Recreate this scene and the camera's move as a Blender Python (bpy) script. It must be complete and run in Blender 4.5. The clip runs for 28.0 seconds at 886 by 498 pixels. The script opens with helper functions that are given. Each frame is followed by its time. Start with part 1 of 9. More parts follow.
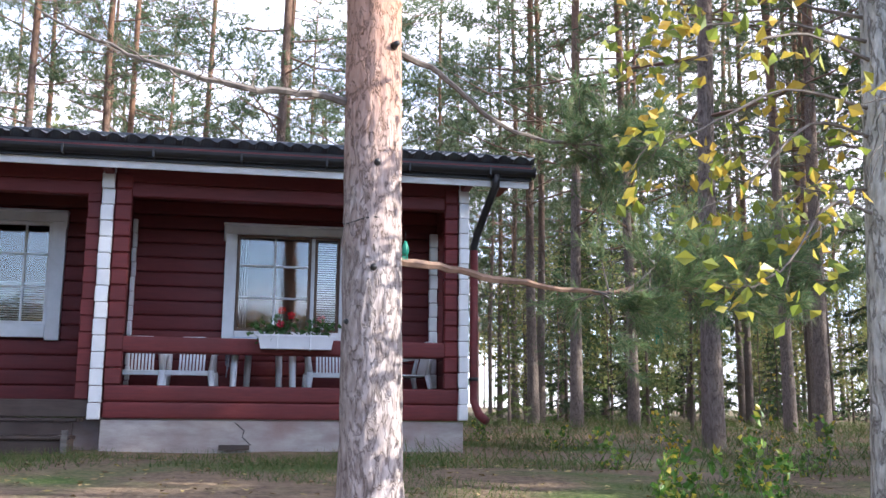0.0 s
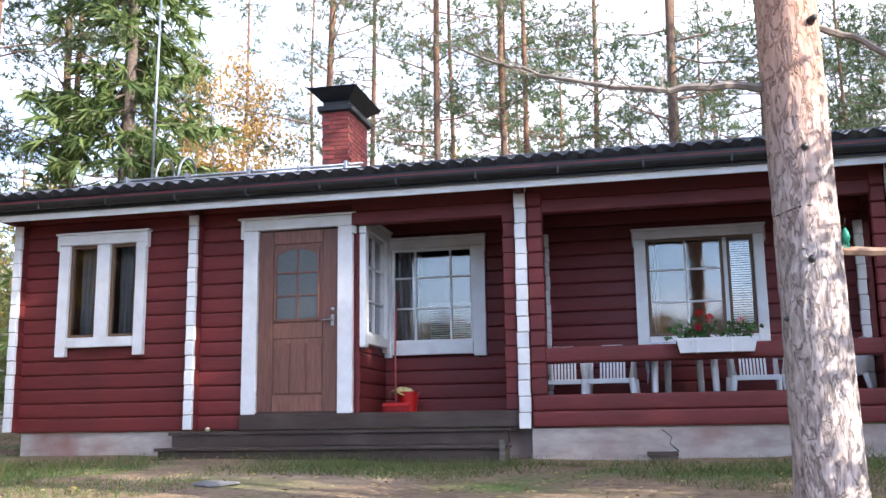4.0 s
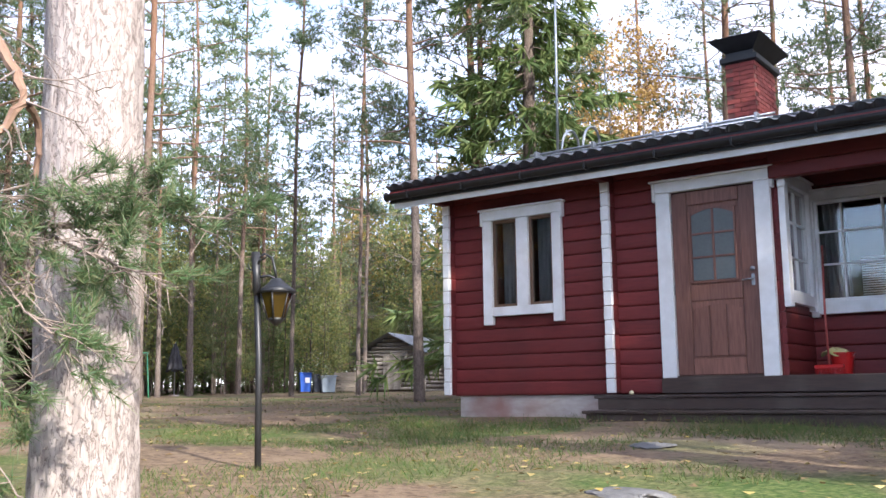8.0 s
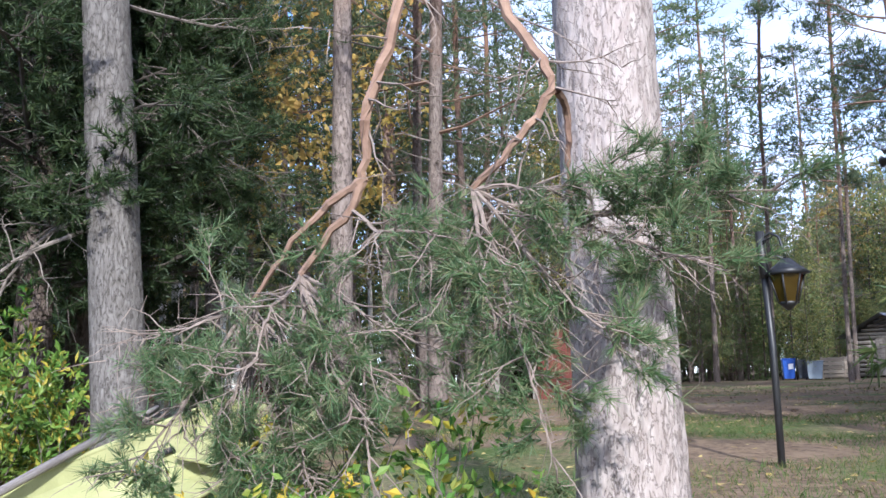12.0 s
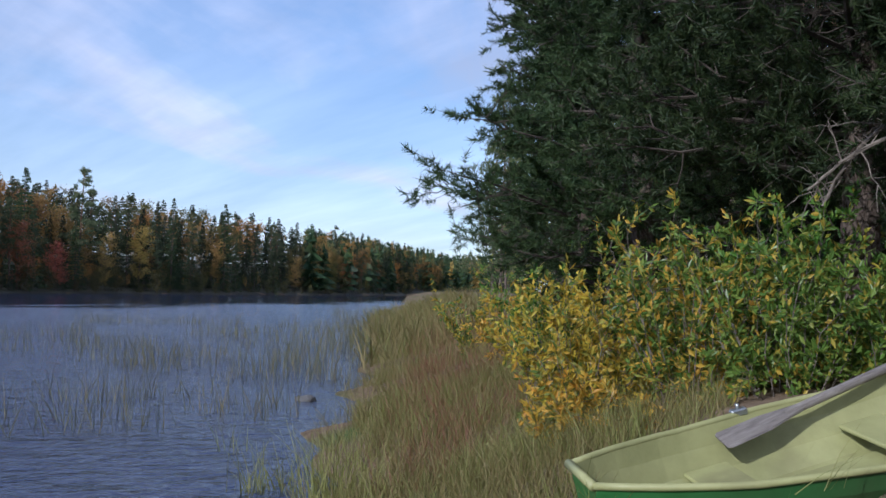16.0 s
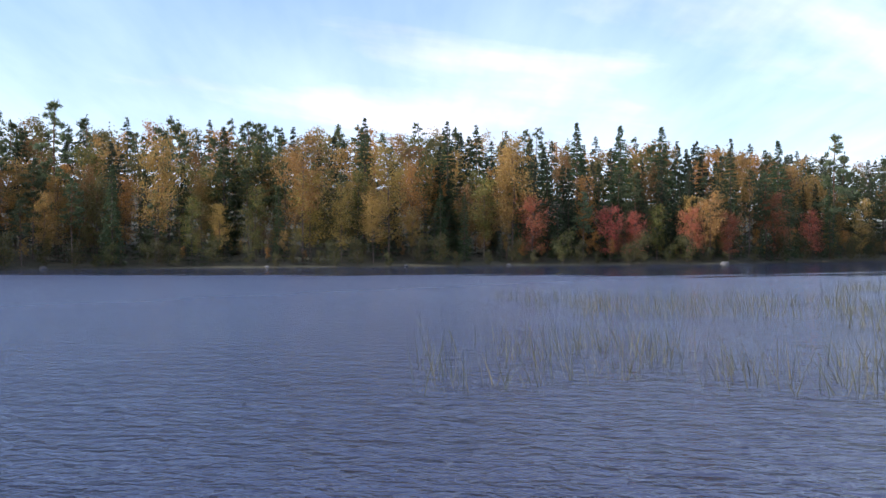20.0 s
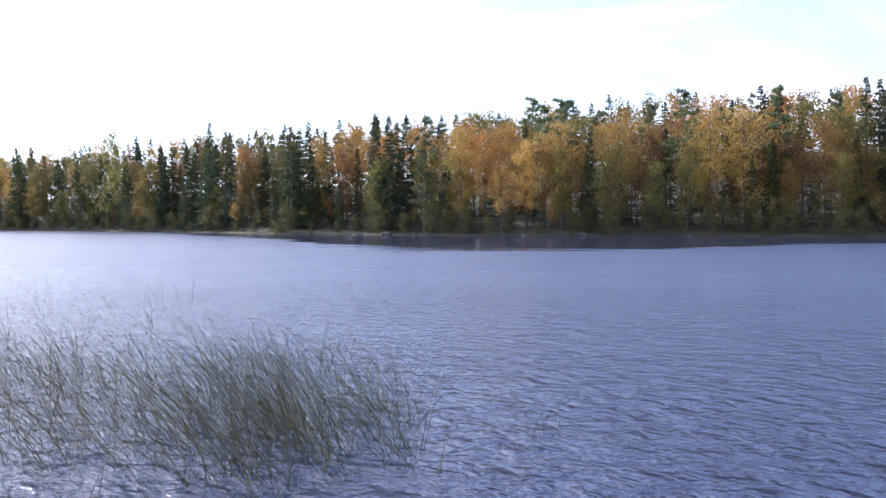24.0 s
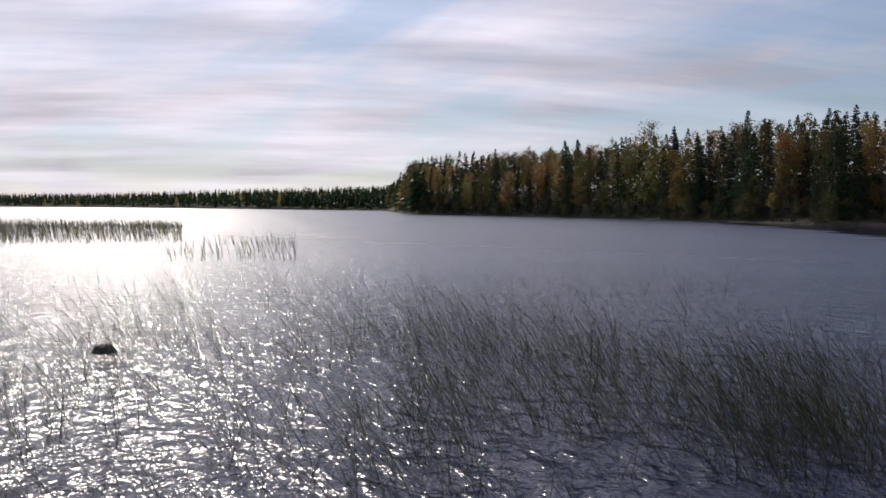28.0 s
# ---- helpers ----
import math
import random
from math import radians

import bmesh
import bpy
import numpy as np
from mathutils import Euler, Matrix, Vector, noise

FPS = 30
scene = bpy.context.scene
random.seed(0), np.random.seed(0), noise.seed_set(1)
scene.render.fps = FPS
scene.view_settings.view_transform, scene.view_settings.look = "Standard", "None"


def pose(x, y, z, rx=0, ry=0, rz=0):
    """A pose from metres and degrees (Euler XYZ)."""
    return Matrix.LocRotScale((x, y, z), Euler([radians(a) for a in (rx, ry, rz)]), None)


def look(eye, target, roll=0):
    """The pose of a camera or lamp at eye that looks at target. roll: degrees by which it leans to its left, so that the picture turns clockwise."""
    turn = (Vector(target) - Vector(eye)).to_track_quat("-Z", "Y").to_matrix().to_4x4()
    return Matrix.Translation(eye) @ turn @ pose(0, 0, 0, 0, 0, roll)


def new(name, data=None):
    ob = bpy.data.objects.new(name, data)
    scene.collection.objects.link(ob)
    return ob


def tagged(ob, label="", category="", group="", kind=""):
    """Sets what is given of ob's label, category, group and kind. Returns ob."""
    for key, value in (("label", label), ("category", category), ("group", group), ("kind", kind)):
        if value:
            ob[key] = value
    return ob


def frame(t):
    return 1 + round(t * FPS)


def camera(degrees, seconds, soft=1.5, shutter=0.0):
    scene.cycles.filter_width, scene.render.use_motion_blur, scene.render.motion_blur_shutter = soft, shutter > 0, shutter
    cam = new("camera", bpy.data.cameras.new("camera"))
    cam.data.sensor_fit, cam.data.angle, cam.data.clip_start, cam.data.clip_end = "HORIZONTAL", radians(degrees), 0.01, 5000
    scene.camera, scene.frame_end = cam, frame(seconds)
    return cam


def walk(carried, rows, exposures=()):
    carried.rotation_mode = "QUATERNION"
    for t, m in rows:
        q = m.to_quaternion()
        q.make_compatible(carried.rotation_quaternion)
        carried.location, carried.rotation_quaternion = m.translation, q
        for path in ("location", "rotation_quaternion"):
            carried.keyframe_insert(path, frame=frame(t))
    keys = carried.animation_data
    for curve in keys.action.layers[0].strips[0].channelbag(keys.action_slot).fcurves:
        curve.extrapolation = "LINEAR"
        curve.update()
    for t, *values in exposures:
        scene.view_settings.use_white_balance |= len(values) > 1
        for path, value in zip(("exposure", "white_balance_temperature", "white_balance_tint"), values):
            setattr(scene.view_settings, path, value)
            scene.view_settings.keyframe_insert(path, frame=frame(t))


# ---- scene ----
cam = camera(48.63, 28.0)
PATH = [
    (0.0, pose(0.121, -0.015, 1.743, 99.92, -0.46, -10.52)),
    (0.5, pose(0.100, -0.010, 1.746, 100.15, -0.14, -7.83)),
    (1.0, pose(0.079, -0.010, 1.747, 100.49, -0.15, -4.84)),
    (1.5, pose(0.058, -0.005, 1.748, 100.47, 0.06, -1.43)),
    (2.0, pose(0.039, -0.000, 1.749, 100.99, 0.20, 2.21)),
    (2.5, pose(0.022, -0.000, 1.749, 101.45, 0.40, 5.72)),
    (3.0, pose(0.008, 0.007, 1.747, 101.05, 0.07, 7.46)),
    (3.5, pose(-0.003, 0.027, 1.742, 100.50, 0.54, 10.08)),
    (5.5, pose(-0.081, 0.026, 1.742, 100.10, -0.58, 20.63)),
    (6.0, pose(-0.102, 0.018, 1.740, 99.89, -0.88, 23.55)),
    (6.5, pose(-0.121, 0.006, 1.737, 100.18, -0.22, 27.66)),
    (7.0, pose(-0.136, -0.004, 1.735, 100.02, -0.23, 30.16)),
    (7.5, pose(-0.159, -0.007, 1.734, 99.27, 0.39, 32.67)),
    (8.0, pose(-0.190, -0.012, 1.734, 98.61, 0.68, 36.15)),
    (8.5, pose(-0.224, -0.019, 1.738, 98.30, 0.93, 38.84)),
    (9.0, pose(-0.258, -0.013, 1.742, 97.93, 0.73, 41.11)),
    (9.5, pose(-0.288, -0.009, 1.742, 97.45, 0.34, 42.76)),
    (10.0, pose(-0.311, -0.020, 1.739, 97.54, -1.06, 45.85)),
    (10.5, pose(-0.338, -0.028, 1.735, 97.30, -1.68, 49.43)),
    (11.0, pose(-0.394, -0.020, 1.736, 97.07, -0.81, 53.59)),
    (11.5, pose(-0.489, -0.000, 1.750, 97.94, 0.85, 58.43)),
    (12.0, pose(-0.575, 0.012, 1.763, 98.37, 1.24, 63.04)),
    (12.5, pose(-0.613, -0.016, 1.760, 98.34, -0.12, 68.56)),
    (13.0, pose(-0.646, -0.077, 1.752, 97.17, 0.36, 74.78)),
    (13.5, pose(-0.715, -0.131, 1.745, 95.52, -0.17, 80.87)),
    (15.5, pose(-0.700, -0.087, 1.772, 92.59, -1.78, 104.28)),
    (16.0, pose(-0.682, -0.099, 1.771, 92.46, -1.55, 107.86)),
    (16.5, pose(-0.655, -0.114, 1.770, 92.00, -1.19, 112.31)),
    (17.0, pose(-0.598, -0.123, 1.771, 92.29, -0.49, 118.83)),
    (17.5, pose(-0.532, -0.127, 1.772, 92.17, -0.11, 124.08)),
    (18.0, pose(-0.469, -0.127, 1.776, 90.96, -0.39, 129.20)),
    (18.5, pose(-0.389, -0.112, 1.774, 91.44, -0.54, 134.61)),
    (19.0, pose(-0.303, -0.085, 1.765, 91.08, -0.49, 139.10)),
    (19.5, pose(-0.237, -0.065, 1.757, 90.81, -0.60, 143.31)),
    (20.0, pose(-0.191, -0.050, 1.753, 90.13, 0.23, 149.90)),
    (20.5, pose(-0.152, -0.030, 1.752, 89.38, 0.25, 155.81)),
    (22.5, pose(-0.070, -0.010, 1.751, 89.45, 0.56, 180.91)),
    (23.0, pose(-0.054, -0.012, 1.751, 88.86, 0.83, 190.67)),
    (23.5, pose(-0.041, -0.010, 1.750, 88.50, 0.81, 197.56)),
    (24.0, pose(-0.030, -0.009, 1.750, 88.36, 0.17, 202.14)),
    (24.5, pose(-0.019, -0.013, 1.750, 88.18, 0.06, 207.23)),
    (25.0, pose(-0.011, -0.017, 1.750, 87.97, -0.13, 211.66)),
    (25.5, pose(-0.007, -0.018, 1.750, 87.80, 0.26, 215.78)),
    (26.0, pose(-0.007, -0.015, 1.750, 87.91, 0.00, 219.21)),
    (26.5, pose(-0.012, -0.005, 1.750, 88.05, -0.12, 222.10)),
    (27.0, pose(-0.018, 0.007, 1.750, 87.93, -0.21, 225.38)),
    (27.5, pose(-0.020, 0.011, 1.750, 87.86, -0.54, 228.94)),
    (28.0, pose(-0.014, 0.007, 1.749, 87.65, -0.42, 232.64)),
]
EXPOSURE = [(0, 1.85, 5850, 10), (3, 2.08, 6000, 10), (6, 2.05, 6000, 10), (8, 1.64, 5950, 10), (10, 1.27, 5800, 10), (12, 1.22, 5350, 10), (13, 1.35, 6000, 10), (13.6, 1.55, 6000, 10), (15.5, 0.0, 5400, 10), (17, -0.15, 5350, 10), (18, -0.15, 5500, 10), (19, 0.3, 5800, 10), (20, 0.6, 5850, 10), (23, 1.15, 5800, 12), (25, 0.6, 5900, 12), (26, 0.05, 5900, 12), (27, -0.5, 6050, 12), (28, -1.05, 6300, 12)]
walk(cam, PATH, EXPOSURE)

# ---- world, sun ----
SUN_AZ, SUN_EL = 250.0, 27.0
SUN_DIR = Vector((-math.sin(radians(SUN_AZ)) * math.cos(radians(SUN_EL)),
                  math.cos(radians(SUN_AZ)) * math.cos(radians(SUN_EL)), math.sin(radians(SUN_EL))))


def link(tree, a, b):
    tree.links.new(a, b)


world = bpy.data.worlds.new("sky")
scene.world = world
world.use_nodes = True
wt = world.node_tree
wt.nodes.clear()
w_out = wt.nodes.new("ShaderNodeOutputWorld")
w_bg = wt.nodes.new("ShaderNodeBackground")
sky = wt.nodes.new("ShaderNodeTexSky")
sky.sky_type = "NISHITA"
sky.sun_disc = False
sky.sun_elevation = radians(SUN_EL)
sky.sun_rotation = math.atan2(SUN_DIR.x, SUN_DIR.y)
sky.air_density, sky.dust_density, sky.ozone_density = 1.0, 0.1, 4.0
w_tc = wt.nodes.new("ShaderNodeTexCoord")
# thin clouds: the direction is flattened onto a layer overhead, then streaked
w_sep = wt.nodes.new("ShaderNodeSeparateXYZ")
link(wt, w_tc.outputs["Generated"], w_sep.inputs[0])
w_h = wt.nodes.new("ShaderNodeMath")
w_h.operation = "ADD"
w_h.inputs[1].default_value = 0.16
link(wt, w_sep.outputs["Z"], w_h.inputs[0])
w_cl = wt.nodes.new("ShaderNodeMath")
w_cl.operation = "MAXIMUM"
w_cl.inputs[1].default_value = 0.05
link(wt, w_h.outputs[0], w_cl.inputs[0])
w_dv = wt.nodes.new("ShaderNodeVectorMath")
w_dv.operation = "DIVIDE"
w_cmb = wt.nodes.new("ShaderNodeCombineXYZ")
for k in range(3):
    link(wt, w_cl.outputs[0], w_cmb.inputs[k])
link(wt, w_tc.outputs["Generated"], w_dv.inputs[0])
link(wt, w_cmb.outputs[0], w_dv.inputs[1])
w_map = wt.nodes.new("ShaderNodeMapping")
w_map.inputs["Rotation"].default_value = (0, 0, radians(35))
w_map.inputs["Scale"].default_value = (0.55, 1.15, 0.2)
w_map.inputs["Location"].default_value = (1.9, 0.35, 0)
link(wt, w_dv.outputs[0], w_map.inputs[0])
w_n = wt.nodes.new("ShaderNodeTexNoise")
w_n.inputs["Scale"].default_value = 1.25
w_n.inputs["Detail"].default_value = 7
w_n.inputs["Roughness"].default_value = 0.52
w_n.inputs["Distortion"].default_value = 0.35
link(wt, w_map.outputs[0], w_n.inputs["Vector"])
w_ramp = wt.nodes.new("ShaderNodeValToRGB")
w_ramp.color_ramp.elements[0].position, w_ramp.color_ramp.elements[1].position = 0.40, 0.78
w_sunny = wt.nodes.new("ShaderNodeMath")
w_sunny.operation = "MULTIPLY_ADD"
w_sunny.inputs[1].default_value = 0.24
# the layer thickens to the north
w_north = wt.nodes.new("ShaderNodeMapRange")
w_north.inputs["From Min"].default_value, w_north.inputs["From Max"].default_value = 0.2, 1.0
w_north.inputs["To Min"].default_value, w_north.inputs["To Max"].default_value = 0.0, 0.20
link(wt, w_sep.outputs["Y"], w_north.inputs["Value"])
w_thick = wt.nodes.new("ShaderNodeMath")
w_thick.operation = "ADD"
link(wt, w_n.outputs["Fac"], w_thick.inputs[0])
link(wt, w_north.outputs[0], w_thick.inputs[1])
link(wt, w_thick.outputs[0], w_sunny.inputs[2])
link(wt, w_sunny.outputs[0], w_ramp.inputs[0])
# clouds are brighter toward the sun (forward scattering), smooth over the whole sky
w_dot = wt.nodes.new("ShaderNodeVectorMath")
w_dot.operation = "DOT_PRODUCT"
w_dot.inputs[1].default_value = SUN_DIR
link(wt, w_tc.outputs["Generated"], w_dot.inputs[0])
w_mr = wt.nodes.new("ShaderNodeMapRange")
w_mr.inputs["From Min"].default_value, w_mr.inputs["From Max"].default_value = -0.2, 1.0
w_mr.inputs["To Min"].default_value, w_mr.inputs["To Max"].default_value = 0.0, 1.0
link(wt, w_dot.outputs["Value"], w_mr.inputs["Value"])
w_pw = wt.nodes.new("ShaderNodeMath")
w_pw.operation = "POWER"
w_pw.inputs[1].default_value = 7.0
link(wt, w_mr.outputs[0], w_pw.inputs[0])
link(wt, w_pw.outputs[0], w_sunny.inputs[0])
w_cs = wt.nodes.new("ShaderNodeMath")
w_cs.operation = "MULTIPLY_ADD"
w_cs.inputs[1].default_value, w_cs.inputs[2].default_value = 9.0, 6.3
link(wt, w_pw.outputs[0], w_cs.inputs[0])
# streaks of thick and thin cloud within the layer
w_mp2 = wt.nodes.new("ShaderNodeMapping")
w_mp2.inputs["Rotation"].default_value = (0, 0, radians(62))
w_mp2.vector_type = "TEXTURE"
w_mp2.inputs["Scale"].default_value = (3.4, 0.9, 5.0)
link(wt, w_dv.outputs[0], w_mp2.inputs[0])
w_n2 = wt.nodes.new("ShaderNodeTexNoise")
w_n2.inputs["Scale"].default_value, w_n2.inputs["Detail"].default_value = 2.2, 6
w_n2.inputs["Roughness"].default_value = 0.55
link(wt, w_mp2.outputs[0], w_n2.inputs["Vector"])
w_st = wt.nodes.new("ShaderNodeMapRange")
w_st.inputs["From Min"].default_value, w_st.inputs["From Max"].default_value = 0.36, 0.66
w_st.inputs["To Min"].default_value, w_st.inputs["To Max"].default_value = 0.68, 1.18
link(wt, w_n2.outputs["Fac"], w_st.inputs["Value"])
w_cb = wt.nodes.new("ShaderNodeMath")
w_cb.operation = "MULTIPLY"
link(wt, w_cs.outputs[0], w_cb.inputs[0])
link(wt, w_st.outputs[0], w_cb.inputs[1])
w_cc = wt.nodes.new("ShaderNodeCombineColor")
w_t1 = wt.nodes.new("ShaderNodeMath")
w_t1.operation = "MULTIPLY"
w_t1.inputs[1].default_value = 0.925
link(wt, w_cb.outputs[0], w_t1.inputs[0])
for k, o in enumerate((w_cb, w_t1, w_cb)):
    link(wt, o.outputs[0], w_cc.inputs[k])
w_mix = wt.nodes.new("ShaderNodeMix")
w_mix.data_type = "RGBA"
# haze whitens the sky toward the horizon
w_hz = wt.nodes.new("ShaderNodeMapRange")
w_hz.inputs["From Min"].default_value, w_hz.inputs["From Max"].default_value = 0.0, 0.42
w_hz.inputs["To Min"].default_value, w_hz.inputs["To Max"].default_value = 0.55, 0.0
link(wt, w_sep.outputs["Z"], w_hz.inputs["Value"])
w_mx = wt.nodes.new("ShaderNodeMath")
w_mx.operation = "MAXIMUM"
link(wt, w_ramp.outputs[0], w_mx.inputs[0])
link(wt, w_hz.outputs[0], w_mx.inputs[1])
w_m2 = wt.nodes.new("ShaderNodeMath")
w_m2.operation = "MULTIPLY_ADD"
w_m2.use_clamp = True
w_m2.inputs[1].default_value = 0.12
link(wt, w_pw.outputs[0], w_m2.inputs[0])
link(wt, w_mx.outputs[0], w_m2.inputs[2])
link(wt, w_m2.outputs[0], w_mix.inputs[0])
link(wt, sky.outputs[0], w_mix.inputs[6])
link(wt, w_cc.outputs[0], w_mix.inputs[7])
link(wt, w_mix.outputs[2], w_bg.inputs[0])
w_bg.inputs[1].default_value = 0.15
link(wt, w_bg.outputs[0], w_out.inputs[0])

sun = new("sun", bpy.data.lights.new("sun", "SUN"))
sun.data.energy, sun.data.angle, sun.data.color = 3.7, radians(0.53), (1.0, 0.90, 0.76)
sun.matrix_world = look(SUN_DIR * 100, (0, 0, 0))

# ---- small library ----
rng = random.Random(7)


def mesh_of(name, verts, faces, mat=None, smooth=False):
    me = bpy.data.meshes.new(name)
    me.from_pydata([tuple(v) for v in verts], [], faces)
    if mat:
        me.materials.append(mat)
    if smooth:
        me.polygons.foreach_set("use_smooth", [True] * len(me.polygons))
    me.update()
    return me


def mesh_np(name, verts, tris, mats=(), midx=None, smooth=False):
    """A mesh from arrays: verts (n,3), tris (m,3 or m,4)."""
    me = bpy.data.meshes.new(name)
    k = tris.shape[1]
    me.vertices.add(len(verts))
    me.vertices.foreach_set("co", np.ascontiguousarray(verts, np.float32).ravel())
    me.loops.add(tris.size)
    me.loops.foreach_set("vertex_index", np.ascontiguousarray(tris, np.int32).ravel())
    me.polygons.add(len(tris))
    me.polygons.foreach_set("loop_start", np.arange(0, tris.size, k, dtype=np.int32))
    for m in mats:
        me.materials.append(m)
    if midx is not None:
        me.polygons.foreach_set("material_index", np.ascontiguousarray(midx, np.int32))
    me.polygons.foreach_set("use_smooth", np.full(len(tris), bool(smooth)))
    me.update(calc_edges=True)
    return me


def thing(name, label, category, group="", kind="", at=(0, 0, 0)):
    ob = new(name)
    ob.empty_display_size = 0.1
    ob.location = at
    return tagged(ob, label, category, group, kind)


def part(name, data, mat, parent, label="", m=None):
    """Links a bmesh or a mesh as one object under a thing or part."""
    if isinstance(data, bmesh.types.BMesh):
        me = bpy.data.meshes.new(name)
        data.to_mesh(me)
        data.free()
    else:
        me = data
    if mat and not me.materials:
        me.materials.append(mat)
    ob = new(name, me)
    if m is not None:
        ob.matrix_basis = m
    ob.parent = parent
    if label:
        tagged(ob, label)
    return ob


def solo(name, data, mat, label, category, group="", kind="", m=None):
    ob = part(name, data, mat, None, "", m)
    return tagged(ob, label, category, group, kind)


def add_box(bm, x0, x1, y0, y1, z0, z1, m=None):
    vs = [bm.verts.new((x, y, z)) for z in (z0, z1) for y in (y0, y1) for x in (x0, x1)]
    for f in ((0, 2, 3, 1), (4, 5, 7, 6), (0, 1, 5, 4), (2, 6, 7, 3), (0, 4, 6, 2), (1, 3, 7, 5)):
        bm.faces.new([vs[i] for i in f])
    if m is not None:
        bmesh.ops.transform(bm, matrix=m, verts=vs)
    return vs


def box(x0, x1, y0, y1, z0, z1, bevel=0.0, seg=1):
    bm = bmesh.new()
    add_box(bm, x0, x1, y0, y1, z0, z1)
    if bevel:
        bmesh.ops.bevel(bm, geom=bm.edges[:], offset=bevel, segments=seg, affect="EDGES", profile=0.5)
    return bm


def tube(points, radii, sides=8, cap=True):
    """A bmesh-free tube along points: verts, quads (as arrays)."""
    P = np.array(points, float)
    n = len(P)
    R = np.broadcast_to(np.array(radii, float), (n,))
    T = np.gradient(P, axis=0)
    T /= np.linalg.norm(T, axis=1)[:, None] + 1e-12
    up = np.array([0.0, 0, 1]) if abs(T[0][2]) < 0.9 else np.array([1.0, 0, 0])
    A = np.cross(T, up)
    A /= np.linalg.norm(A, axis=1)[:, None] + 1e-12
    B = np.cross(T, A)
    ang = np.linspace(0, 2 * math.pi, sides, endpoint=False)
    V = (P[:, None] + R[:, None, None] * (np.cos(ang)[None, :, None] * A[:, None] + np.sin(ang)[None, :, None] * B[:, None])).reshape(-1, 3)
    F = []
    for i in range(n - 1):
        for j in range(sides):
            k = (j + 1) % sides
            F.append((i * sides + j, i * sides + k, (i + 1) * sides + k, (i + 1) * sides + j))
    return V, np.array(F, np.int64)


class Soup:
    """Collects arrays of verts and quads or triangles (as quads with a repeated corner are avoided: triangles only)."""

    def __init__(self):
        self.v, self.f, self.m, self.n = [], [], [], 0

    def add(self, V, F, mat=0):
        F = np.asarray(F, np.int64)
        if F.shape[1] == 4:
            F = np.concatenate([F[:, [0, 1, 2]], F[:, [0, 2, 3]]])
        self.v.append(np.asarray(V, float))
        self.f.append(F + self.n)
        self.m.append(np.full(len(F), mat))
        self.n += len(V)

    def mesh(self, name, mats, smooth=False):
        return mesh_np(name, np.concatenate(self.v), np.concatenate(self.f), mats, np.concatenate(self.m), smooth)


def tube_mesh(name, points, radii, mat, sides=8):
    s = Soup()
    s.add(*tube(points, radii, sides))
    V, F = s.v[0], s.f[0]
    ends = len(points) - 1
    s.f[0] = np.concatenate([F, [[0, j + 1, j] for j in range(1, sides - 1)], [[ends * sides, ends * sides + j, ends * sides + j + 1] for j in range(1, sides - 1)]])
    s.m[0] = np.zeros(len(s.f[0]))
    return s.mesh(name, [mat], True)


# ---- materials ----
def mat_new(name):
    m = bpy.data.materials.new(name)
    m.use_nodes = True
    nt = m.node_tree
    b = nt.nodes["Principled BSDF"]
    return m, nt, b


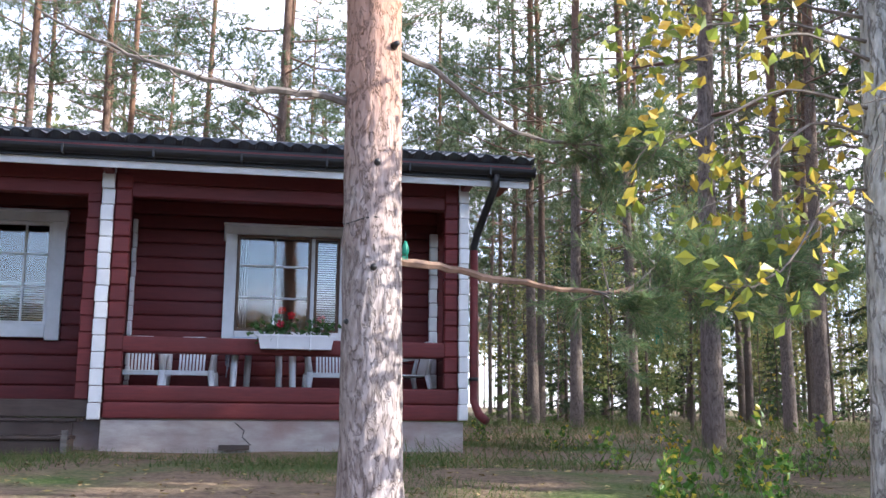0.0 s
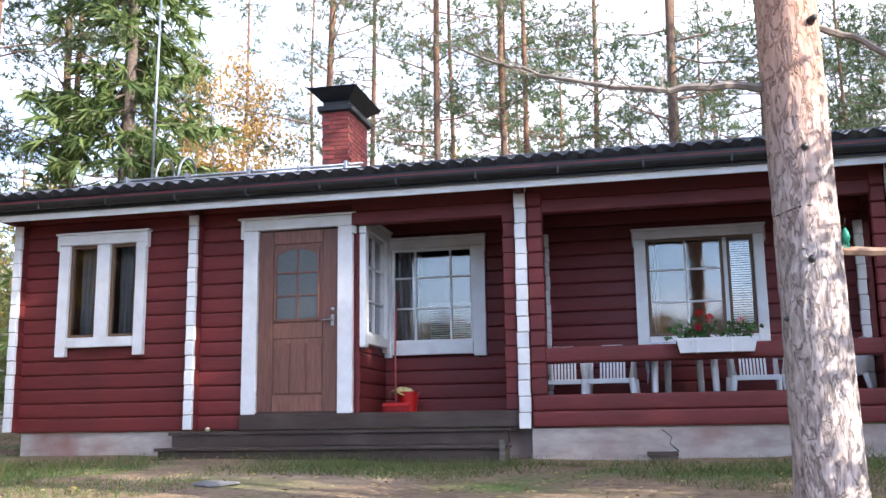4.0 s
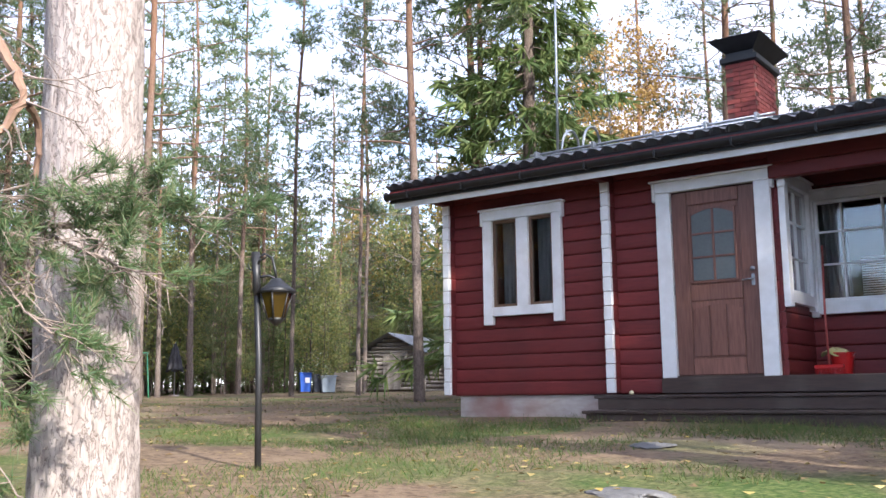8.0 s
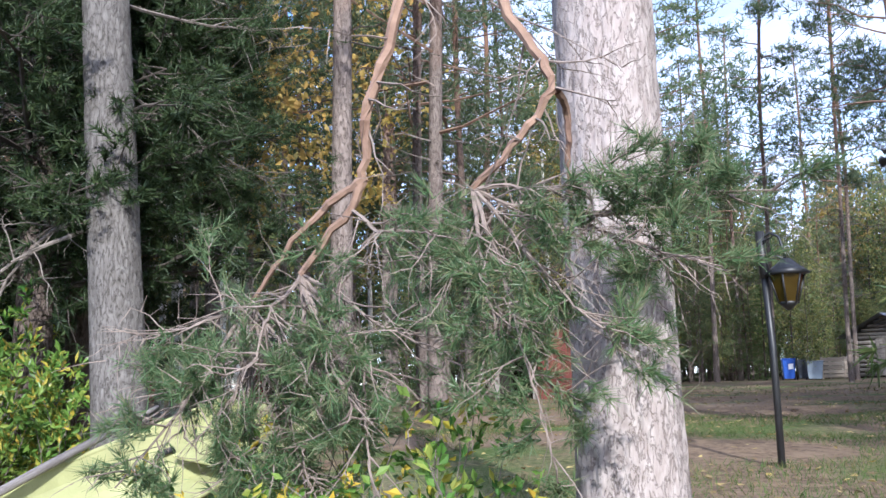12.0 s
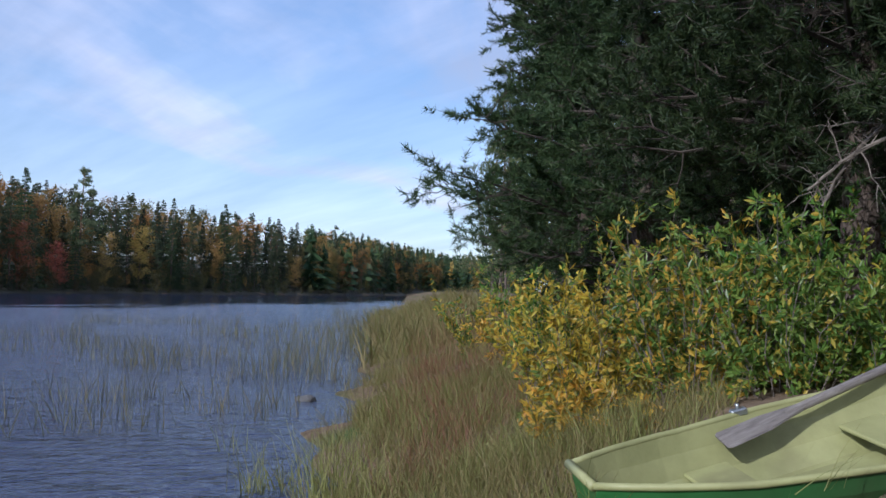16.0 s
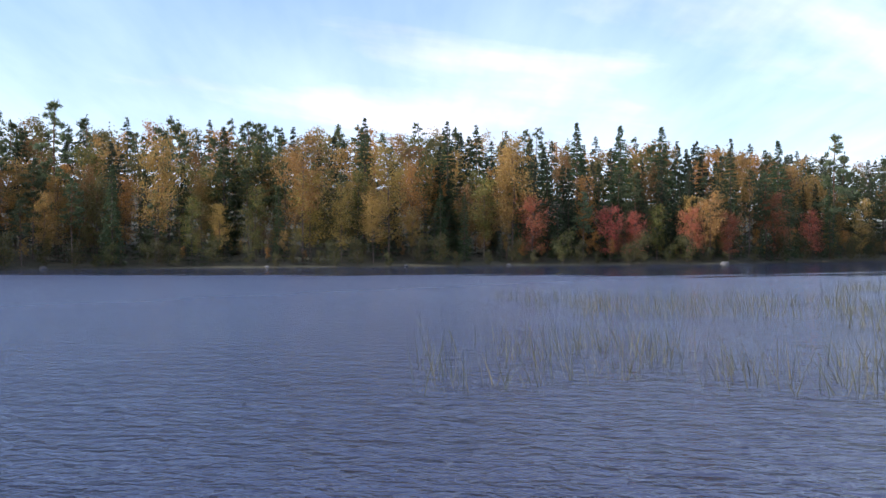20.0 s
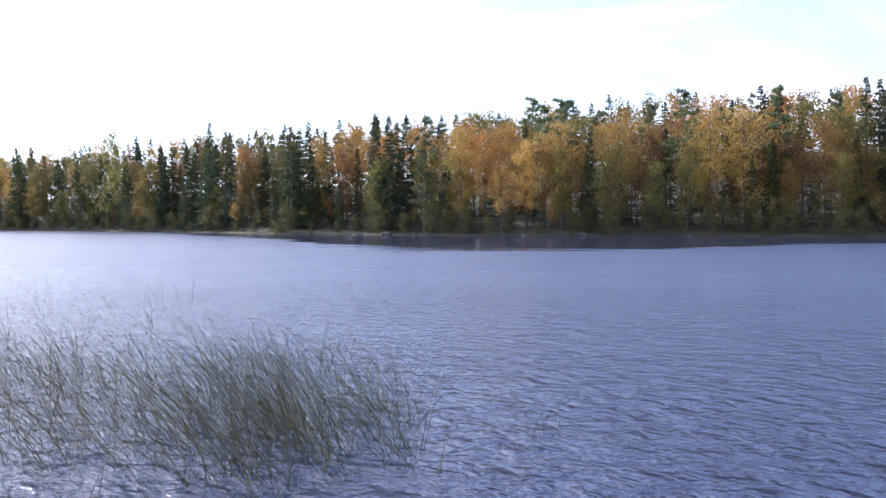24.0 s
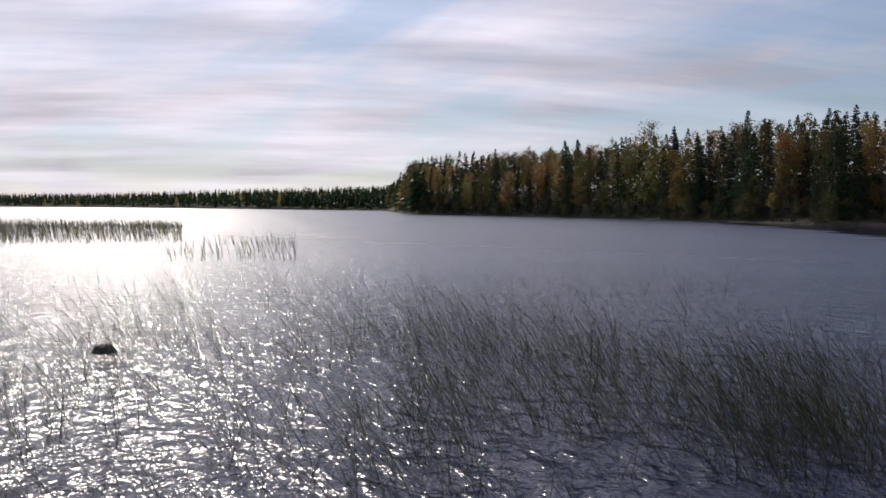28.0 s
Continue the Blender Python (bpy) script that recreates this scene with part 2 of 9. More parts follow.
def surface(name, c1, c2, scale=8.0, rough=0.7, bump=0.2, stretch=(1, 1, 1), fine=60.0, dist=0.01, metal=0.0,
            dirt=None, dirt_scale=1.2, dirt_amt=0.4, vary=0.0, spec=0.5, coords="Object", detail=6):
    """Two colours mixed by noise, a second, larger noise of dirt, fine bump, and a shift of value for each object."""
    m, nt, b = mat_new(name)
    tc = nt.nodes.new("ShaderNodeTexCoord")
    mp = nt.nodes.new("ShaderNodeMapping")
    mp.inputs["Scale"].default_value = stretch
    link(nt, tc.outputs[coords], mp.inputs[0])
    oi = nt.nodes.new("ShaderNodeObjectInfo")
    if vary:
        va = nt.nodes.new("ShaderNodeVectorMath")
        va.operation = "MULTIPLY_ADD"
        va.inputs[1].default_value = (1, 1, 1)
        cx = nt.nodes.new("ShaderNodeCombineXYZ")
        mu = nt.nodes.new("ShaderNodeMath")
        mu.operation = "MULTIPLY"
        mu.inputs[1].default_value = 37.0
        link(nt, oi.outputs["Random"], mu.inputs[0])
        for k in range(3):
            link(nt, mu.outputs[0], cx.inputs[k])
        link(nt, mp.outputs[0], va.inputs[0])
        link(nt, cx.outputs[0], va.inputs[2])
        vec = va.outputs[0]
    else:
        vec = mp.outputs[0]
    n1 = nt.nodes.new("ShaderNodeTexNoise")
    n1.inputs["Scale"].default_value, n1.inputs["Detail"].default_value = scale, detail
    n1.inputs["Roughness"].default_value = 0.6
    link(nt, vec, n1.inputs["Vector"])
    r = nt.nodes.new("ShaderNodeValToRGB")
    r.color_ramp.elements[0].position, r.color_ramp.elements[1].position = 0.32, 0.70
    r.color_ramp.elements[0].color, r.color_ramp.elements[1].color = (*c1, 1), (*c2, 1)
    link(nt, n1.outputs["Fac"], r.inputs[0])
    col = r.outputs[0]
    if dirt:
        n2 = nt.nodes.new("ShaderNodeTexNoise")
        n2.inputs["Scale"].default_value, n2.inputs["Detail"].default_value = dirt_scale, 5
        link(nt, tc.outputs[coords], n2.inputs["Vector"])
        r2 = nt.nodes.new("ShaderNodeValToRGB")
        r2.color_ramp.elements[0].position, r2.color_ramp.elements[1].position = 0.48, 0.72
        r2.color_ramp.elements[1].color = (dirt_amt, dirt_amt, dirt_amt, 1)
        link(nt, n2.outputs["Fac"], r2.inputs[0])
        mx = nt.nodes.new("ShaderNodeMix")
        mx.data_type = "RGBA"
        link(nt, r2.outputs[0], mx.inputs[0])
        link(nt, col, mx.inputs[6])
        mx.inputs[7].default_value = (*dirt, 1)
        col = mx.outputs[2]
    if vary:
        hs = nt.nodes.new("ShaderNodeHueSaturation")
        mr = nt.nodes.new("ShaderNodeMapRange")
        mr.inputs["To Min"].default_value, mr.inputs["To Max"].default_value = 1 - vary, 1 + vary
        link(nt, oi.outputs["Random"], mr.inputs["Value"])
        link(nt, mr.outputs[0], hs.inputs["Value"])
        link(nt, col, hs.inputs["Color"])
        col = hs.outputs[0]
    link(nt, col, b.inputs["Base Color"])
    b.inputs["Roughness"].default_value, b.inputs["Metallic"].default_value = rough, metal
    b.inputs["Specular IOR Level"].default_value = spec
    if bump:
        n3 = nt.nodes.new("ShaderNodeTexNoise")
        n3.inputs["Scale"].default_value, n3.inputs["Detail"].default_value = fine, 4
        link(nt, vec, n3.inputs["Vector"])
        ad = nt.nodes.new("ShaderNodeMath")
        ad.operation = "ADD"
        link(nt, n3.outputs["Fac"], ad.inputs[0])
        link(nt, n1.outputs["Fac"], ad.inputs[1])
        bp = nt.nodes.new("ShaderNodeBump")
        bp.inputs["Strength"].default_value, bp.inputs["Distance"].default_value = bump, dist
        link(nt, ad.outputs[0], bp.inputs["Height"])
        link(nt, bp.outputs[0], b.inputs["Normal"])
    return m


def leafy(name, cols, rough=0.5, trans=0.35, vary=0.25, island=True):
    """Foliage: colours picked leaf by leaf, shifted tree by tree, lit from both sides."""
    m, nt, b = mat_new(name)
    out = nt.nodes["Material Output"]
    g = nt.nodes.new("ShaderNodeNewGeometry")
    oi = nt.nodes.new("ShaderNodeObjectInfo")
    r = nt.nodes.new("ShaderNodeValToRGB")
    cr = r.color_ramp
    while len(cr.elements) < len(cols):
        cr.elements.new(0.5)
    for k, c in enumerate(cols):
        cr.elements[k].position = k / max(1, len(cols) - 1)
        cr.elements[k].color = (*c, 1)
    link(nt, g.outputs["Random Per Island"], r.inputs[0])
    hs = nt.nodes.new("ShaderNodeHueSaturation")
    mr = nt.nodes.new("ShaderNodeMapRange")
    mr.inputs["To Min"].default_value, mr.inputs["To Max"].default_value = 1 - vary, 1 + vary
    link(nt, oi.outputs["Random"], mr.inputs["Value"])
    link(nt, mr.outputs[0], hs.inputs["Value"])
    mr2 = nt.nodes.new("ShaderNodeMapRange")
    mr2.inputs["To Min"].default_value, mr2.inputs["To Max"].default_value = 0.485, 0.515
    mu = nt.nodes.new("ShaderNodeMath")
    mu.operation = "FRACT"
    mu2 = nt.nodes.new("ShaderNodeMath")
    mu2.operation = "MULTIPLY"
    mu2.inputs[1].default_value = 7.31
    link(nt, oi.outputs["Random"], mu2.inputs[0])
    link(nt, mu2.outputs[0], mu.inputs[0])
    link(nt, mu.outputs[0], mr2.inputs["Value"])
    link(nt, mr2.outputs[0], hs.inputs["Hue"])
    link(nt, r.outputs[0], hs.inputs["Color"])
    link(nt, hs.outputs[0], b.inputs["Base Color"])
    b.inputs["Roughness"].default_value = rough
    b.inputs["Specular IOR Level"].default_value = 0.3
    tr = nt.nodes.new("ShaderNodeBsdfTranslucent")
    link(nt, hs.outputs[0], tr.inputs[0])
    mx = nt.nodes.new("ShaderNodeMixShader")
    mx.inputs[0].default_value = trans
    link(nt, b.outputs[0], mx.inputs[1])
    link(nt, tr.outputs[0], mx.inputs[2])
    link(nt, mx.outputs[0], out.inputs["Surface"])
    return m


M_RED = surface("red_paint", (0.110, 0.013, 0.013), (0.158, 0.020, 0.019), 5, 0.62, 0.25, (1, 1, 9), 90, 0.006, dirt=(0.088, 0.014, 0.014), dirt_scale=1.6, dirt_amt=0.6, vary=0.12)
# shed red, darkened evenly for the shade the shed stands in
M_REDV = surface("shaded_red_shed_boards", (0.085, 0.020, 0.013), (0.14, 0.036, 0.024), 5, 0.8, 0.4, (9, 9, 1), 60, 0.008, vary=0.2)
M_WHITE = surface("white_paint", (0.72, 0.72, 0.70), (0.82, 0.82, 0.81), 6, 0.5, 0.2, (1, 1, 1), 70, 0.003, dirt=(0.5, 0.47, 0.42), dirt_scale=3.0, dirt_amt=0.35, vary=0.05)
M_BROWN = surface("brown_stain", (0.035, 0.022, 0.017), (0.065, 0.040, 0.03), 5, 0.65, 0.3, (1, 12, 12), 60, 0.006, dirt=(0.12, 0.10, 0.08), dirt_scale=2.2, dirt_amt=0.4, vary=0.15)
M_DOOR = surface("door_wood", (0.125, 0.052, 0.038), (0.225, 0.105, 0.075), 5, 0.45, 0.2, (10, 10, 0.8), 50, 0.003, vary=0.18)
M_BLACK = surface("black_metal", (0.010, 0.010, 0.011), (0.022, 0.022, 0.023), 8, 0.45, 0.1, fine=60, dist=0.003)
M_ROOF = surface("roof_tile_sheet", (0.045, 0.048, 0.055), (0.085, 0.09, 0.10), 6, 0.38, 0.25, fine=80, dist=0.004, dirt=(0.10, 0.11, 0.08), dirt_scale=2.0, dirt_amt=0.5)
M_CONC = surface("concrete", (0.30, 0.255, 0.235), (0.46, 0.42, 0.385), 3, 0.9, 0.3, (1, 1, 3), fine=38, dist=0.008, dirt=(0.24, 0.115, 0.095), dirt_scale=1.3, dirt_amt=0.85)
M_BRICK = surface("painted_brick", (0.17, 0.035, 0.03), (0.26, 0.06, 0.05), 9, 0.85, 0.4, fine=70, dist=0.006, vary=0.25)
M_MORTAR = surface("mortar", (0.12, 0.045, 0.04), (0.17, 0.07, 0.06), 9, 0.9, 0.4)
M_STEEL = surface("galvanised_steel", (0.35, 0.37, 0.39), (0.5, 0.52, 0.54), 9, 0.42, 0.05, metal=0.9)
M_PLASTIC = surface("white_plastic", (0.70, 0.71, 0.72), (0.78, 0.79, 0.80), 5, 0.35, 0.05, fine=30, dist=0.002)
# dark lining colour that holds the dimness of the rooms
M_DARKROOM = surface("shaded_room_lining", (0.05, 0.04, 0.032), (0.08, 0.065, 0.05), 3, 0.9, 0.1)
M_CURTAIN = surface("curtain_cloth", (0.20, 0.20, 0.21), (0.32, 0.32, 0.34), 14, 0.9, 0.2, (6, 6, 1))
M_GREYWOOD = surface("weathered_wood", (0.13, 0.115, 0.10), (0.27, 0.245, 0.22), 5, 0.9, 0.5, (1, 1, 8), 60, 0.01, vary=0.25)
M_SHEETROOF = surface("grey_sheet_metal", (0.30, 0.32, 0.36), (0.42, 0.45, 0.50), 3, 0.4, 0.1, metal=0.6, dirt=(0.2, 0.17, 0.14), dirt_amt=0.4)


def glass_mat(name, tint=(0.9, 0.93, 0.93)):
    m, nt, b = mat_new(name)
    b.inputs["Base Color"].default_value = (*tint, 1)
    b.inputs["Roughness"].default_value = 0.0
    b.inputs["Transmission Weight"].default_value = 1.0
    b.inputs["IOR"].default_value = 1.78
    nz = nt.nodes.new("ShaderNodeTexNoise")
    nz.inputs["Scale"].default_value = 3.0
    bp = nt.nodes.new("ShaderNodeBump")
    bp.inputs["Strength"].default_value, bp.inputs["Distance"].default_value = 0.06, 0.01
    link(nt, nz.outputs["Fac"], bp.inputs["Height"])
    link(nt, bp.outputs[0], b.inputs["Normal"])
    return m


M_GLASS = glass_mat("window_glass")
M_AMBER = glass_mat("amber_glass", (0.75, 0.45, 0.08))


def water_mat():
    m, nt, b = mat_new("river_water")
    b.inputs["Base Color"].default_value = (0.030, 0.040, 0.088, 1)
    b.inputs["IOR"].default_value = 1.333
    tc = nt.nodes.new("ShaderNodeTexCoord")

    def waves(sx, sy, sc, rot, detail=3, bend=0.4):
        mp = nt.nodes.new("ShaderNodeMapping")
        mp.vector_type = "TEXTURE"
        mp.inputs["Scale"].default_value = (sx, sy, 1)
        mp.inputs["Rotation"].default_value = (0, 0, radians(rot))
        link(nt, tc.outputs["Object"], mp.inputs[0])
        n = nt.nodes.new("ShaderNodeTexNoise")
        n.inputs["Scale"].default_value, n.inputs["Detail"].default_value = sc, detail
        n.inputs["Distortion"].default_value = bend
        link(nt, mp.outputs[0], n.inputs["Vector"])
        return n.outputs["Fac"]

    def math_node(op, a, c, d=None):
        mu = nt.nodes.new("ShaderNodeMath")
        mu.operation = op
        for k, v in enumerate((a, c, d)):
            if v is None:
                continue
            if isinstance(v, (int, float)):
                mu.inputs[k].default_value = v
            else:
                link(nt, v, mu.inputs[k])
        return mu.outputs[0]

    acc = 0.0
    for sx, sy, sc, rot, amp in ((0.8, 1.4, 0.5, 25, 0.05), (0.85, 1.25, 2.3, 42, 0.11), (0.8, 1.3, 5.2, 55, 0.06), (0.85, 1.2, 13.0, 30, 0.016)):
        acc = math_node("MULTIPLY_ADD", waves(sx, sy, sc, rot), amp, acc)
    # gusts: ripples rise and fall in wide patches
    gust = nt.nodes.new("ShaderNodeMapRange")
    gust.inputs["From Min"].default_value, gust.inputs["From Max"].default_value = 0.35, 0.65
    gust.inputs["To Min"].default_value, gust.inputs["To Max"].default_value = 0.72, 1.15
    link(nt, waves(5.0, 2.0, 0.35, 70, 2), gust.inputs["Value"])
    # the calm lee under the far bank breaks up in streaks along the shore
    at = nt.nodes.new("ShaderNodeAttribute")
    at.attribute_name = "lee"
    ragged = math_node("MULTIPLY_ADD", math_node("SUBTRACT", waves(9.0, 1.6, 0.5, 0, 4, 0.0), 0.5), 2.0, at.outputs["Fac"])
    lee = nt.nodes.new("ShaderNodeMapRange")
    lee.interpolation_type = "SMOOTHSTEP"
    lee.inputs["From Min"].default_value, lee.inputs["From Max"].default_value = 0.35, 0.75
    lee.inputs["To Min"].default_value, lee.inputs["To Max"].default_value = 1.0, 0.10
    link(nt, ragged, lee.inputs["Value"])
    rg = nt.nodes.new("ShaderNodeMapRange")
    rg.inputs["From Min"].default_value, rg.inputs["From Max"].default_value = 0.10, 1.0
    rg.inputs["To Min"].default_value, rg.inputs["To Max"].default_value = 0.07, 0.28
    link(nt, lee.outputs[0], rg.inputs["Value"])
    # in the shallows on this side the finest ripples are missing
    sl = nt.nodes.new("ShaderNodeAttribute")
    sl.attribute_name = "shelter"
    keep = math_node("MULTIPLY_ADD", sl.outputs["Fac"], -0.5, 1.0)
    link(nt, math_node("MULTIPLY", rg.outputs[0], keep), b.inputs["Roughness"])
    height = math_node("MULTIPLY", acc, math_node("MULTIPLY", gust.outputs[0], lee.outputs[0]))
    bp = nt.nodes.new("ShaderNodeBump")
    bp.inputs["Strength"].default_value, bp.inputs["Distance"].default_value = 1.0, 1.0
    link(nt, height, bp.inputs["Height"])
    link(nt, bp.outputs[0], b.inputs["Normal"])
    return m


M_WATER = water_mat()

# ---- ground and water ----
def shore_y(x):
    """The near waterline."""
    x = np.asarray(x, float)
    wiggle = np.clip((-4 - x) / 2, 0, 1) * (0.22 * np.sin(x * 1.25) + 0.13 * np.sin(x * 2.9 + 1))
    return np.where(x < 0, 0.36 * x - 0.75, -0.75 + 0.10 * x) + wiggle


S_IN = [-400, -30, -8, -2, 0, 1.5, 3.0, 4.2, 7, 12, 18, 55, 150, 4000]
S_Z = [-3.5, -2.8, -1.4, -0.4, 0, 0.40, 0.98, 1.24, 1.31, 1.42, 1.58, 2.2, 4.0, 22.0]
BANK_AZ = [104, 107, 113, 120, 126, 134, 142, 150, 161, 171, 181, 190, 200, 206, 212, 220, 228, 232, 234.5, 236, 242, 254, 262, 275]
BANK_D = [430, 430, 270, 195, 165, 128, 122, 116, 112, 114, 110, 112, 116, 126, 140, 180, 235, 268, 295, 700, 900, 1600, 1900, 1900]


def bank_d(az):
    return np.interp(az, BANK_AZ, BANK_D)


def ground_z(x, y):
    x, y = np.asarray(x, float), np.asarray(y, float)
    near = np.interp((y - shore_y(x)) / 1.05, S_IN, S_Z)
    az = np.degrees(np.arctan2(-x, y)) % 360
    r = np.hypot(x, y)
    over = r - bank_d(az)
    hill = np.interp(az, [118, 126, 138, 150, 190, 200, 216, 232], [0.1, 0.2, 0.6, 1.0, 0.9, 0.5, 0.25, 0.05])
    far = np.interp(over, [-60, -10, 0, 6, 40, 150, 4000], [-4, -1.0, 0, 0.7, 3.0, 8.0, 40.0]) + hill * np.interp(over, [8, 40, 130, 4000], [0, 2.2, 10.5, 14.0])
    far = np.where((az > 103) & (az < 276), far, -5)
    return np.maximum(near, far)


def bumpy(x, y):
    return np.array([0.05 * noise.noise((a * 0.45, b * 0.45, 0.3)) + 0.025 * noise.noise((a * 1.7, b * 1.7, 2.3)) for a, b in zip(x, y)])


def gz(x, y):
    return float(ground_z(x, y) + bumpy([x], [y])[0])


rings = np.concatenate([[0.4], 0.4 * 1.05 ** np.arange(1, 190)])
rings = rings[rings < 3600]
AZN = 288
ang = np.linspace(0, 2 * math.pi, AZN, endpoint=False)
gx = (-np.sin(ang)[None, :] * rings[:, None]).ravel()
gy = (np.cos(ang)[None, :] * rings[:, None]).ravel()
gzz = ground_z(gx, gy)
near_i = np.hypot(gx, gy) < 90
gzz[near_i] += bumpy(gx[near_i], gy[near_i])
# the hollow that the boat's keel has pressed into the bank
bu, bv = (gx + 5.81) * -0.4648 + (gy + 0.852) * 0.8854, (gx + 5.81) * 0.8854 + (gy + 0.852) * 0.4648
hollow = 0.30 + 0.267 * bu + 0.22 * np.clip((np.abs(bv) - 0.25) / 0.5, 0, 1) ** 2 + 0.5 * np.clip((np.abs(bv) - 0.85) / 0.5, 0, 1)
under = (bu > -0.4) & (bu < 3.8) & (np.abs(bv) < 1.3)
gzz[under] = np.minimum(gzz[under], hollow[under])
gv = np.stack([gx, gy, gzz], 1)
ii, jj = np.meshgrid(np.arange(len(rings) - 1), np.arange(AZN), indexing="ij")
jn = (jj + 1) % AZN
gf = np.stack([ii * AZN + jj, (ii + 1) * AZN + jj, (ii + 1) * AZN + jn, ii * AZN + jn], -1).reshape(-1, 4)
gv = np.concatenate([gv, [[0, 0, float(ground_z(0, 0.01))]]])
gf = np.concatenate([np.concatenate([gf[:, [0, 1, 2]], gf[:, [0, 2, 3]]]), [[len(gv) - 1, j, (j + 1) % AZN] for j in range(AZN)]])


def ground_mat():
    m, nt, b = mat_new("yard_ground")
    tc = nt.nodes.new("ShaderNodeTexCoord")

    def nz(scale, detail, lo, hi):
        n = nt.nodes.new("ShaderNodeTexNoise")
        n.inputs["Scale"].default_value, n.inputs["Detail"].default_value = scale, detail
        link(nt, tc.outputs["Object"], n.inputs["Vector"])
        r = nt.nodes.new("ShaderNodeValToRGB")
        r.color_ramp.elements[0].position, r.color_ramp.elements[1].position = lo, hi
        link(nt, n.outputs["Fac"], r.inputs[0])
        return n, r.outputs[0]

    def mix(fac, a, bb):
        mx = nt.nodes.new("ShaderNodeMix")
        mx.data_type = "RGBA"
        link(nt, fac, mx.inputs[0])
        for s, v in ((6, a), (7, bb)):
            if isinstance(v, tuple):
                mx.inputs[s].default_value = (*v, 1)
            else:
                link(nt, v, mx.inputs[s])
        return mx.outputs[2]

    n1, grass = nz(0.55, 5, 0.49, 0.64)
    n2, litter = nz(9.0, 6, 0.40, 0.65)
    n3, straw = nz(26.0, 5, 0.42, 0.66)
    n4, sand = nz(0.33, 5, 0.55, 0.75)
    soil = mix(litter, (0.10, 0.068, 0.045), (0.21, 0.150, 0.100))
    soil = mix(straw, soil, (0.215, 0.155, 0.098))
    green = mix(straw, (0.05, 0.085, 0.02), (0.14, 0.16, 0.055))
    col = mix(grass, soil, green)
    col = mix(sand, col, (0.22, 0.165, 0.118))
    link(nt, col, b.inputs["Base Color"])
    b.inputs["Roughness"].default_value = 0.95
    b.inputs["Specular IOR Level"].default_value = 0.15
    bp = nt.nodes.new("ShaderNodeBump")
    bp.inputs["Strength"].default_value, bp.inputs["Distance"].default_value = 0.7, 0.04
    ad = nt.nodes.new("ShaderNodeMath")
    ad.operation = "ADD"
    link(nt, n2.outputs["Fac"], ad.inputs[0])
    link(nt, n3.outputs["Fac"], ad.inputs[1])
    link(nt, ad.outputs[0], bp.inputs["Height"])
    link(nt, bp.outputs[0], b.inputs["Normal"])
    return m


M_GROUND = ground_mat()
M_FLOOR = surface("forest_floor", (0.022, 0.026, 0.012), (0.055, 0.050, 0.026), 1.2, 0.95, 0.4, fine=6, dist=0.1, dirt=(0.09, 0.075, 0.04), dirt_scale=0.3, dirt_amt=0.6)
g_mid = gv[gf].mean(1)
g_az = np.degrees(np.arctan2(-g_mid[:, 0], g_mid[:, 1])) % 360
g_far = (g_az > 102) & (g_az < 276) & (np.hypot(g_mid[:, 0], g_mid[:, 1]) > bank_d(g_az) - 4)
solo("ground", mesh_np("ground", gv, gf, [M_GROUND, M_FLOOR], g_far.astype(int), True), None, "sloping yard of thin grass, needles and bare soil", "ground", kind="structure")
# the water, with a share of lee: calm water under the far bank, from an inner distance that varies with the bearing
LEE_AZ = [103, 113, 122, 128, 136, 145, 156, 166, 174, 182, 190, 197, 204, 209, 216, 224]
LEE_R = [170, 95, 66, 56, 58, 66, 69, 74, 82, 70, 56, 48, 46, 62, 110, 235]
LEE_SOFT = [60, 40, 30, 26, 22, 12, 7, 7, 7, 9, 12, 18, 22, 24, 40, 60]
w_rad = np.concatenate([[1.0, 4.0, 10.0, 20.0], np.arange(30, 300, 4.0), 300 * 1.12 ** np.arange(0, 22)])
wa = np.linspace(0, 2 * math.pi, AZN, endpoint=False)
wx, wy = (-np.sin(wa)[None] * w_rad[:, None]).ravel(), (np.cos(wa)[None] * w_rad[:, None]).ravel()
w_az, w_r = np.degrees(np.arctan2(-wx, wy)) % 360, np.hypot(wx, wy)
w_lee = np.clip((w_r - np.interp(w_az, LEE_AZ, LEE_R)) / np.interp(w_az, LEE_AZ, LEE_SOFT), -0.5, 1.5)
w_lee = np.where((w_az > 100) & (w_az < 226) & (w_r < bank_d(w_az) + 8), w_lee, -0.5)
ii, jj = np.meshgrid(np.arange(len(w_rad) - 1), np.arange(AZN), indexing="ij")
jn = (jj + 1) % AZN
wf = np.stack([ii * AZN + jj, (ii + 1) * AZN + jj, (ii + 1) * AZN + jn, ii * AZN + jn], -1).reshape(-1, 4)
wf = np.concatenate([np.concatenate([wf[:, [0, 1, 2]], wf[:, [0, 2, 3]]]), [[len(wx), j, (j + 1) % AZN] for j in range(AZN)]])
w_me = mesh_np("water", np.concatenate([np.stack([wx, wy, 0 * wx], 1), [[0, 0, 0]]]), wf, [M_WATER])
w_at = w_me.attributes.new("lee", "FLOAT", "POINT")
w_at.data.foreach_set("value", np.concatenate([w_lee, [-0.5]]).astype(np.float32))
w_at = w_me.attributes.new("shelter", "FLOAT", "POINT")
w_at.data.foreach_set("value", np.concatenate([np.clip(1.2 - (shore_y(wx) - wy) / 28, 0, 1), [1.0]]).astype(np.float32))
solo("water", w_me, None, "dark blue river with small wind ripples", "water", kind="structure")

# ---- the log cabin ----
cabin = thing("log_cabin", "dark red log cabin with white corners and dark tiled roof", "cabin", at=(-2.8, 13.5, 1.4))
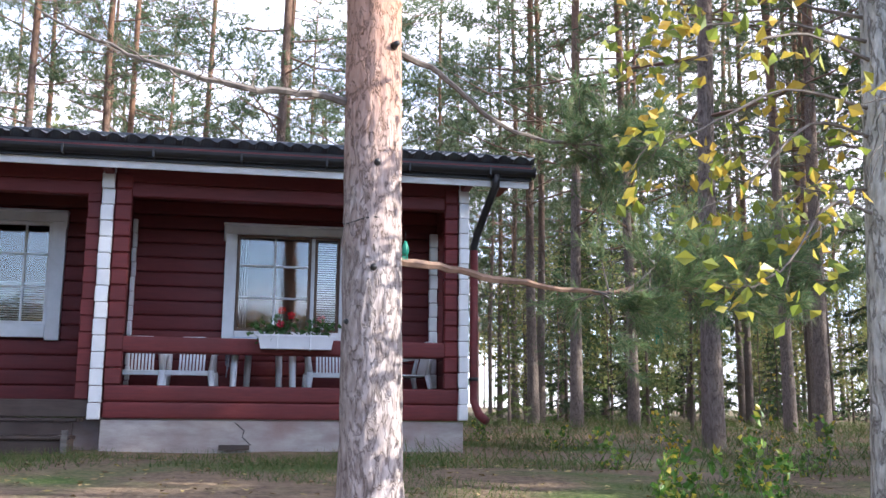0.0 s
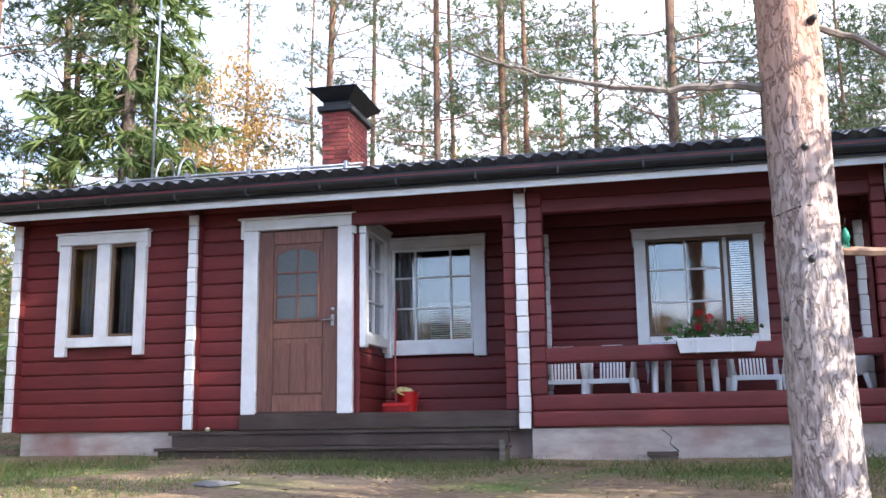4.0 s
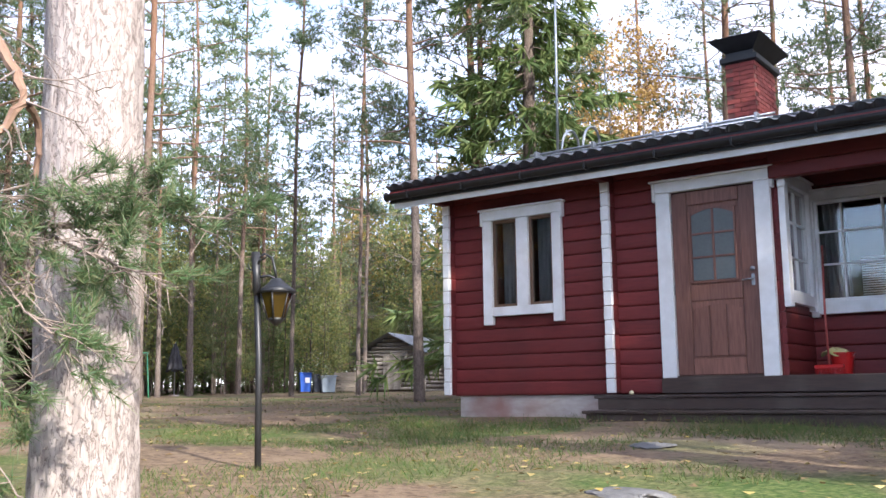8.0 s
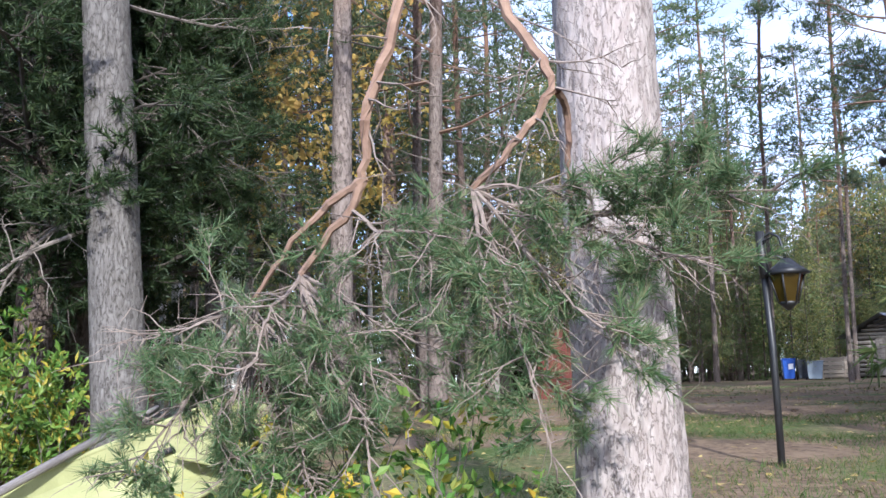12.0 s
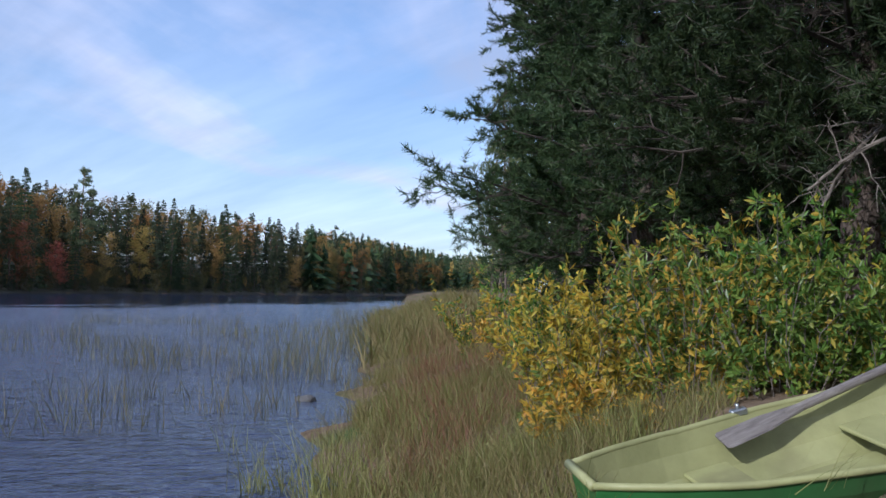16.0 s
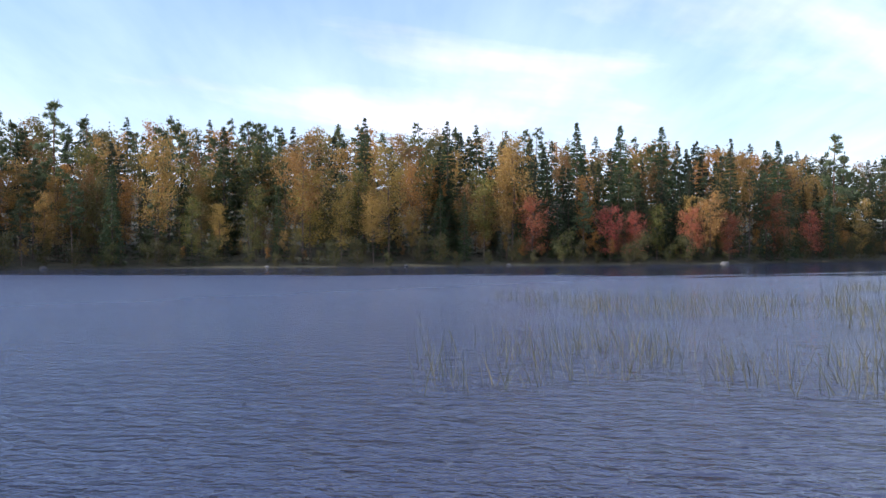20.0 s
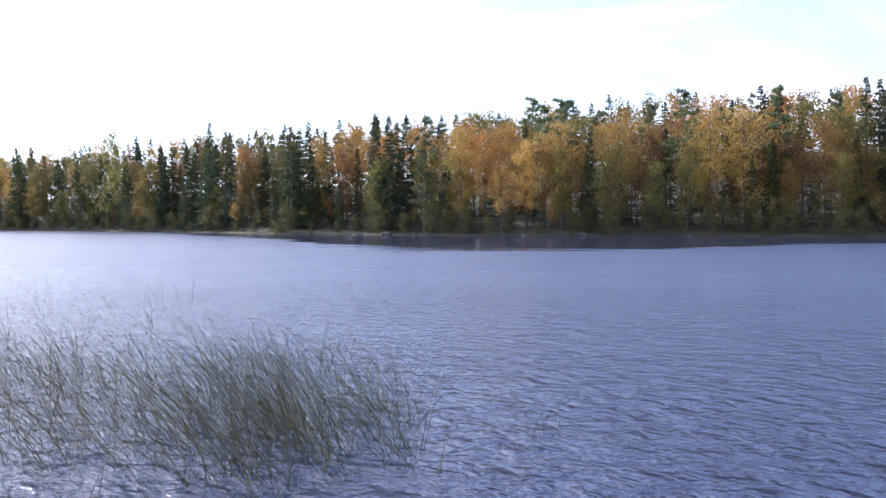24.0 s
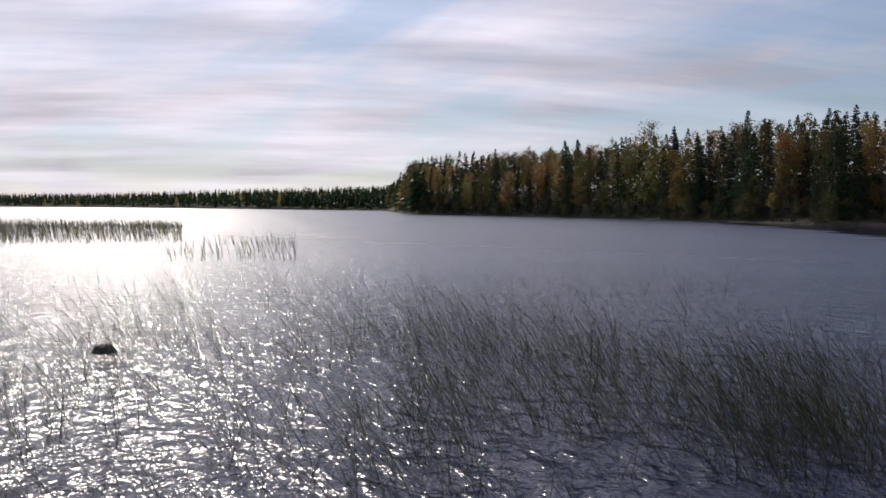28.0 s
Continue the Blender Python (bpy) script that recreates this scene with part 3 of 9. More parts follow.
CB = Matrix.Translation((2.8, -13.5, -1.4))      # parts are built in world numbers


def cpart(name, data, mat, label="", parent=None):
    """A part of the cabin, built in world coordinates."""
    return part(name, data, mat, parent or cabin, label, None if parent else CB.copy())


LOG = 0.175
_logs = {}


def log_mesh(length, mat):
    key = (round(length, 3), mat.name)
    if key not in _logs:
        prof = [(0, 0.0015), (0.034, 0.002), (0.045, 0.008), (0.051, 0.024), (0.053, 0.055), (0.053, 0.120), (0.051, 0.150), (0.045, 0.167), (0.034, 0.1725), (0, 0.173)]
        n = len(prof)
        V = [(u, o, z) for u in (0, length) for o, z in prof]
        F = [(i, i + 1, n + i + 1, n + i) for i in range(n - 1)] + [tuple(range(n))[::-1], tuple(range(n, 2 * n))]
        _logs[key] = mesh_of("log", V, F, mat)
    return _logs[key]


def log_wall(label, org, udir, ndir, length, z0, rows, holes=(), mat=None, thick=0.10):
    """A wall of stacked logs. org: its start on the outer backing plane; holes: (u0, u1, z0, z1)."""
    mat = mat or M_RED
    U, N = Vector(udir), Vector(ndir)
    M = Matrix(((U.x, N.x, 0, org[0]), (U.y, N.y, 0, org[1]), (0, 0, 1, 0), (0, 0, 0, 1)))
    bm = bmesh.new()
    top = z0 + rows * LOG
    cuts = sorted({0, length, *[c for h in holes for c in h[:2]]})
    for a, b in zip(cuts, cuts[1:]):
        inside = [h for h in holes if h[0] <= a and h[1] >= b]
        zs = [z0]
        for h in inside:
            zs += [h[2], h[3]]
        zs.append(top)
        for c, d in zip(zs[::2], zs[1::2]):
            if d - c > 0.01:
                add_box(bm, a, b, -thick, 0, c, d)
    bmesh.ops.transform(bm, matrix=M, verts=bm.verts[:])
    if M.determinant() < 0:
        bmesh.ops.reverse_faces(bm, faces=bm.faces[:])
    wall = cpart("wall", bm, mat, label)
    for r in range(rows):
        za, zb = z0 + r * LOG, z0 + (r + 1) * LOG
        segs = [(0.0, length)]
        for h in holes:
            if h[2] < zb - 0.03 and h[3] > za + 0.03:
                segs = [s for a, b in segs for s in ((a, min(b, h[0])), (max(a, h[1]), b)) if s[1] - s[0] > 0.02]
        for a, b in segs:
            part("log", log_mesh(b - a, mat), mat, wall, m=M @ Matrix.Translation((a, 0, za)))
    return wall


# footing
for a, b, c, d in ((-7.9, -5.5, 10.94, 1.745), (-5.498, -1.502, 11.0, 1.745), (-1.5, 2.36, 10.82, 1.725)):
    cpart("footing", box(a, b, c, 17.5, 0.9, d, 0.006), M_CONC, "grey stained concrete footing")
# cracks in the footing, as thin dark joints
cpart("crack", tube_mesh("crack", [(-0.12, 10.815, 1.70), (-0.02, 10.815, 1.62), (-0.04, 10.815, 1.55), (0.05, 10.815, 1.47)], 0.0045, M_BLACK, 4), M_BLACK, "dark crack in the concrete")
bm = bmesh.new()
add_box(bm, -0.28, 0.04, 10.75, 10.83, 1.42, 1.47)
cpart("vent_slot", bm, M_BROWN, "dark vent slot low in the footing")

# walls: left room, door bay, side of the recess, backs of recess and porch, partition, ends and rear
log_wall("dark red log wall with a two-light window", (-7.94, 10.95), (1, 0, 0), (0, -1, 0), 2.40, 1.75, 16, [(0.66, 1.60, 2.86, 4.09)])
log_wall("dark red log wall round the door", (-5.54, 10.97), (1, 0, 0), (0, -1, 0), 1.99, 1.75, 16, [(0.76, 1.82, 1.75, 4.14)])
log_wall("dark red side wall of the entrance recess", (-3.55, 10.95), (0, 1, 0), (1, 0, 0), 1.1, 1.93, 15, [(0.13, 0.90, 2.86, 4.08)])
log_wall("dark red back wall of the entrance recess", (-3.55, 12.08), (1, 0, 0), (0, -1, 0), 1.95, 1.93, 15, [(0.14, 1.20, 2.79, 4.02)])
log_wall("dark red back wall of the porch", (-1.45, 12.08), (1, 0, 0), (0, -1, 0), 3.78, 1.90, 15, [(1.24, 2.52, 2.77, 3.97)])
log_wall("dark red partition between recess and porch", (-1.50, 10.86), (0, 1, 0), (1, 0, 0), 1.2, 1.75, 15, thick=0.09)
log_wall("dark red inner face of the porch end", (2.31, 10.86), (0, 1, 0), (-1, 0, 0), 1.2, 1.75, 15, [(0.35, 1.05, 2.60, 4.0)], thick=0.04)
log_wall("dark red end wall facing the woods", (2.36, 10.86), (0, 1, 0), (1, 0, 0), 6.6, 1.75, 16, [(0.35, 1.05, 2.60, 4.0)], thick=0.04)
log_wall("dark red end wall facing the yard", (-7.94, 10.95), (0, 1, 0), (-1, 0, 0), 6.5, 1.75, 16)
log_wall("dark red rear wall", (-7.94, 17.44), (1, 0, 0), (0, 1, 0), 10.3, 1.75, 16)
# porch front: two base logs, a gap, the rail log, the beam
log_wall("base logs of the porch front", (-1.47, 10.84), (1, 0, 0), (0, -1, 0), 3.78, 1.735, 2)
rail_w = log_wall("rail log of the porch front", (-1.47, 10.84), (1, 0, 0), (0, -1, 0), 3.78, 2.425, 1)
for a, b in ((4.11, 4.27), (4.27, 4.45)):
    cpart("beam", box(-3.56, 2.34, 10.80, 10.93, a, b - 0.004, 0.012), M_RED)


def stack(label, x0, x1, y0, y1, z0, n, white, red_wide=None):
    """A corner of crossing log ends; the outer ends are painted white."""
    bm = bmesh.new()
    add_box(bm, x0 + 0.012, x1 - 0.012, y0 + 0.03, y1, z0, z0 + n * LOG)
    post = cpart("corner_post", bm, M_RED, label)
    for i in range(n):
        jit = 0.004 * math.sin(i * 2.7 + x0 * 5)
        part("log_end", box(x0 + jit, x1 + jit, y0 + 0.5 * abs(jit), y0 + 0.06, z0 + i * LOG + 0.003, z0 + (i + 1) * LOG - 0.003, 0.008), M_WHITE if white else M_RED, post)
        part("log_side", box(x0 + 0.004 + jit, x1 - 0.004 + jit, y0 + 0.062, y1 - 0.01, z0 + i * LOG + 0.003, z0 + (i + 1) * LOG - 0.003, 0.012), M_RED, post)
    return post


stack("white-painted log ends at the yard corner", -8.02, -7.92, 10.73, 10.94, 1.76, 15, True)
stack("white-painted log ends beside the door bay", -5.61, -5.50, 10.73, 10.94, 1.76, 15, True)
stack("white-painted log ends between recess and porch", -1.62, -1.49, 10.72, 10.86, 1.72, 16, True)
stack("white-painted log ends at the woods corner", 2.29, 2.40, 10.72, 10.86, 1.74, 16, True)
stack("dark red log ends beside the recess", -1.77, -1.63, 10.80, 11.02, 1.93, 13, False)
stack("white log ends in the porch corner by the recess", -1.44, -1.385, 11.98, 12.03, 2.0, 12, True)
stack("white log ends in the porch corner by the woods", 2.15, 2.25, 11.9, 12.03, 1.95, 12, True)
# short red stubs that close the porch opening at both ends
for x0, x1 in ((-1.487, -1.31), (2.13, 2.287)):
    for i in range(13):
        cpart("log_stub", box(x0, x1, 10.775, 10.87, 2.09 + i * LOG - (0.0 if i else 0.005), 2.09 + (i + 1) * LOG - 0.006, 0.014), M_RED)

# interior linings, floor, ceilings close the rooms; dark lining colour paints in their dimness
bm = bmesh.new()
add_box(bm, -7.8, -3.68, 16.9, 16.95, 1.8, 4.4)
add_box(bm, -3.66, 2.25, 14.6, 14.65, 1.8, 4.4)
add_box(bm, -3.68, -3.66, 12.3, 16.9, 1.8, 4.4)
cpart("room_lining", bm, M_DARKROOM, "inner wall seen through the panes, painted dark for indoor shade")
bm = bmesh.new()
add_box(bm, -7.85, 2.3, 12.2, 17.3, 1.78, 1.86)
add_box(bm, -7.85, -3.66, 11.05, 12.2, 1.78, 1.86)
cpart("room_floor", bm, M_BROWN)
cpart("porch_floor", box(-1.45, 2.25, 10.88, 12.06, 1.82, 1.90), M_BROWN, "brown planks of the porch floor")
cpart("ceiling", box(-7.9, 2.3, 10.94, 17.4, 4.42, 4.455), M_RED, "dark red board ceiling of porch and rooms")

# roof
EAVE_Y, EAVE_Z, SLOPE, RIDGE_Y = 10.28, 4.565, 0.288, 14.15
RX0, RX1 = -8.66, 3.06


def roof_slope(sign):
    nx = int((RX1 - RX0) / 0.0305) + 1
    xs = np.linspace(RX0, RX1, nx)
    wave = 0.021 * np.sin(2 * math.pi * xs / 0.19) + 0.006 * np.sin(4 * math.pi * xs / 0.19 + 0.8)
    rowsv = []
    run, step = RIDGE_Y - EAVE_Y, 0.35
    v = 0.0
    while v < run:
        e = min(run, v + step)
        rowsv += [(v, 0.022), (e - 0.001, 0.0)]
        v = e
    V = []
    for v, lift in rowsv:
        y = EAVE_Y + v if sign > 0 else 2 * RIDGE_Y - EAVE_Y - v
        V.append(np.stack([xs, np.full(nx, y), EAVE_Z + v * SLOPE + lift + wave + 0.055], 1))
    V.append(np.stack([xs, np.full(nx, EAVE_Y + 0.07 if sign > 0 else 2 * RIDGE_Y - EAVE_Y - 0.07), np.full(nx, EAVE_Z + 0.02)], 1))
    nr = len(rowsv)
    F = []
    i = np.arange(nx - 1)
    for r in range(nr - 1):
        F.append(np.stack([r * nx + i, r * nx + i + 1, (r + 1) * nx + i + 1, (r + 1) * nx + i], 1))
    F.append(np.stack([nr * nx + i, nr * nx + i + 1, i + 1, i], 1))
    return mesh_np("roof_sheet", np.concatenate(V), np.concatenate(F), [M_ROOF], None, False)


roof = cpart("roof", box(RX0 + 0.02, RX1 - 0.02, RIDGE_Y - 0.05, RIDGE_Y + 0.05, 5.45, 5.62), M_BLACK, "low gabled roof")
part("roof_sheet", roof_slope(1), M_ROOF, roof, "dark grey wavy tile sheet")
part("roof_sheet", roof_slope(-1), M_ROOF, roof, "dark grey wavy tile sheet")
part("ridge_cap", tube_mesh("ridge_cap", [(RX0, RIDGE_Y, 5.695), (RX1, RIDGE_Y, 5.695)], 0.075, M_ROOF, 12), M_ROOF, roof)
for sgn in (1, -1):
    bm = bmesh.new()
    ya, yb = (EAVE_Y + 0.05, RIDGE_Y) if sgn > 0 else (2 * RIDGE_Y - EAVE_Y - 0.05, RIDGE_Y)
    za, zb = EAVE_Z - 0.03 + 0.014, EAVE_Z - 0.03 + SLOPE * (RIDGE_Y - EAVE_Y)
    vs = [bm.verts.new(c) for c in ((RX0 + 0.03, ya, za), (RX1 - 0.03, ya, za), (RX1 - 0.03, yb, zb), (RX0 + 0.03, yb, zb),
                                    (RX0 + 0.03, ya, za - 0.05), (RX1 - 0.03, ya, za - 0.05), (RX1 - 0.03, yb, zb - 0.05), (RX0 + 0.03, yb, zb - 0.05))]
    for f in ((0, 1, 2, 3), (7, 6, 5, 4), (0, 4, 5, 1), (1, 5, 6, 2), (2, 6, 7, 3), (3, 7, 4, 0)):
        bm.faces.new([vs[k] for k in f])
    bmesh.ops.recalc_face_normals(bm, faces=bm.faces[:])
    part("roof_deck", bm, M_RED, roof, "dark red eaves boarding")
# fascia, gutter with brackets, downpipe, rafter ends
part("fascia", box(RX0 + 0.06, RX1 - 0.04, 10.405, 10.43, 4.325, 4.405, 0.004), M_WHITE, roof, "white fascia board")
# black strip painting in the shaded gap between gutter and tile edge
part("dark_fascia", box(RX0 + 0.02, RX1 - 0.02, 10.36, 10.40, 4.40, 4.60), M_BLACK, roof)
gy0 = 10.31
prof = [(gy0 + 0.07 * math.cos(a), 4.505 + 0.075 * math.sin(a)) for a in np.linspace(math.pi, 2 * math.pi, 9)]
prof += [(y + (0.004 if y < gy0 else -0.004), z + 0.004) for y, z in prof[::-1]]
V = [(x, y, z) for x in (RX0, RX1) for y, z in prof]
n = len(prof)
gut = part("gutter", mesh_of("gutter", V, [(i, (i + 1) % n, n + (i + 1) % n, n + i) for i in range(n)] + [tuple(range(n))[::-1], tuple(range(n, 2 * n))], M_BLACK), M_BLACK, roof, "black half-round gutter")
for x in np.arange(RX0 + 0.4, RX1, 0.9):
    part("gutter_clip", box(x - 0.012, x + 0.012, 10.236, 10.40, 4.42, 4.515, 0.003), M_BLACK, gut)
for sx in (RX0 + 0.003, RX1 - 0.003):
    part("gutter_end", tube_mesh("gutter_end", [(sx - 0.006, gy0, 4.485), (sx + 0.006, gy0, 4.485)], 0.068, M_BLACK, 12), M_BLACK, gut)
pipe = part("downpipe", tube_mesh("downpipe", [(2.62, 10.31, 4.45), (2.62, 10.33, 4.32), (2.58, 10.45, 4.18), (2.50, 10.75, 3.84), (2.475, 10.80, 3.70), (2.475, 10.80, 3.5)], 0.045, M_BLACK, 12), M_BLACK, roof, "black bent downpipe with a red lower length")
part("pipe_length", tube_mesh("pipe_length", [(2.475, 10.80, 3.66), (2.475, 10.80, 2.1), (2.475, 10.80, 1.95), (2.52, 10.70, 1.80), (2.58, 10.62, 1.74)], 0.048, M_RED, 12), M_RED, pipe)
for z in (3.4, 2.2):
    part("pipe_clip", tube_mesh("pipe_clip", [(2.475, 10.80, z - 0.02), (2.475, 10.80, z + 0.02)], 0.056, M_BLACK, 12), M_BLACK, pipe)
for x in (-7.97, -5.55, -1.55, 2.35, 2.75):
    part("rafter_end", box(x - 0.05, x + 0.05, 10.45, 10.9, 4.33, 4.45, 0.008), M_RED, roof)

# chimney
ch = thing("chimney", "red brick chimney with a flared black metal cap", "chimney", at=(-4.68, 13.85, 5.5))
CH = Matrix.Translation((4.68, -13.85, -5.5))
part("core", box(-4.885, -4.475, 13.43, 14.37, 5.2, 6.47), M_MORTAR, ch, m=CH.copy())
bl, bw, bh = 0.20, 0.10, 0.062
bmesh_a = mesh_of("brick", *[[(x, y, z) for x in (-0.097, 0.097) for y in (-0.008, 0.012) for z in (-0.029, 0.029)], [(0, 1, 3, 2), (4, 6, 7, 5), (0, 4, 5, 1), (2, 3, 7, 6), (0, 2, 6, 4), (1, 5, 7, 3)]], M_BRICK)
for r in range(18):
    z = 5.34 + r * 0.066
    off = 0.1035 if r % 2 else 0
    for k in range(3):
        x = -4.885 + 0.1 + k * 0.207 - off * (k > 0 or r % 2 > 0) + (0.0)
        if x - 0.097 < -4.90:
            continue
        if x < -4.44:
            part("brick", bmesh_a, M_BRICK, ch, m=CH @ pose(min(x, -4.575), 13.425, z))
    for k in range(5):
        y = 13.52 + k * 0.207 - off
        if 13.42 < y - 0.05 and y < 14.33:
            part("brick", bmesh_a, M_BRICK, ch, m=CH @ pose(-4.470, y, z, 0, 0, 90))
bm = bmesh.new()
prof = [(0.24, 0.50, 6.43), (0.27, 0.53, 6.45), (0.27, 0.53, 6.52), (0.20, 0.46, 6.53), (0.20, 0.46, 6.60)]
rings_ = []
for hx, hy, z in prof:
    rings_.append([bm.verts.new((-4.68 + sx * hx, 13.90 + sy * hy, z)) for sx, sy in ((-1, -1), (1, -1), (1, 1), (-1, 1))])
for a, b in zip(rings_, rings_[1:]):
    for k in range(4):
        bm.faces.new((a[k], a[(k + 1) % 4], b[(k + 1) % 4], b[k]))
bm.faces.new(rings_[0][::-1])
bm.faces.new(rings_[-1])
part("cap_collar", bm, M_BLACK, ch, "black metal collar", m=CH.copy())
bm = bmesh.new()
rr = []
for hx, hy, z in ((0.20, 0.46, 6.60), (0.375, 0.66, 6.76), (0.385, 0.67, 6.775), (0.02, 0.3, 6.86)):
    rr.append([bm.verts.new((-4.68 + sx * hx, 13.90 + sy * hy, z)) for sx, sy in ((-1, -1), (1, -1), (1, 1), (-1, 1))])
for a, b in zip(rr, rr[1:]):
    for k in range(4):
        bm.faces.new((a[k], a[(k + 1) % 4], b[(k + 1) % 4], b[k]))
bm.faces.new(rr[0][::-1])
bm.faces.new(rr[-1])
part("cap_hood", bm, M_BLACK, ch, "flared black metal hood", m=CH.copy())
part("flashing", box(-4.97, -4.39, 13.33, 14.45, 5.44, 5.60, 0.01), M_STEEL, ch, m=CH.copy())

# roof ladder rails, hoops and aerial mast
rl = thing("roof_walkway", "galvanised roof walkway of two tubes on brackets", "roof rail", at=(-5.4, 11.9, 5.0))
RL = Matrix.Translation((5.4, -11.9, -5.0))
for z, y in ((5.075, 11.75), (5.15, 11.85)):
    part("tube", tube_mesh("tube", [(-7.25, y, z), (-3.75, y, z)], 0.018, M_STEEL, 8), M_STEEL, rl, m=RL.copy())
for x in (-7.1, -6.2, -5.3, -4.6, -3.95):
    part("bracket", box(x - 0.02, x + 0.02, 11.73, 11.90, 4.99, 5.17, 0.004), M_STEEL, rl, m=RL.copy())
lad = thing("roof_ladder", "galvanised roof ladder with hooped handrails at the ridge", "ladder", at=(-7.4, 13.8, 5.6))
LM = Matrix.Translation((7.4, -13.8, -5.6))
for x in (-7.6, -7.22):
    hp = [(x, 13.35, 5.42)] + [(x + 0.03 * math.sin(a), 13.72 - 0.27 * math.cos(a), 5.72 + 0.26 * math.sin(a)) for a in np.linspace(0, math.pi, 11)] + [(x, 13.99, 5.62)]
    part("hoop", tube_mesh("hoop", hp, 0.02, M_STEEL, 8), M_STEEL, lad, m=LM.copy())
    part("rail", tube_mesh("rail", [(x, 10.7, 4.76), (x, 13.9, 5.68)], 0.017, M_STEEL, 8), M_STEEL, lad, m=LM.copy())
for k in range(10):
    y = 10.9 + k * 0.3
    part("rung", tube_mesh("rung", [(-7.6, y, 4.76 + (y - 10.7) * 0.2875), (-7.22, y, 4.76 + (y - 10.7) * 0.2875)], 0.012, M_STEEL, 6), M_STEEL, lad, m=LM.copy())
ms = thing("aerial_mast", "thin grey steel aerial mast with a stay", "mast", at=(-8.0, 14.0, 5.4))
MM = Matrix.Translation((8.0, -14.0, -5.4))
part("pole", tube_mesh("pole", [(-8.0, 14.0, 5.35), (-7.98, 14.0, 7.1), (-7.95, 14.0, 9.3)], [0.024, 0.022, 0.016], M_STEEL, 8), M_STEEL, ms, m=MM.copy())
part("stay", tube_mesh("stay", [(-7.97, 14.0, 8.3), (-7.0, 14.0, 7.55)], 0.006, M_STEEL, 5), M_STEEL, ms, m=MM.copy())
part("bracket", box(-8.06, -7.94, 13.94, 14.06, 5.3, 5.75, 0.005), M_STEEL, ms, m=MM.copy())


# ---- windows and door ----
def frame_boards(win, M, u0, u1, z0, z1, w, d0, d1, mat, label="", bottom=True):
    """Four mitre-free boards round an opening, in the wall's own axes (u, out, z)."""
    for a, b, c, d in ((u0, u0 + w, z0, z1), (u1 - w, u1, z0, z1), (u0 + w, u1 - w, z1 - w, z1)) + (((u0 + w, u1 - w, z0, z0 + w),) if bottom else ()):
        part("frame", box(a, b, d0, d1, c, d, 0.004), mat, win, label, M)


def window(label, org, udir, ndir, trims, sashes, sill_legs, drip=0.05, crown=True):
    """trims: outer u0, u1, z0, z1 and glass-side u0, u1, z0, z1; sashes: list of (u0, u1, z0, z1, bars_u, bars_z)."""
    U, N = Vector(udir), Vector(ndir)
    M = CB @ Matrix(((U.x, N.x, 0, org[0]), (U.y, N.y, 0, org[1]), (0, 0, 1, 0), (0, 0, 0, 1)))
    o0, o1, oz0, oz1, i0, i1, iz0, iz1 = trims
    D = 0.075
    win = part("window", box(i0, i1, -0.055, -0.045, iz0, iz0 + 0.02), M_WHITE, cabin, label, M)
    part("trim", box(o0, i0, 0.0, D, oz0, iz1 + 0.002, 0.005), M_WHITE, win, "white casing board")
    part("trim", box(i1, o1, 0.0, D, oz0, iz1 + 0.002, 0.005), M_WHITE, win, "white casing board")
    part("trim", box(o0, o1, 0.0, D + 0.004, iz1 + 0.004, oz1 - 0.03, 0.005), M_WHITE, win, "white head board")
    part("trim", box(i0 + 0.002, i1 - 0.002, 0.0, D, oz0 + sill_legs, iz0, 0.005), M_WHITE, win, "white apron board")
    if crown:
        part("crown", box(o0 - drip, o1 + drip, -0.005, D + 0.035, oz1 - 0.028, oz1, 0.008), M_WHITE, win, "white drip cap")
        for a, b in ((o0 - drip * 0.7, o0 + 0.004), (o1 - 0.004, o1 + drip * 0.7)):
            part("corbel", box(a, b, 0.0, D + 0.015, oz1 - 0.22, oz1 - 0.03, 0.012), M_WHITE, win)
    for u0, u1, z0, z1, bu, bz, mat in sashes:
        w = 0.038
        for a, b, c, d in ((u0, u0 + w, z0, z1), (u1 - w, u1, z0, z1), (u0 + w, u1 - w, z1 - w, z1), (u0 + w, u1 - w, z0, z0 + w)):
            part("sash", box(a, b, -0.03, 0.03, c, d, 0.004), mat, win, "" if mat is M_WHITE else "brown sash rail")
        us = [u0 + w, *bu, u1 - w]
        zs = [z0 + w, *bz, z1 - w]
        for u in bu:
            part("glazing_bar", box(u - 0.013, u + 0.013, -0.012, 0.028, z0 + w, z1 - w, 0.003), M_WHITE, win)
        for z in bz:
            part("glazing_bar", box(u0 + w, u1 - w, -0.010, 0.026, z - 0.012, z + 0.012, 0.003), M_WHITE, win)
        for a, b in zip(us, us[1:]):
            for c, d in zip(zs, zs[1:]):
                g = part("pane", box(a - 0.002, b + 0.002, -0.004, 0.002, c - 0.002, d + 0.002), M_GLASS, win)
                g.visible_shadow = False
    return win


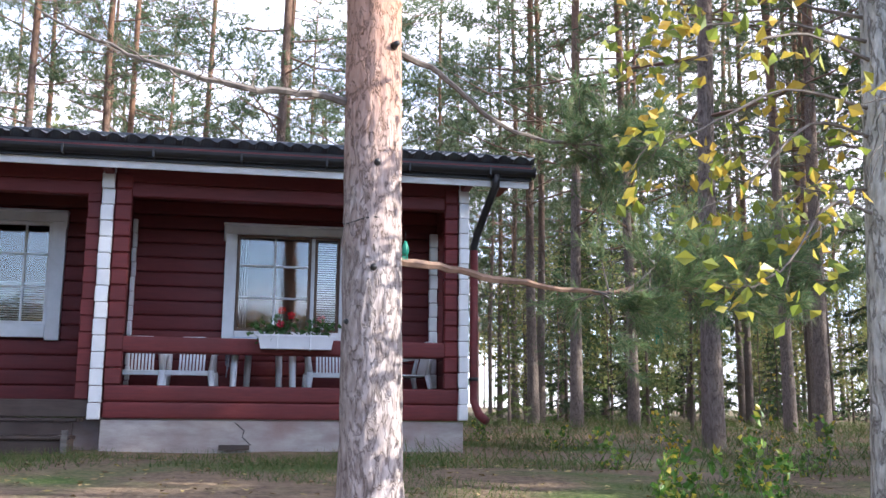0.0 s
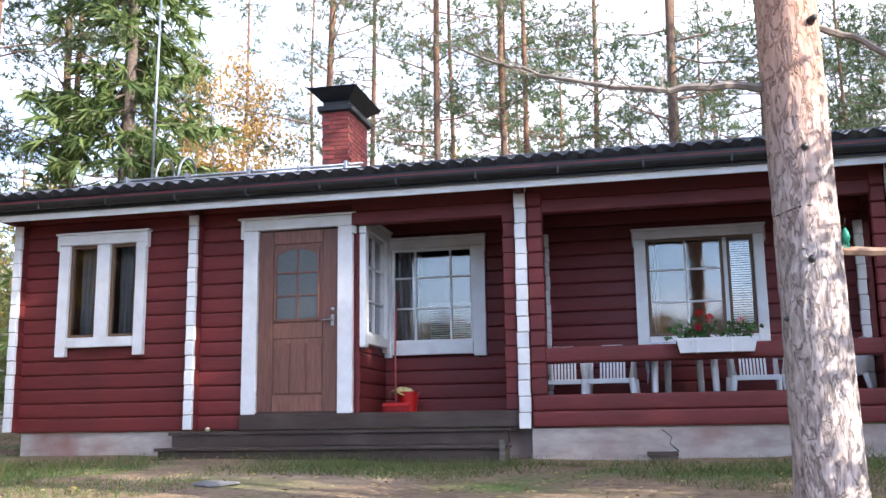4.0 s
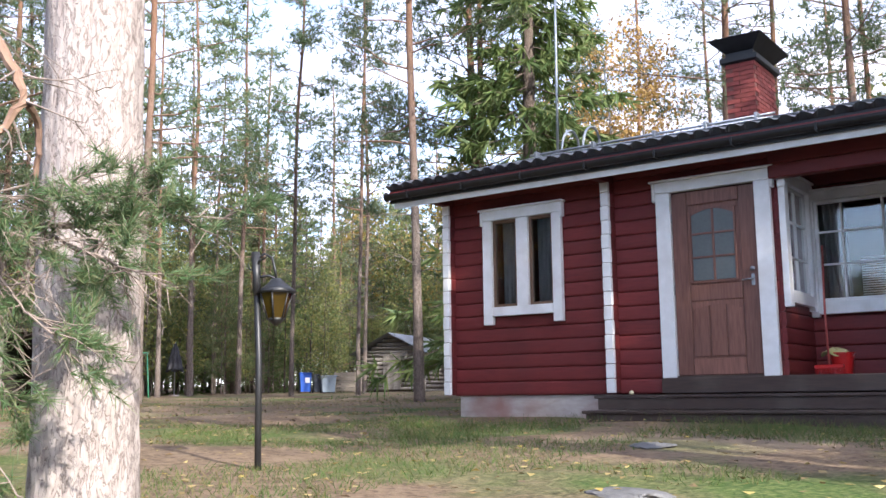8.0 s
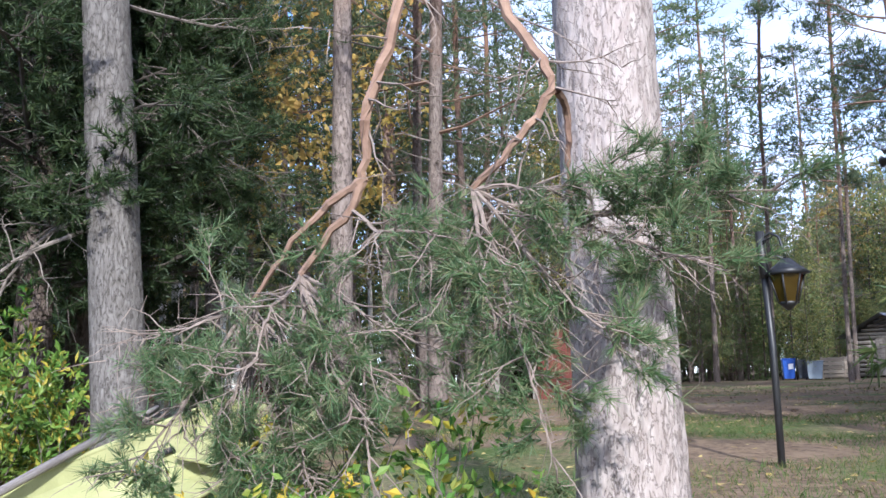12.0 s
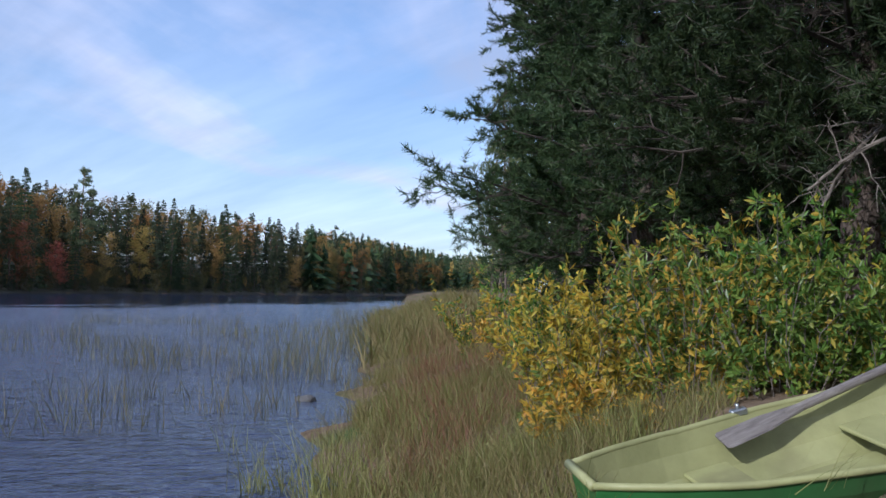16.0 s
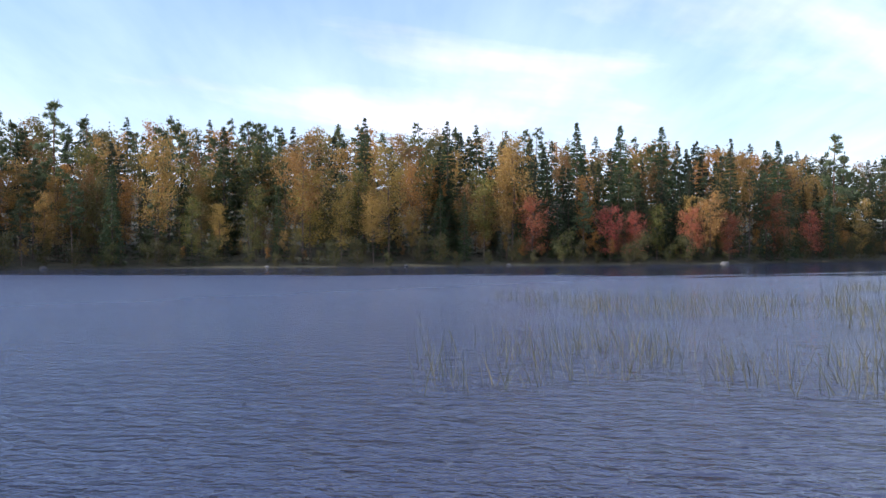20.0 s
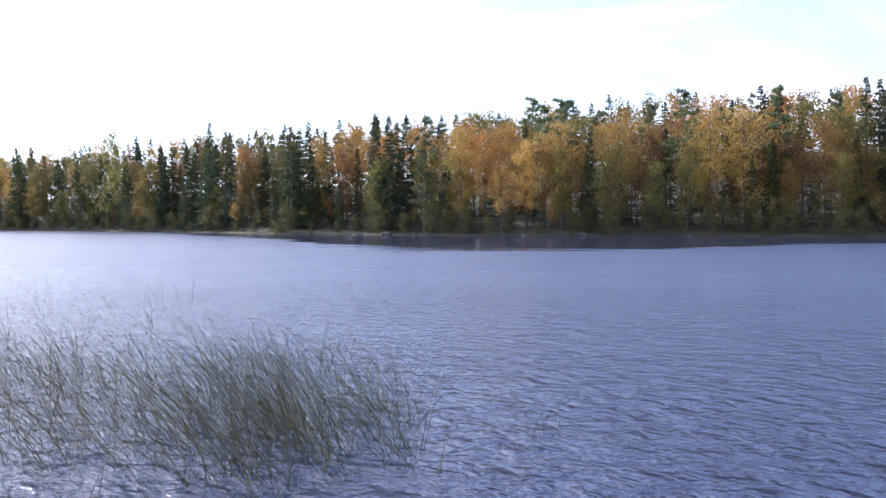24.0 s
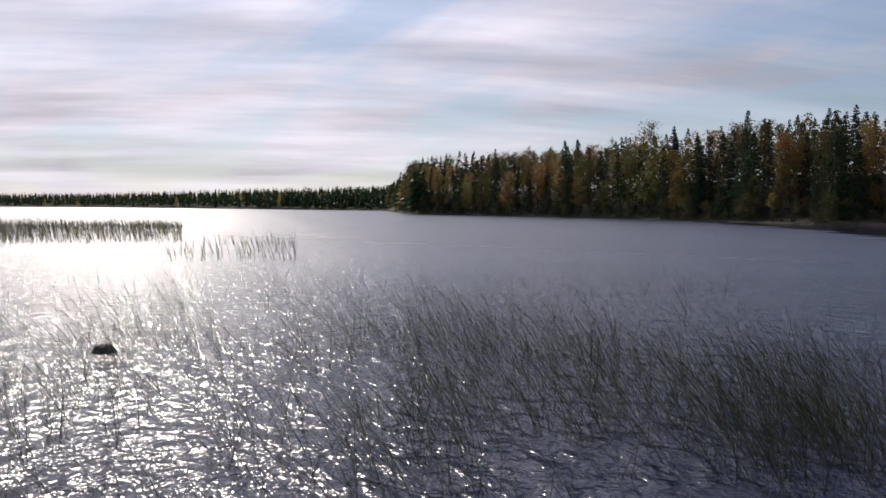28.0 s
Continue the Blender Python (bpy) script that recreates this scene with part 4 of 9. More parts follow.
M_SASH = surface("brown_sash", (0.10, 0.055, 0.03), (0.16, 0.09, 0.05), 5, 0.5, 0.2, (8, 8, 1))
w1 = window("two-light window with white casing and net curtains", (0, 10.88), (1, 0, 0), (0, -1, 0),
            (-7.41, -6.22, 2.67, 4.22, -7.27, -6.35, 2.90, 4.06),
            [(-7.27, -6.89, 2.90, 4.06, [], [], M_SASH), (-6.71, -6.35, 2.90, 4.06, [], [], M_SASH)], 0.11)
part("mullion", box(-6.888, -6.712, 0.0, 0.07, 2.90, 4.06, 0.005), M_WHITE, w1)
window("white nine-pane window in the entrance recess", (0, 12.03), (1, 0, 0), (0, -1, 0),
       (-3.50, -2.19, 2.62, 4.15, -3.41, -2.35, 2.80, 4.01),
       [(-3.41, -2.35, 2.80, 4.01, [-3.10, -2.64], [3.24, 3.63], M_WHITE)], 0.03, drip=0.02)
w3 = window("white window in the porch with a narrow vent light", (0, 12.03), (1, 0, 0), (0, -1, 0),
       (-0.35, 1.16, 2.66, 4.09, -0.21, 1.04, 2.78, 3.96),
       [(-0.21, 0.69, 2.78, 3.96, [0.25], [3.19, 3.58], M_SASH), (0.73, 1.04, 2.78, 3.96, [], [], M_SASH)], 0.02, drip=0.03)
part("mullion", box(0.688, 0.732, -0.02, 0.05, 2.80, 3.94, 0.004), M_WHITE, w3)
window("white six-pane side window of the door bay", (-3.50, 0), (0, 1, 0), (1, 0, 0),
       (10.93, 11.97, 2.68, 4.24, 11.06, 11.86, 2.85, 4.08),
       [(11.06, 11.86, 2.85, 4.08, [11.46], [3.26, 3.67], M_WHITE)], 0.05, drip=0.05)

# net curtains, curtains and blinds hang inside: things of their own
def curtain(label, x0, x1, y, z0, z1, waves, amp, slant=0.0):
    n = 60
    xs = np.linspace(x0, x1, n)
    V, F = [], []
    for j, z in enumerate(np.linspace(z1, z0, 6)):
        for i, x in enumerate(xs):
            V.append((x + slant * (j / 5) * (x1 - x0), y + amp * math.sin(waves * 2 * math.pi * i / n + 0.3 * j) * (0.5 + 0.5 * j / 5), z))
    for j in range(5):
        for i in range(n - 1):
            F.append((j * n + i, j * n + i + 1, (j + 1) * n + i + 1, (j + 1) * n + i))
    ob = solo("curtain", mesh_of("curtain", V, F, M_CURTAIN, True), M_CURTAIN, label, "curtain", "curtains inside the cabin windows")
    md = ob.modifiers.new("thick", "SOLIDIFY")
    md.thickness = 0.004
    return ob


curtain("grey net curtain inside the two-light window", -7.24, -6.90, 11.06, 2.92, 4.05, 5, 0.015)
curtain("grey net curtain inside the two-light window", -6.70, -6.37, 11.06, 2.92, 4.05, 5, 0.015)
curtain("pale curtain drawn aside in the recess window", -3.38, -3.12, 12.26, 2.75, 4.05, 5, 0.03, 0.1)
curtain("pale curtain gathered at the side of the porch window", -0.2, -0.08, 12.28, 2.75, 4.0, 4, 0.025)


def blind(label, x0, x1, y, z0, z1, m=None):
    b = thing("venetian_blind", label, "blind", "blinds inside the cabin windows", at=(x0, y, z0))
    part("head_rail", box(0, x1 - x0, -0.015, 0.015, z1 - z0, z1 - z0 + 0.03, 0.003), M_PLASTIC, b)
    sl = mesh_of("slat", [(0, -0.010, 0.006), (x1 - x0, -0.010, 0.006), (x1 - x0, 0.010, -0.006), (0, 0.010, -0.006), (0, -0.010, 0.0068), (x1 - x0, -0.010, 0.0068), (x1 - x0, 0.010, -0.0052), (0, 0.010, -0.0052)],
                 [(3, 2, 1, 0), (4, 5, 6, 7), (0, 1, 5, 4), (2, 3, 7, 6), (1, 2, 6, 5), (3, 0, 4, 7)], M_PLASTIC)
    k = 0
    z = 0.02
    while z < z1 - z0:
        part("slat", sl, M_PLASTIC, b, m=Matrix.Translation((0, 0, z)))
        z += 0.028
    return b


blind("white slatted blind lowered in the vent light", 0.77, 1.0, 12.10, 2.82, 3.92)
blind("white slatted blind half lowered in the recess window", -2.98, -2.40, 12.30, 2.84, 3.30)

# door
dr = part("door", box(-4.75, -3.75, 10.905, 10.945, 1.95, 4.10, 0.004), M_DOOR, cabin, "brown wooden door with an arched six-pane light", CB.copy())
for a, b, c, d in ((-4.75, -4.56, 1.95, 4.10), (-3.94, -3.75, 1.95, 4.10), (-4.56, -3.94, 3.94, 4.10), (-4.56, -3.94, 2.80, 2.99), (-4.56, -3.94, 1.95, 2.14)):
    part("rail", box(a + 0.002, b - 0.002, 10.885, 10.906, c + 0.002, d - 0.002, 0.006), M_DOOR, dr)
for k in range(3):
    part("panel", box(-4.545 + k * 0.203, -4.355 + k * 0.203, 10.893, 10.906, 2.16, 2.77, 0.008), M_DOOR, dr)
AV = []
for i in range(13):
    u = i / 12
    AV += [(-4.545 + 0.56 * u, 10.884, 3.885), (-4.545 + 0.56 * u, 10.884, 3.79 + 0.085 * math.sin(math.pi * u))]
part("arch", mesh_of("arch", AV + [(x, 10.904, z) for x, y, z in AV], [(2 * i, 2 * i + 1, 2 * i + 3, 2 * i + 2) for i in range(12)] + [(2 * i + 1, 2 * i + 27, 2 * i + 29, 2 * i + 3) for i in range(12)], M_DOOR), M_DOOR, dr, "arched head over the panes")
for z in (2.2, 3.0, 3.8):
    part("hinge", tube_mesh("hinge", [(-4.742, 10.898, z - 0.05), (-4.742, 10.898, z + 0.05)], 0.011, M_STEEL, 8), M_STEEL, dr, "bright metal hinge")
LV = []
for i in range(13):
    u = i / 12
    LV += [(-4.545 + 0.58 * u, 10.888, 2.80), (-4.545 + 0.58 * u, 10.888, 2.70 + 0.055 * math.sin(math.pi * u))]
part("arch", mesh_of("arch", LV + [(x, 10.904, z) for x, y, z in LV], [(2 * i, 2 * i + 1, 2 * i + 3, 2 * i + 2) for i in range(12)] + [(2 * i + 1, 2 * i + 27, 2 * i + 29, 2 * i + 3) for i in range(12)], M_DOOR), M_DOOR, dr, "arched rail over the lower panels")
part("arch_panel", box(-4.54, -3.96, 10.893, 10.906, 3.87, 3.93, 0.006), M_DOOR, dr)
M_FROST = surface("frosted_pane", (0.085, 0.10, 0.10), (0.11, 0.125, 0.125), 30, 0.34, 0.15, fine=90, dist=0.002)
for i in range(2):
    for j in range(3):
        x0, z0 = -4.51 + i * 0.262, 3.04 + j * 0.277
        bm = bmesh.new()
        top = z0 + 0.262
        pts = [(x0, z0), (x0 + 0.25, z0), (x0 + 0.25, top), (x0, top)]
        if j == 2:
            pts = [(x0, z0), (x0 + 0.25, z0)] + [(x0 + 0.25 - 0.25 * q / 6, top + 0.035 * (1 - ((x0 + 0.25 - 0.25 * q / 6 + 4.254) / 0.27) ** 2) - 0.02) for q in range(7)]
        f = bm.faces.new([bm.verts.new((x, 10.889, z)) for x, z in pts])
        ex = bmesh.ops.extrude_face_region(bm, geom=[f])
        bmesh.ops.translate(bm, vec=(0, 0.012, 0), verts=[v for v in ex["geom"] if isinstance(v, bmesh.types.BMVert)])
        bmesh.ops.recalc_face_normals(bm, faces=bm.faces[:])
        part("pane", bm, M_FROST, dr, "grey frosted pane")
part("glazing_bar", box(-4.268, -4.24, 10.878, 10.89, 3.03, 3.88, 0.003), M_DOOR, dr)
for z in (3.31, 3.587):
    part("glazing_bar", box(-4.52, -3.99, 10.879, 10.889, z - 0.012, z + 0.012, 0.003), M_DOOR, dr)
for x in (-4.535, -3.995):
    part("glazing_frame", box(x - 0.012, x + 0.012, 10.876, 10.89, 3.01, 3.86, 0.003), M_DOOR, dr)
part("glazing_frame", box(-4.547, -3.983, 10.876, 10.889, 3.005, 3.032, 0.003), M_DOOR, dr)
part("handle", tube_mesh("handle", [(-3.815, 10.885, 3.01), (-3.815, 10.845, 3.01), (-3.83, 10.838, 3.01), (-3.93, 10.838, 3.005)], 0.009, M_STEEL, 8), M_STEEL, dr, "steel lever handle")
part("handle_plate", box(-3.835, -3.795, 10.878, 10.886, 2.94, 3.07, 0.004), M_STEEL, dr)
part("lock", tube_mesh("lock", [(-3.815, 10.886, 3.13), (-3.815, 10.868, 3.13)], 0.026, M_STEEL, 14), M_STEEL, dr, "round steel lock")
for z in (2.2, 2.95, 3.8):
    part("hinge", tube_mesh("hinge", [(-4.757, 10.885, z - 0.06), (-4.757, 10.885, z + 0.06)], 0.012, M_STEEL, 8), M_STEEL, dr)
part("threshold", box(-4.77, -3.73, 10.86, 10.95, 1.925, 1.948, 0.004), M_BROWN, dr)
dc = part("door_casing", box(-4.935, -4.755, 10.845, 10.92, 1.925, 4.115, 0.006), M_WHITE, cabin, "white door casing with a drip cap", CB.copy())
part("casing_board", box(-3.745, -3.565, 10.845, 10.92, 1.925, 4.115, 0.006), M_WHITE, dc)
part("casing_board", box(-4.935, -3.565, 10.84, 10.92, 4.117, 4.245, 0.006), M_WHITE, dc)
part("crown", box(-5.0, -3.50, 10.80, 10.94, 4.247, 4.272, 0.008), M_WHITE, dc)
for x in (-4.975, -3.565):
    part("corbel", box(x, x + 0.04, 10.83, 10.92, 4.02, 4.245, 0.012), M_WHITE, dc)
part("sill_board", box(-4.93, -1.62, 10.80, 10.85, 1.75, 1.925, 0.006), M_BROWN, cabin, "dark brown deck edge board", CB.copy())
part("deck", box(-4.93, -1.62, 10.852, 12.07, 1.85, 1.93), M_BROWN, cabin, "dark brown entrance deck", CB.copy())

# steps
st = thing("entrance_steps", "two dark brown plank steps along the cabin front", "steps", at=(-3.5, 10.5, 1.35))
SM = Matrix.Translation((3.5, -10.5, -1.35))
for y0, y1, z in ((10.42, 10.60, 1.735), (10.61, 10.795, 1.735), (10.10, 10.26, 1.565), (10.27, 10.42, 1.565)):
    part("tread", box(-5.62, -1.66, y0, y1, z - 0.035, z, 0.006), M_BROWN, st, m=SM.copy())
for y, z0, z1 in ((10.44, 1.57, 1.698), (10.13, 1.38, 1.528)):
    part("riser", box(-5.58, -1.70, y, y + 0.03, z0, z1, 0.004), M_BROWN, st, m=SM.copy())
for x in (-5.5, -3.6, -1.78):
    part("bearer", box(x - 0.04, x + 0.04, 10.16, 10.78, 1.2, 1.53), M_BROWN, st, m=SM.copy())
part("corner_stake", box(-1.74, -1.68, 10.08, 10.13, 1.2, 1.62, 0.006), M_GREYWOOD, st, m=SM.copy())

# ---- trees: bark, needles, leaves ----
def bark_mat(name, low, low2, high, h0, h1, plate=9.0, bump=0.8, moss=None):
    """Plated bark: pale plates between dark cracks, changing to thin orange bark between heights h0 and h1."""
    m, nt, b = mat_new(name)
    tc = nt.nodes.new("ShaderNodeTexCoord")
    mp = nt.nodes.new("ShaderNodeMapping")
    mp.inputs["Scale"].default_value = (1, 1, 0.34)
    link(nt, tc.outputs["Object"], mp.inputs[0])
    nz = nt.nodes.new("ShaderNodeTexNoise")
    nz.inputs["Scale"].default_value, nz.inputs["Detail"].default_value = 38, 7
    link(nt, mp.outputs[0], nz.inputs["Vector"])
    # fissures: the narrow bands where a stretched noise crosses its middle value
    fi = nt.nodes.new("ShaderNodeTexNoise")
    fi.inputs["Scale"].default_value, fi.inputs["Detail"].default_value = plate, 4
    fi.inputs["Roughness"].default_value, fi.inputs["Distortion"].default_value = 0.62, 0.5
    link(nt, mp.outputs[0], fi.inputs["Vector"])
    sb = nt.nodes.new("ShaderNodeMath")
    sb.operation = "SUBTRACT"
    sb.inputs[1].default_value = 0.5
    link(nt, fi.outputs["Fac"], sb.inputs[0])
    ab = nt.nodes.new("ShaderNodeMath")
    ab.operation = "ABSOLUTE"
    link(nt, sb.outputs[0], ab.inputs[0])
    r = nt.nodes.new("ShaderNodeValToRGB")
    r.color_ramp.elements[0].position, r.color_ramp.elements[1].position = 0.0, 0.034
    r.color_ramp.elements[0].color = (0.46, 0.43, 0.42, 1)
    r.color_ramp.elements[1].color = (1, 1, 1, 1)
    link(nt, ab.outputs[0], r.inputs[0])
    r2 = nt.nodes.new("ShaderNodeValToRGB")
    r2.color_ramp.elements[0].position, r2.color_ramp.elements[1].position = 0.28, 0.72
    r2.color_ramp.elements[0].color, r2.color_ramp.elements[1].color = (*low, 1), (*low2, 1)
    link(nt, nz.outputs["Fac"], r2.inputs[0])
    sp = nt.nodes.new("ShaderNodeSeparateXYZ")
    link(nt, tc.outputs["Object"], sp.inputs[0])
    n2 = nt.nodes.new("ShaderNodeTexNoise")
    n2.inputs["Scale"].default_value = 1.7
    link(nt, tc.outputs["Object"], n2.inputs["Vector"])
    hz = nt.nodes.new("ShaderNodeMath")
    hz.operation = "MULTIPLY_ADD"
    hz.inputs[1].default_value = (h1 - h0) * 0.9
    link(nt, n2.outputs["Fac"], hz.inputs[0])
    link(nt, sp.outputs["Z"], hz.inputs[2])
    mr = nt.nodes.new("ShaderNodeMapRange")
    mr.inputs["From Min"].default_value, mr.inputs["From Max"].default_value = h0 + (h1 - h0) * 0.45, h1 + (h1 - h0) * 0.45
    link(nt, hz.outputs[0], mr.inputs["Value"])
    mx = nt.nodes.new("ShaderNodeMix")
    mx.data_type = "RGBA"
    link(nt, mr.outputs[0], mx.inputs[0])
    link(nt, r2.outputs[0], mx.inputs[6])
    mx.inputs[7].default_value = (*high, 1)
    ml = nt.nodes.new("ShaderNodeMix")
    ml.data_type, ml.blend_type = "RGBA", "MULTIPLY"
    ml.inputs[0].default_value = 0.85
    link(nt, mx.outputs[2], ml.inputs[6])
    link(nt, r.outputs[0], ml.inputs[7])
    hs = nt.nodes.new("ShaderNodeHueSaturation")
    oi = nt.nodes.new("ShaderNodeObjectInfo")
    mv = nt.nodes.new("ShaderNodeMapRange")
    mv.inputs["To Min"].default_value, mv.inputs["To Max"].default_value = 0.75, 1.25
    link(nt, oi.outputs["Random"], mv.inputs["Value"])
    link(nt, mv.outputs[0], hs.inputs["Value"])
    link(nt, ml.outputs[2], hs.inputs["Color"])
    link(nt, hs.outputs[0], b.inputs["Base Color"])
    b.inputs["Roughness"].default_value = 0.9
    b.inputs["Specular IOR Level"].default_value = 0.2
    bp = nt.nodes.new("ShaderNodeBump")
    bp.inputs["Strength"].default_value, bp.inputs["Distance"].default_value = bump, 0.02
    sm = nt.nodes.new("ShaderNodeMath")
    sm.operation = "ADD"
    link(nt, r.outputs[0], sm.inputs[0])
    link(nt, nz.outputs["Fac"], sm.inputs[1])
    link(nt, sm.outputs[0], bp.inputs["Height"])
    link(nt, bp.outputs[0], b.inputs["Normal"])
    return m


M_PINE = bark_mat("pine_bark", (0.13, 0.10, 0.085), (0.24, 0.20, 0.175), (0.20, 0.115, 0.075), 4.5, 9.0, 20)
M_PINE_NEAR = bark_mat("near_pine_bark", (0.155, 0.125, 0.115), (0.34, 0.30, 0.285), (0.33, 0.185, 0.125), 1.3, 2.8, 24, 0.75)
M_PINE_OLD = bark_mat("old_pine_bark", (0.225, 0.187, 0.17), (0.345, 0.305, 0.282), (0.36, 0.2, 0.12), 7.0, 10.0, 42, 0.55)
# grey bark, darkened further for the shade the leaning pine stands in
M_PINE_SHADED = bark_mat("shaded_grey_pine_bark", (0.10, 0.09, 0.08), (0.19, 0.175, 0.16), (0.26, 0.16, 0.11), 7.0, 10.0, 30, 0.7)
M_SPRUCEB = bark_mat("spruce_bark", (0.10, 0.075, 0.06), (0.17, 0.135, 0.115), (0.14, 0.10, 0.08), 20, 25, 24)
M_BIRCH_NEAR = bark_mat("near_birch_bark", (0.27, 0.27, 0.245), (0.60, 0.59, 0.56), (0.5, 0.49, 0.47), 20, 25, 11, 0.9)
M_BIRCHB = bark_mat("birch_bark", (0.36, 0.34, 0.29), (0.66, 0.64, 0.60), (0.55, 0.54, 0.52), 20, 25, 14, 0.5)
M_LIMB = surface("limb_bark", (0.13, 0.075, 0.05), (0.27, 0.175, 0.12), 9, 0.85, 0.4, fine=60, dist=0.004)
M_TWIG = surface("dead_twig", (0.10, 0.082, 0.068), (0.22, 0.188, 0.16), 14, 0.9, 0.3)
# darker twigs and limbs for the bank pines, crown shade painted in
M_TWIG_SHADED = surface("shaded_twig", (0.035, 0.028, 0.022), (0.085, 0.068, 0.055), 14, 0.9, 0.3)
M_TWIG_PALE = surface("pale_twig", (0.115, 0.088, 0.072), (0.27, 0.215, 0.18), 14, 0.9, 0.3)
M_NEEDLE = leafy("pine_needles", [(0.060, 0.098, 0.046), (0.10, 0.145, 0.070), (0.14, 0.18, 0.09), (0.19, 0.19, 0.10)], 0.45, 0.52)
# deep green needles, darkened further to hold the shade within dense crowns
M_NEEDLE_SHADED = leafy("shaded_bank_pine_needles", [(0.019, 0.042, 0.015), (0.036, 0.066, 0.022), (0.072, 0.106, 0.037)], 0.55, 0.25)
M_NEEDLE_NEAR = leafy("near_pine_needles", [(0.075, 0.14, 0.052), (0.13, 0.205, 0.09), (0.19, 0.25, 0.12), (0.25, 0.25, 0.13)], 0.4, 0.48, 0.1)
M_SPRUCE = leafy("spruce_needles", [(0.026, 0.050, 0.024), (0.048, 0.082, 0.034), (0.090, 0.115, 0.042)], 0.5, 0.28)
# spruce needles brightened, with sunlight put into the colour
M_SPRUCE_SUN = leafy("sunlit_spruce_needles", [(0.075, 0.12, 0.04), (0.12, 0.165, 0.055), (0.18, 0.205, 0.075)], 0.5, 0.45)
M_LEAF_Y = leafy("yellow_birch_leaves", [(0.40, 0.29, 0.08), (0.52, 0.37, 0.11), (0.46, 0.28, 0.08), (0.30, 0.27, 0.09)], 0.45, 0.5)
M_LEAF_O = leafy("orange_aspen_leaves", [(0.42, 0.26, 0.075), (0.50, 0.34, 0.10), (0.36, 0.23, 0.08)], 0.45, 0.45)
M_LEAF_R = leafy("red_rowan_leaves", [(0.40, 0.11, 0.07), (0.46, 0.17, 0.10), (0.34, 0.14, 0.06)], 0.45, 0.45)
M_LEAF_G = leafy("green_birch_leaves", [(0.10, 0.13, 0.04), (0.16, 0.18, 0.05), (0.25, 0.22, 0.06), (0.36, 0.27, 0.07)], 0.45, 0.45)
M_LEAF_BUSH = leafy("willow_leaves", [(0.05, 0.11, 0.02), (0.10, 0.19, 0.035), (0.16, 0.26, 0.05), (0.28, 0.33, 0.07), (0.62, 0.46, 0.06), (0.56, 0.36, 0.05)], 0.35, 0.45, 0.15)

# paler copies of needles and leaves: sunlight on the deep wood, painted in
M_NEEDLE_SUNLIT = leafy("sunlit_pine_needles", [(0.11, 0.16, 0.065), (0.17, 0.22, 0.095), (0.24, 0.27, 0.13), (0.28, 0.28, 0.13)], 0.5, 0.55)
M_LEAF_SUNLIT = leafy("sunlit_green_leaves", [(0.16, 0.21, 0.07), (0.24, 0.28, 0.10), (0.33, 0.33, 0.12), (0.40, 0.33, 0.11)], 0.45, 0.5)

NR = np.random.default_rng(11)


def unit(v):
    return v / (np.linalg.norm(v, axis=-1, keepdims=True) + 1e-9)


def spikes(C, D, n, L, W, spread):
    """Thin triangles that fan out from centres C along D."""
    L = np.repeat(np.reshape(L, (-1, 1)), n, 0) if np.ndim(L) else L
    C, D = np.repeat(C, n, 0), np.repeat(D, n, 0)
    d = unit(D + spread * NR.normal(size=C.shape))
    s = unit(np.cross(d, NR.normal(size=C.shape)))
    ln = L * NR.uniform(0.65, 1.25, (len(C), 1))
    V = np.stack([C - s * W / 2, C + s * W / 2, C + d * ln], 1).reshape(-1, 3)
    return V, np.arange(len(V)).reshape(-1, 3)


def leaves(C, D, n, L, W, spread, off=0.0):
    """Diamond leaves, two triangles each, round centres C."""
    C, D = np.repeat(C, n, 0), np.repeat(D, n, 0)
    C = C + off * NR.normal(size=C.shape)
    d = unit(D + spread * NR.normal(size=C.shape))
    s = unit(np.cross(d, NR.normal(size=C.shape)))
    ln = L * NR.uniform(0.7, 1.3, (len(C), 1))
    w = W * NR.uniform(0.7, 1.2, (len(C), 1))
    fold = unit(np.cross(d, s)) * w * 0.2
    V = np.stack([C, C + d * ln * 0.5 + s * w / 2 + fold, C + d * ln, C + d * ln * 0.5 - s * w / 2 + fold], 1).reshape(-1, 3)
    b = np.arange(len(C))[:, None] * 4
    return V, np.concatenate([b + [0, 1, 2], b + [0, 2, 3]])


def trunk_pts(h, lean, sway, n=14, seed=0):
    r = np.random.default_rng(seed)
    t = np.linspace(0, 1, n)
    ph = r.uniform(0, 6.28, 4)
    x = lean[0] * t * h + sway * (np.sin(t * 5 + ph[0]) + 0.5 * np.sin(t * 11 + ph[1])) * t
    y = lean[1] * t * h + sway * (np.sin(t * 5 + ph[2]) + 0.5 * np.sin(t * 11 + ph[3])) * t
    return np.stack([x, y, t * h], 1)


def trunk_mesh(name, pts, r0, r1, mat, sides=10, flare=0.35):
    n = len(pts)
    t = np.linspace(0, 1, n)
    rad = r0 * (1 - t) ** 0.75 + r1 * t
    rad = np.maximum(rad, r1) * (1 + flare * np.exp(-t * n / 1.2))
    P = pts.copy()
    P[0, 2] -= 0.35
    s = Soup()
    s.add(*tube(P, rad, sides))
    return s.mesh(name, [mat], True)


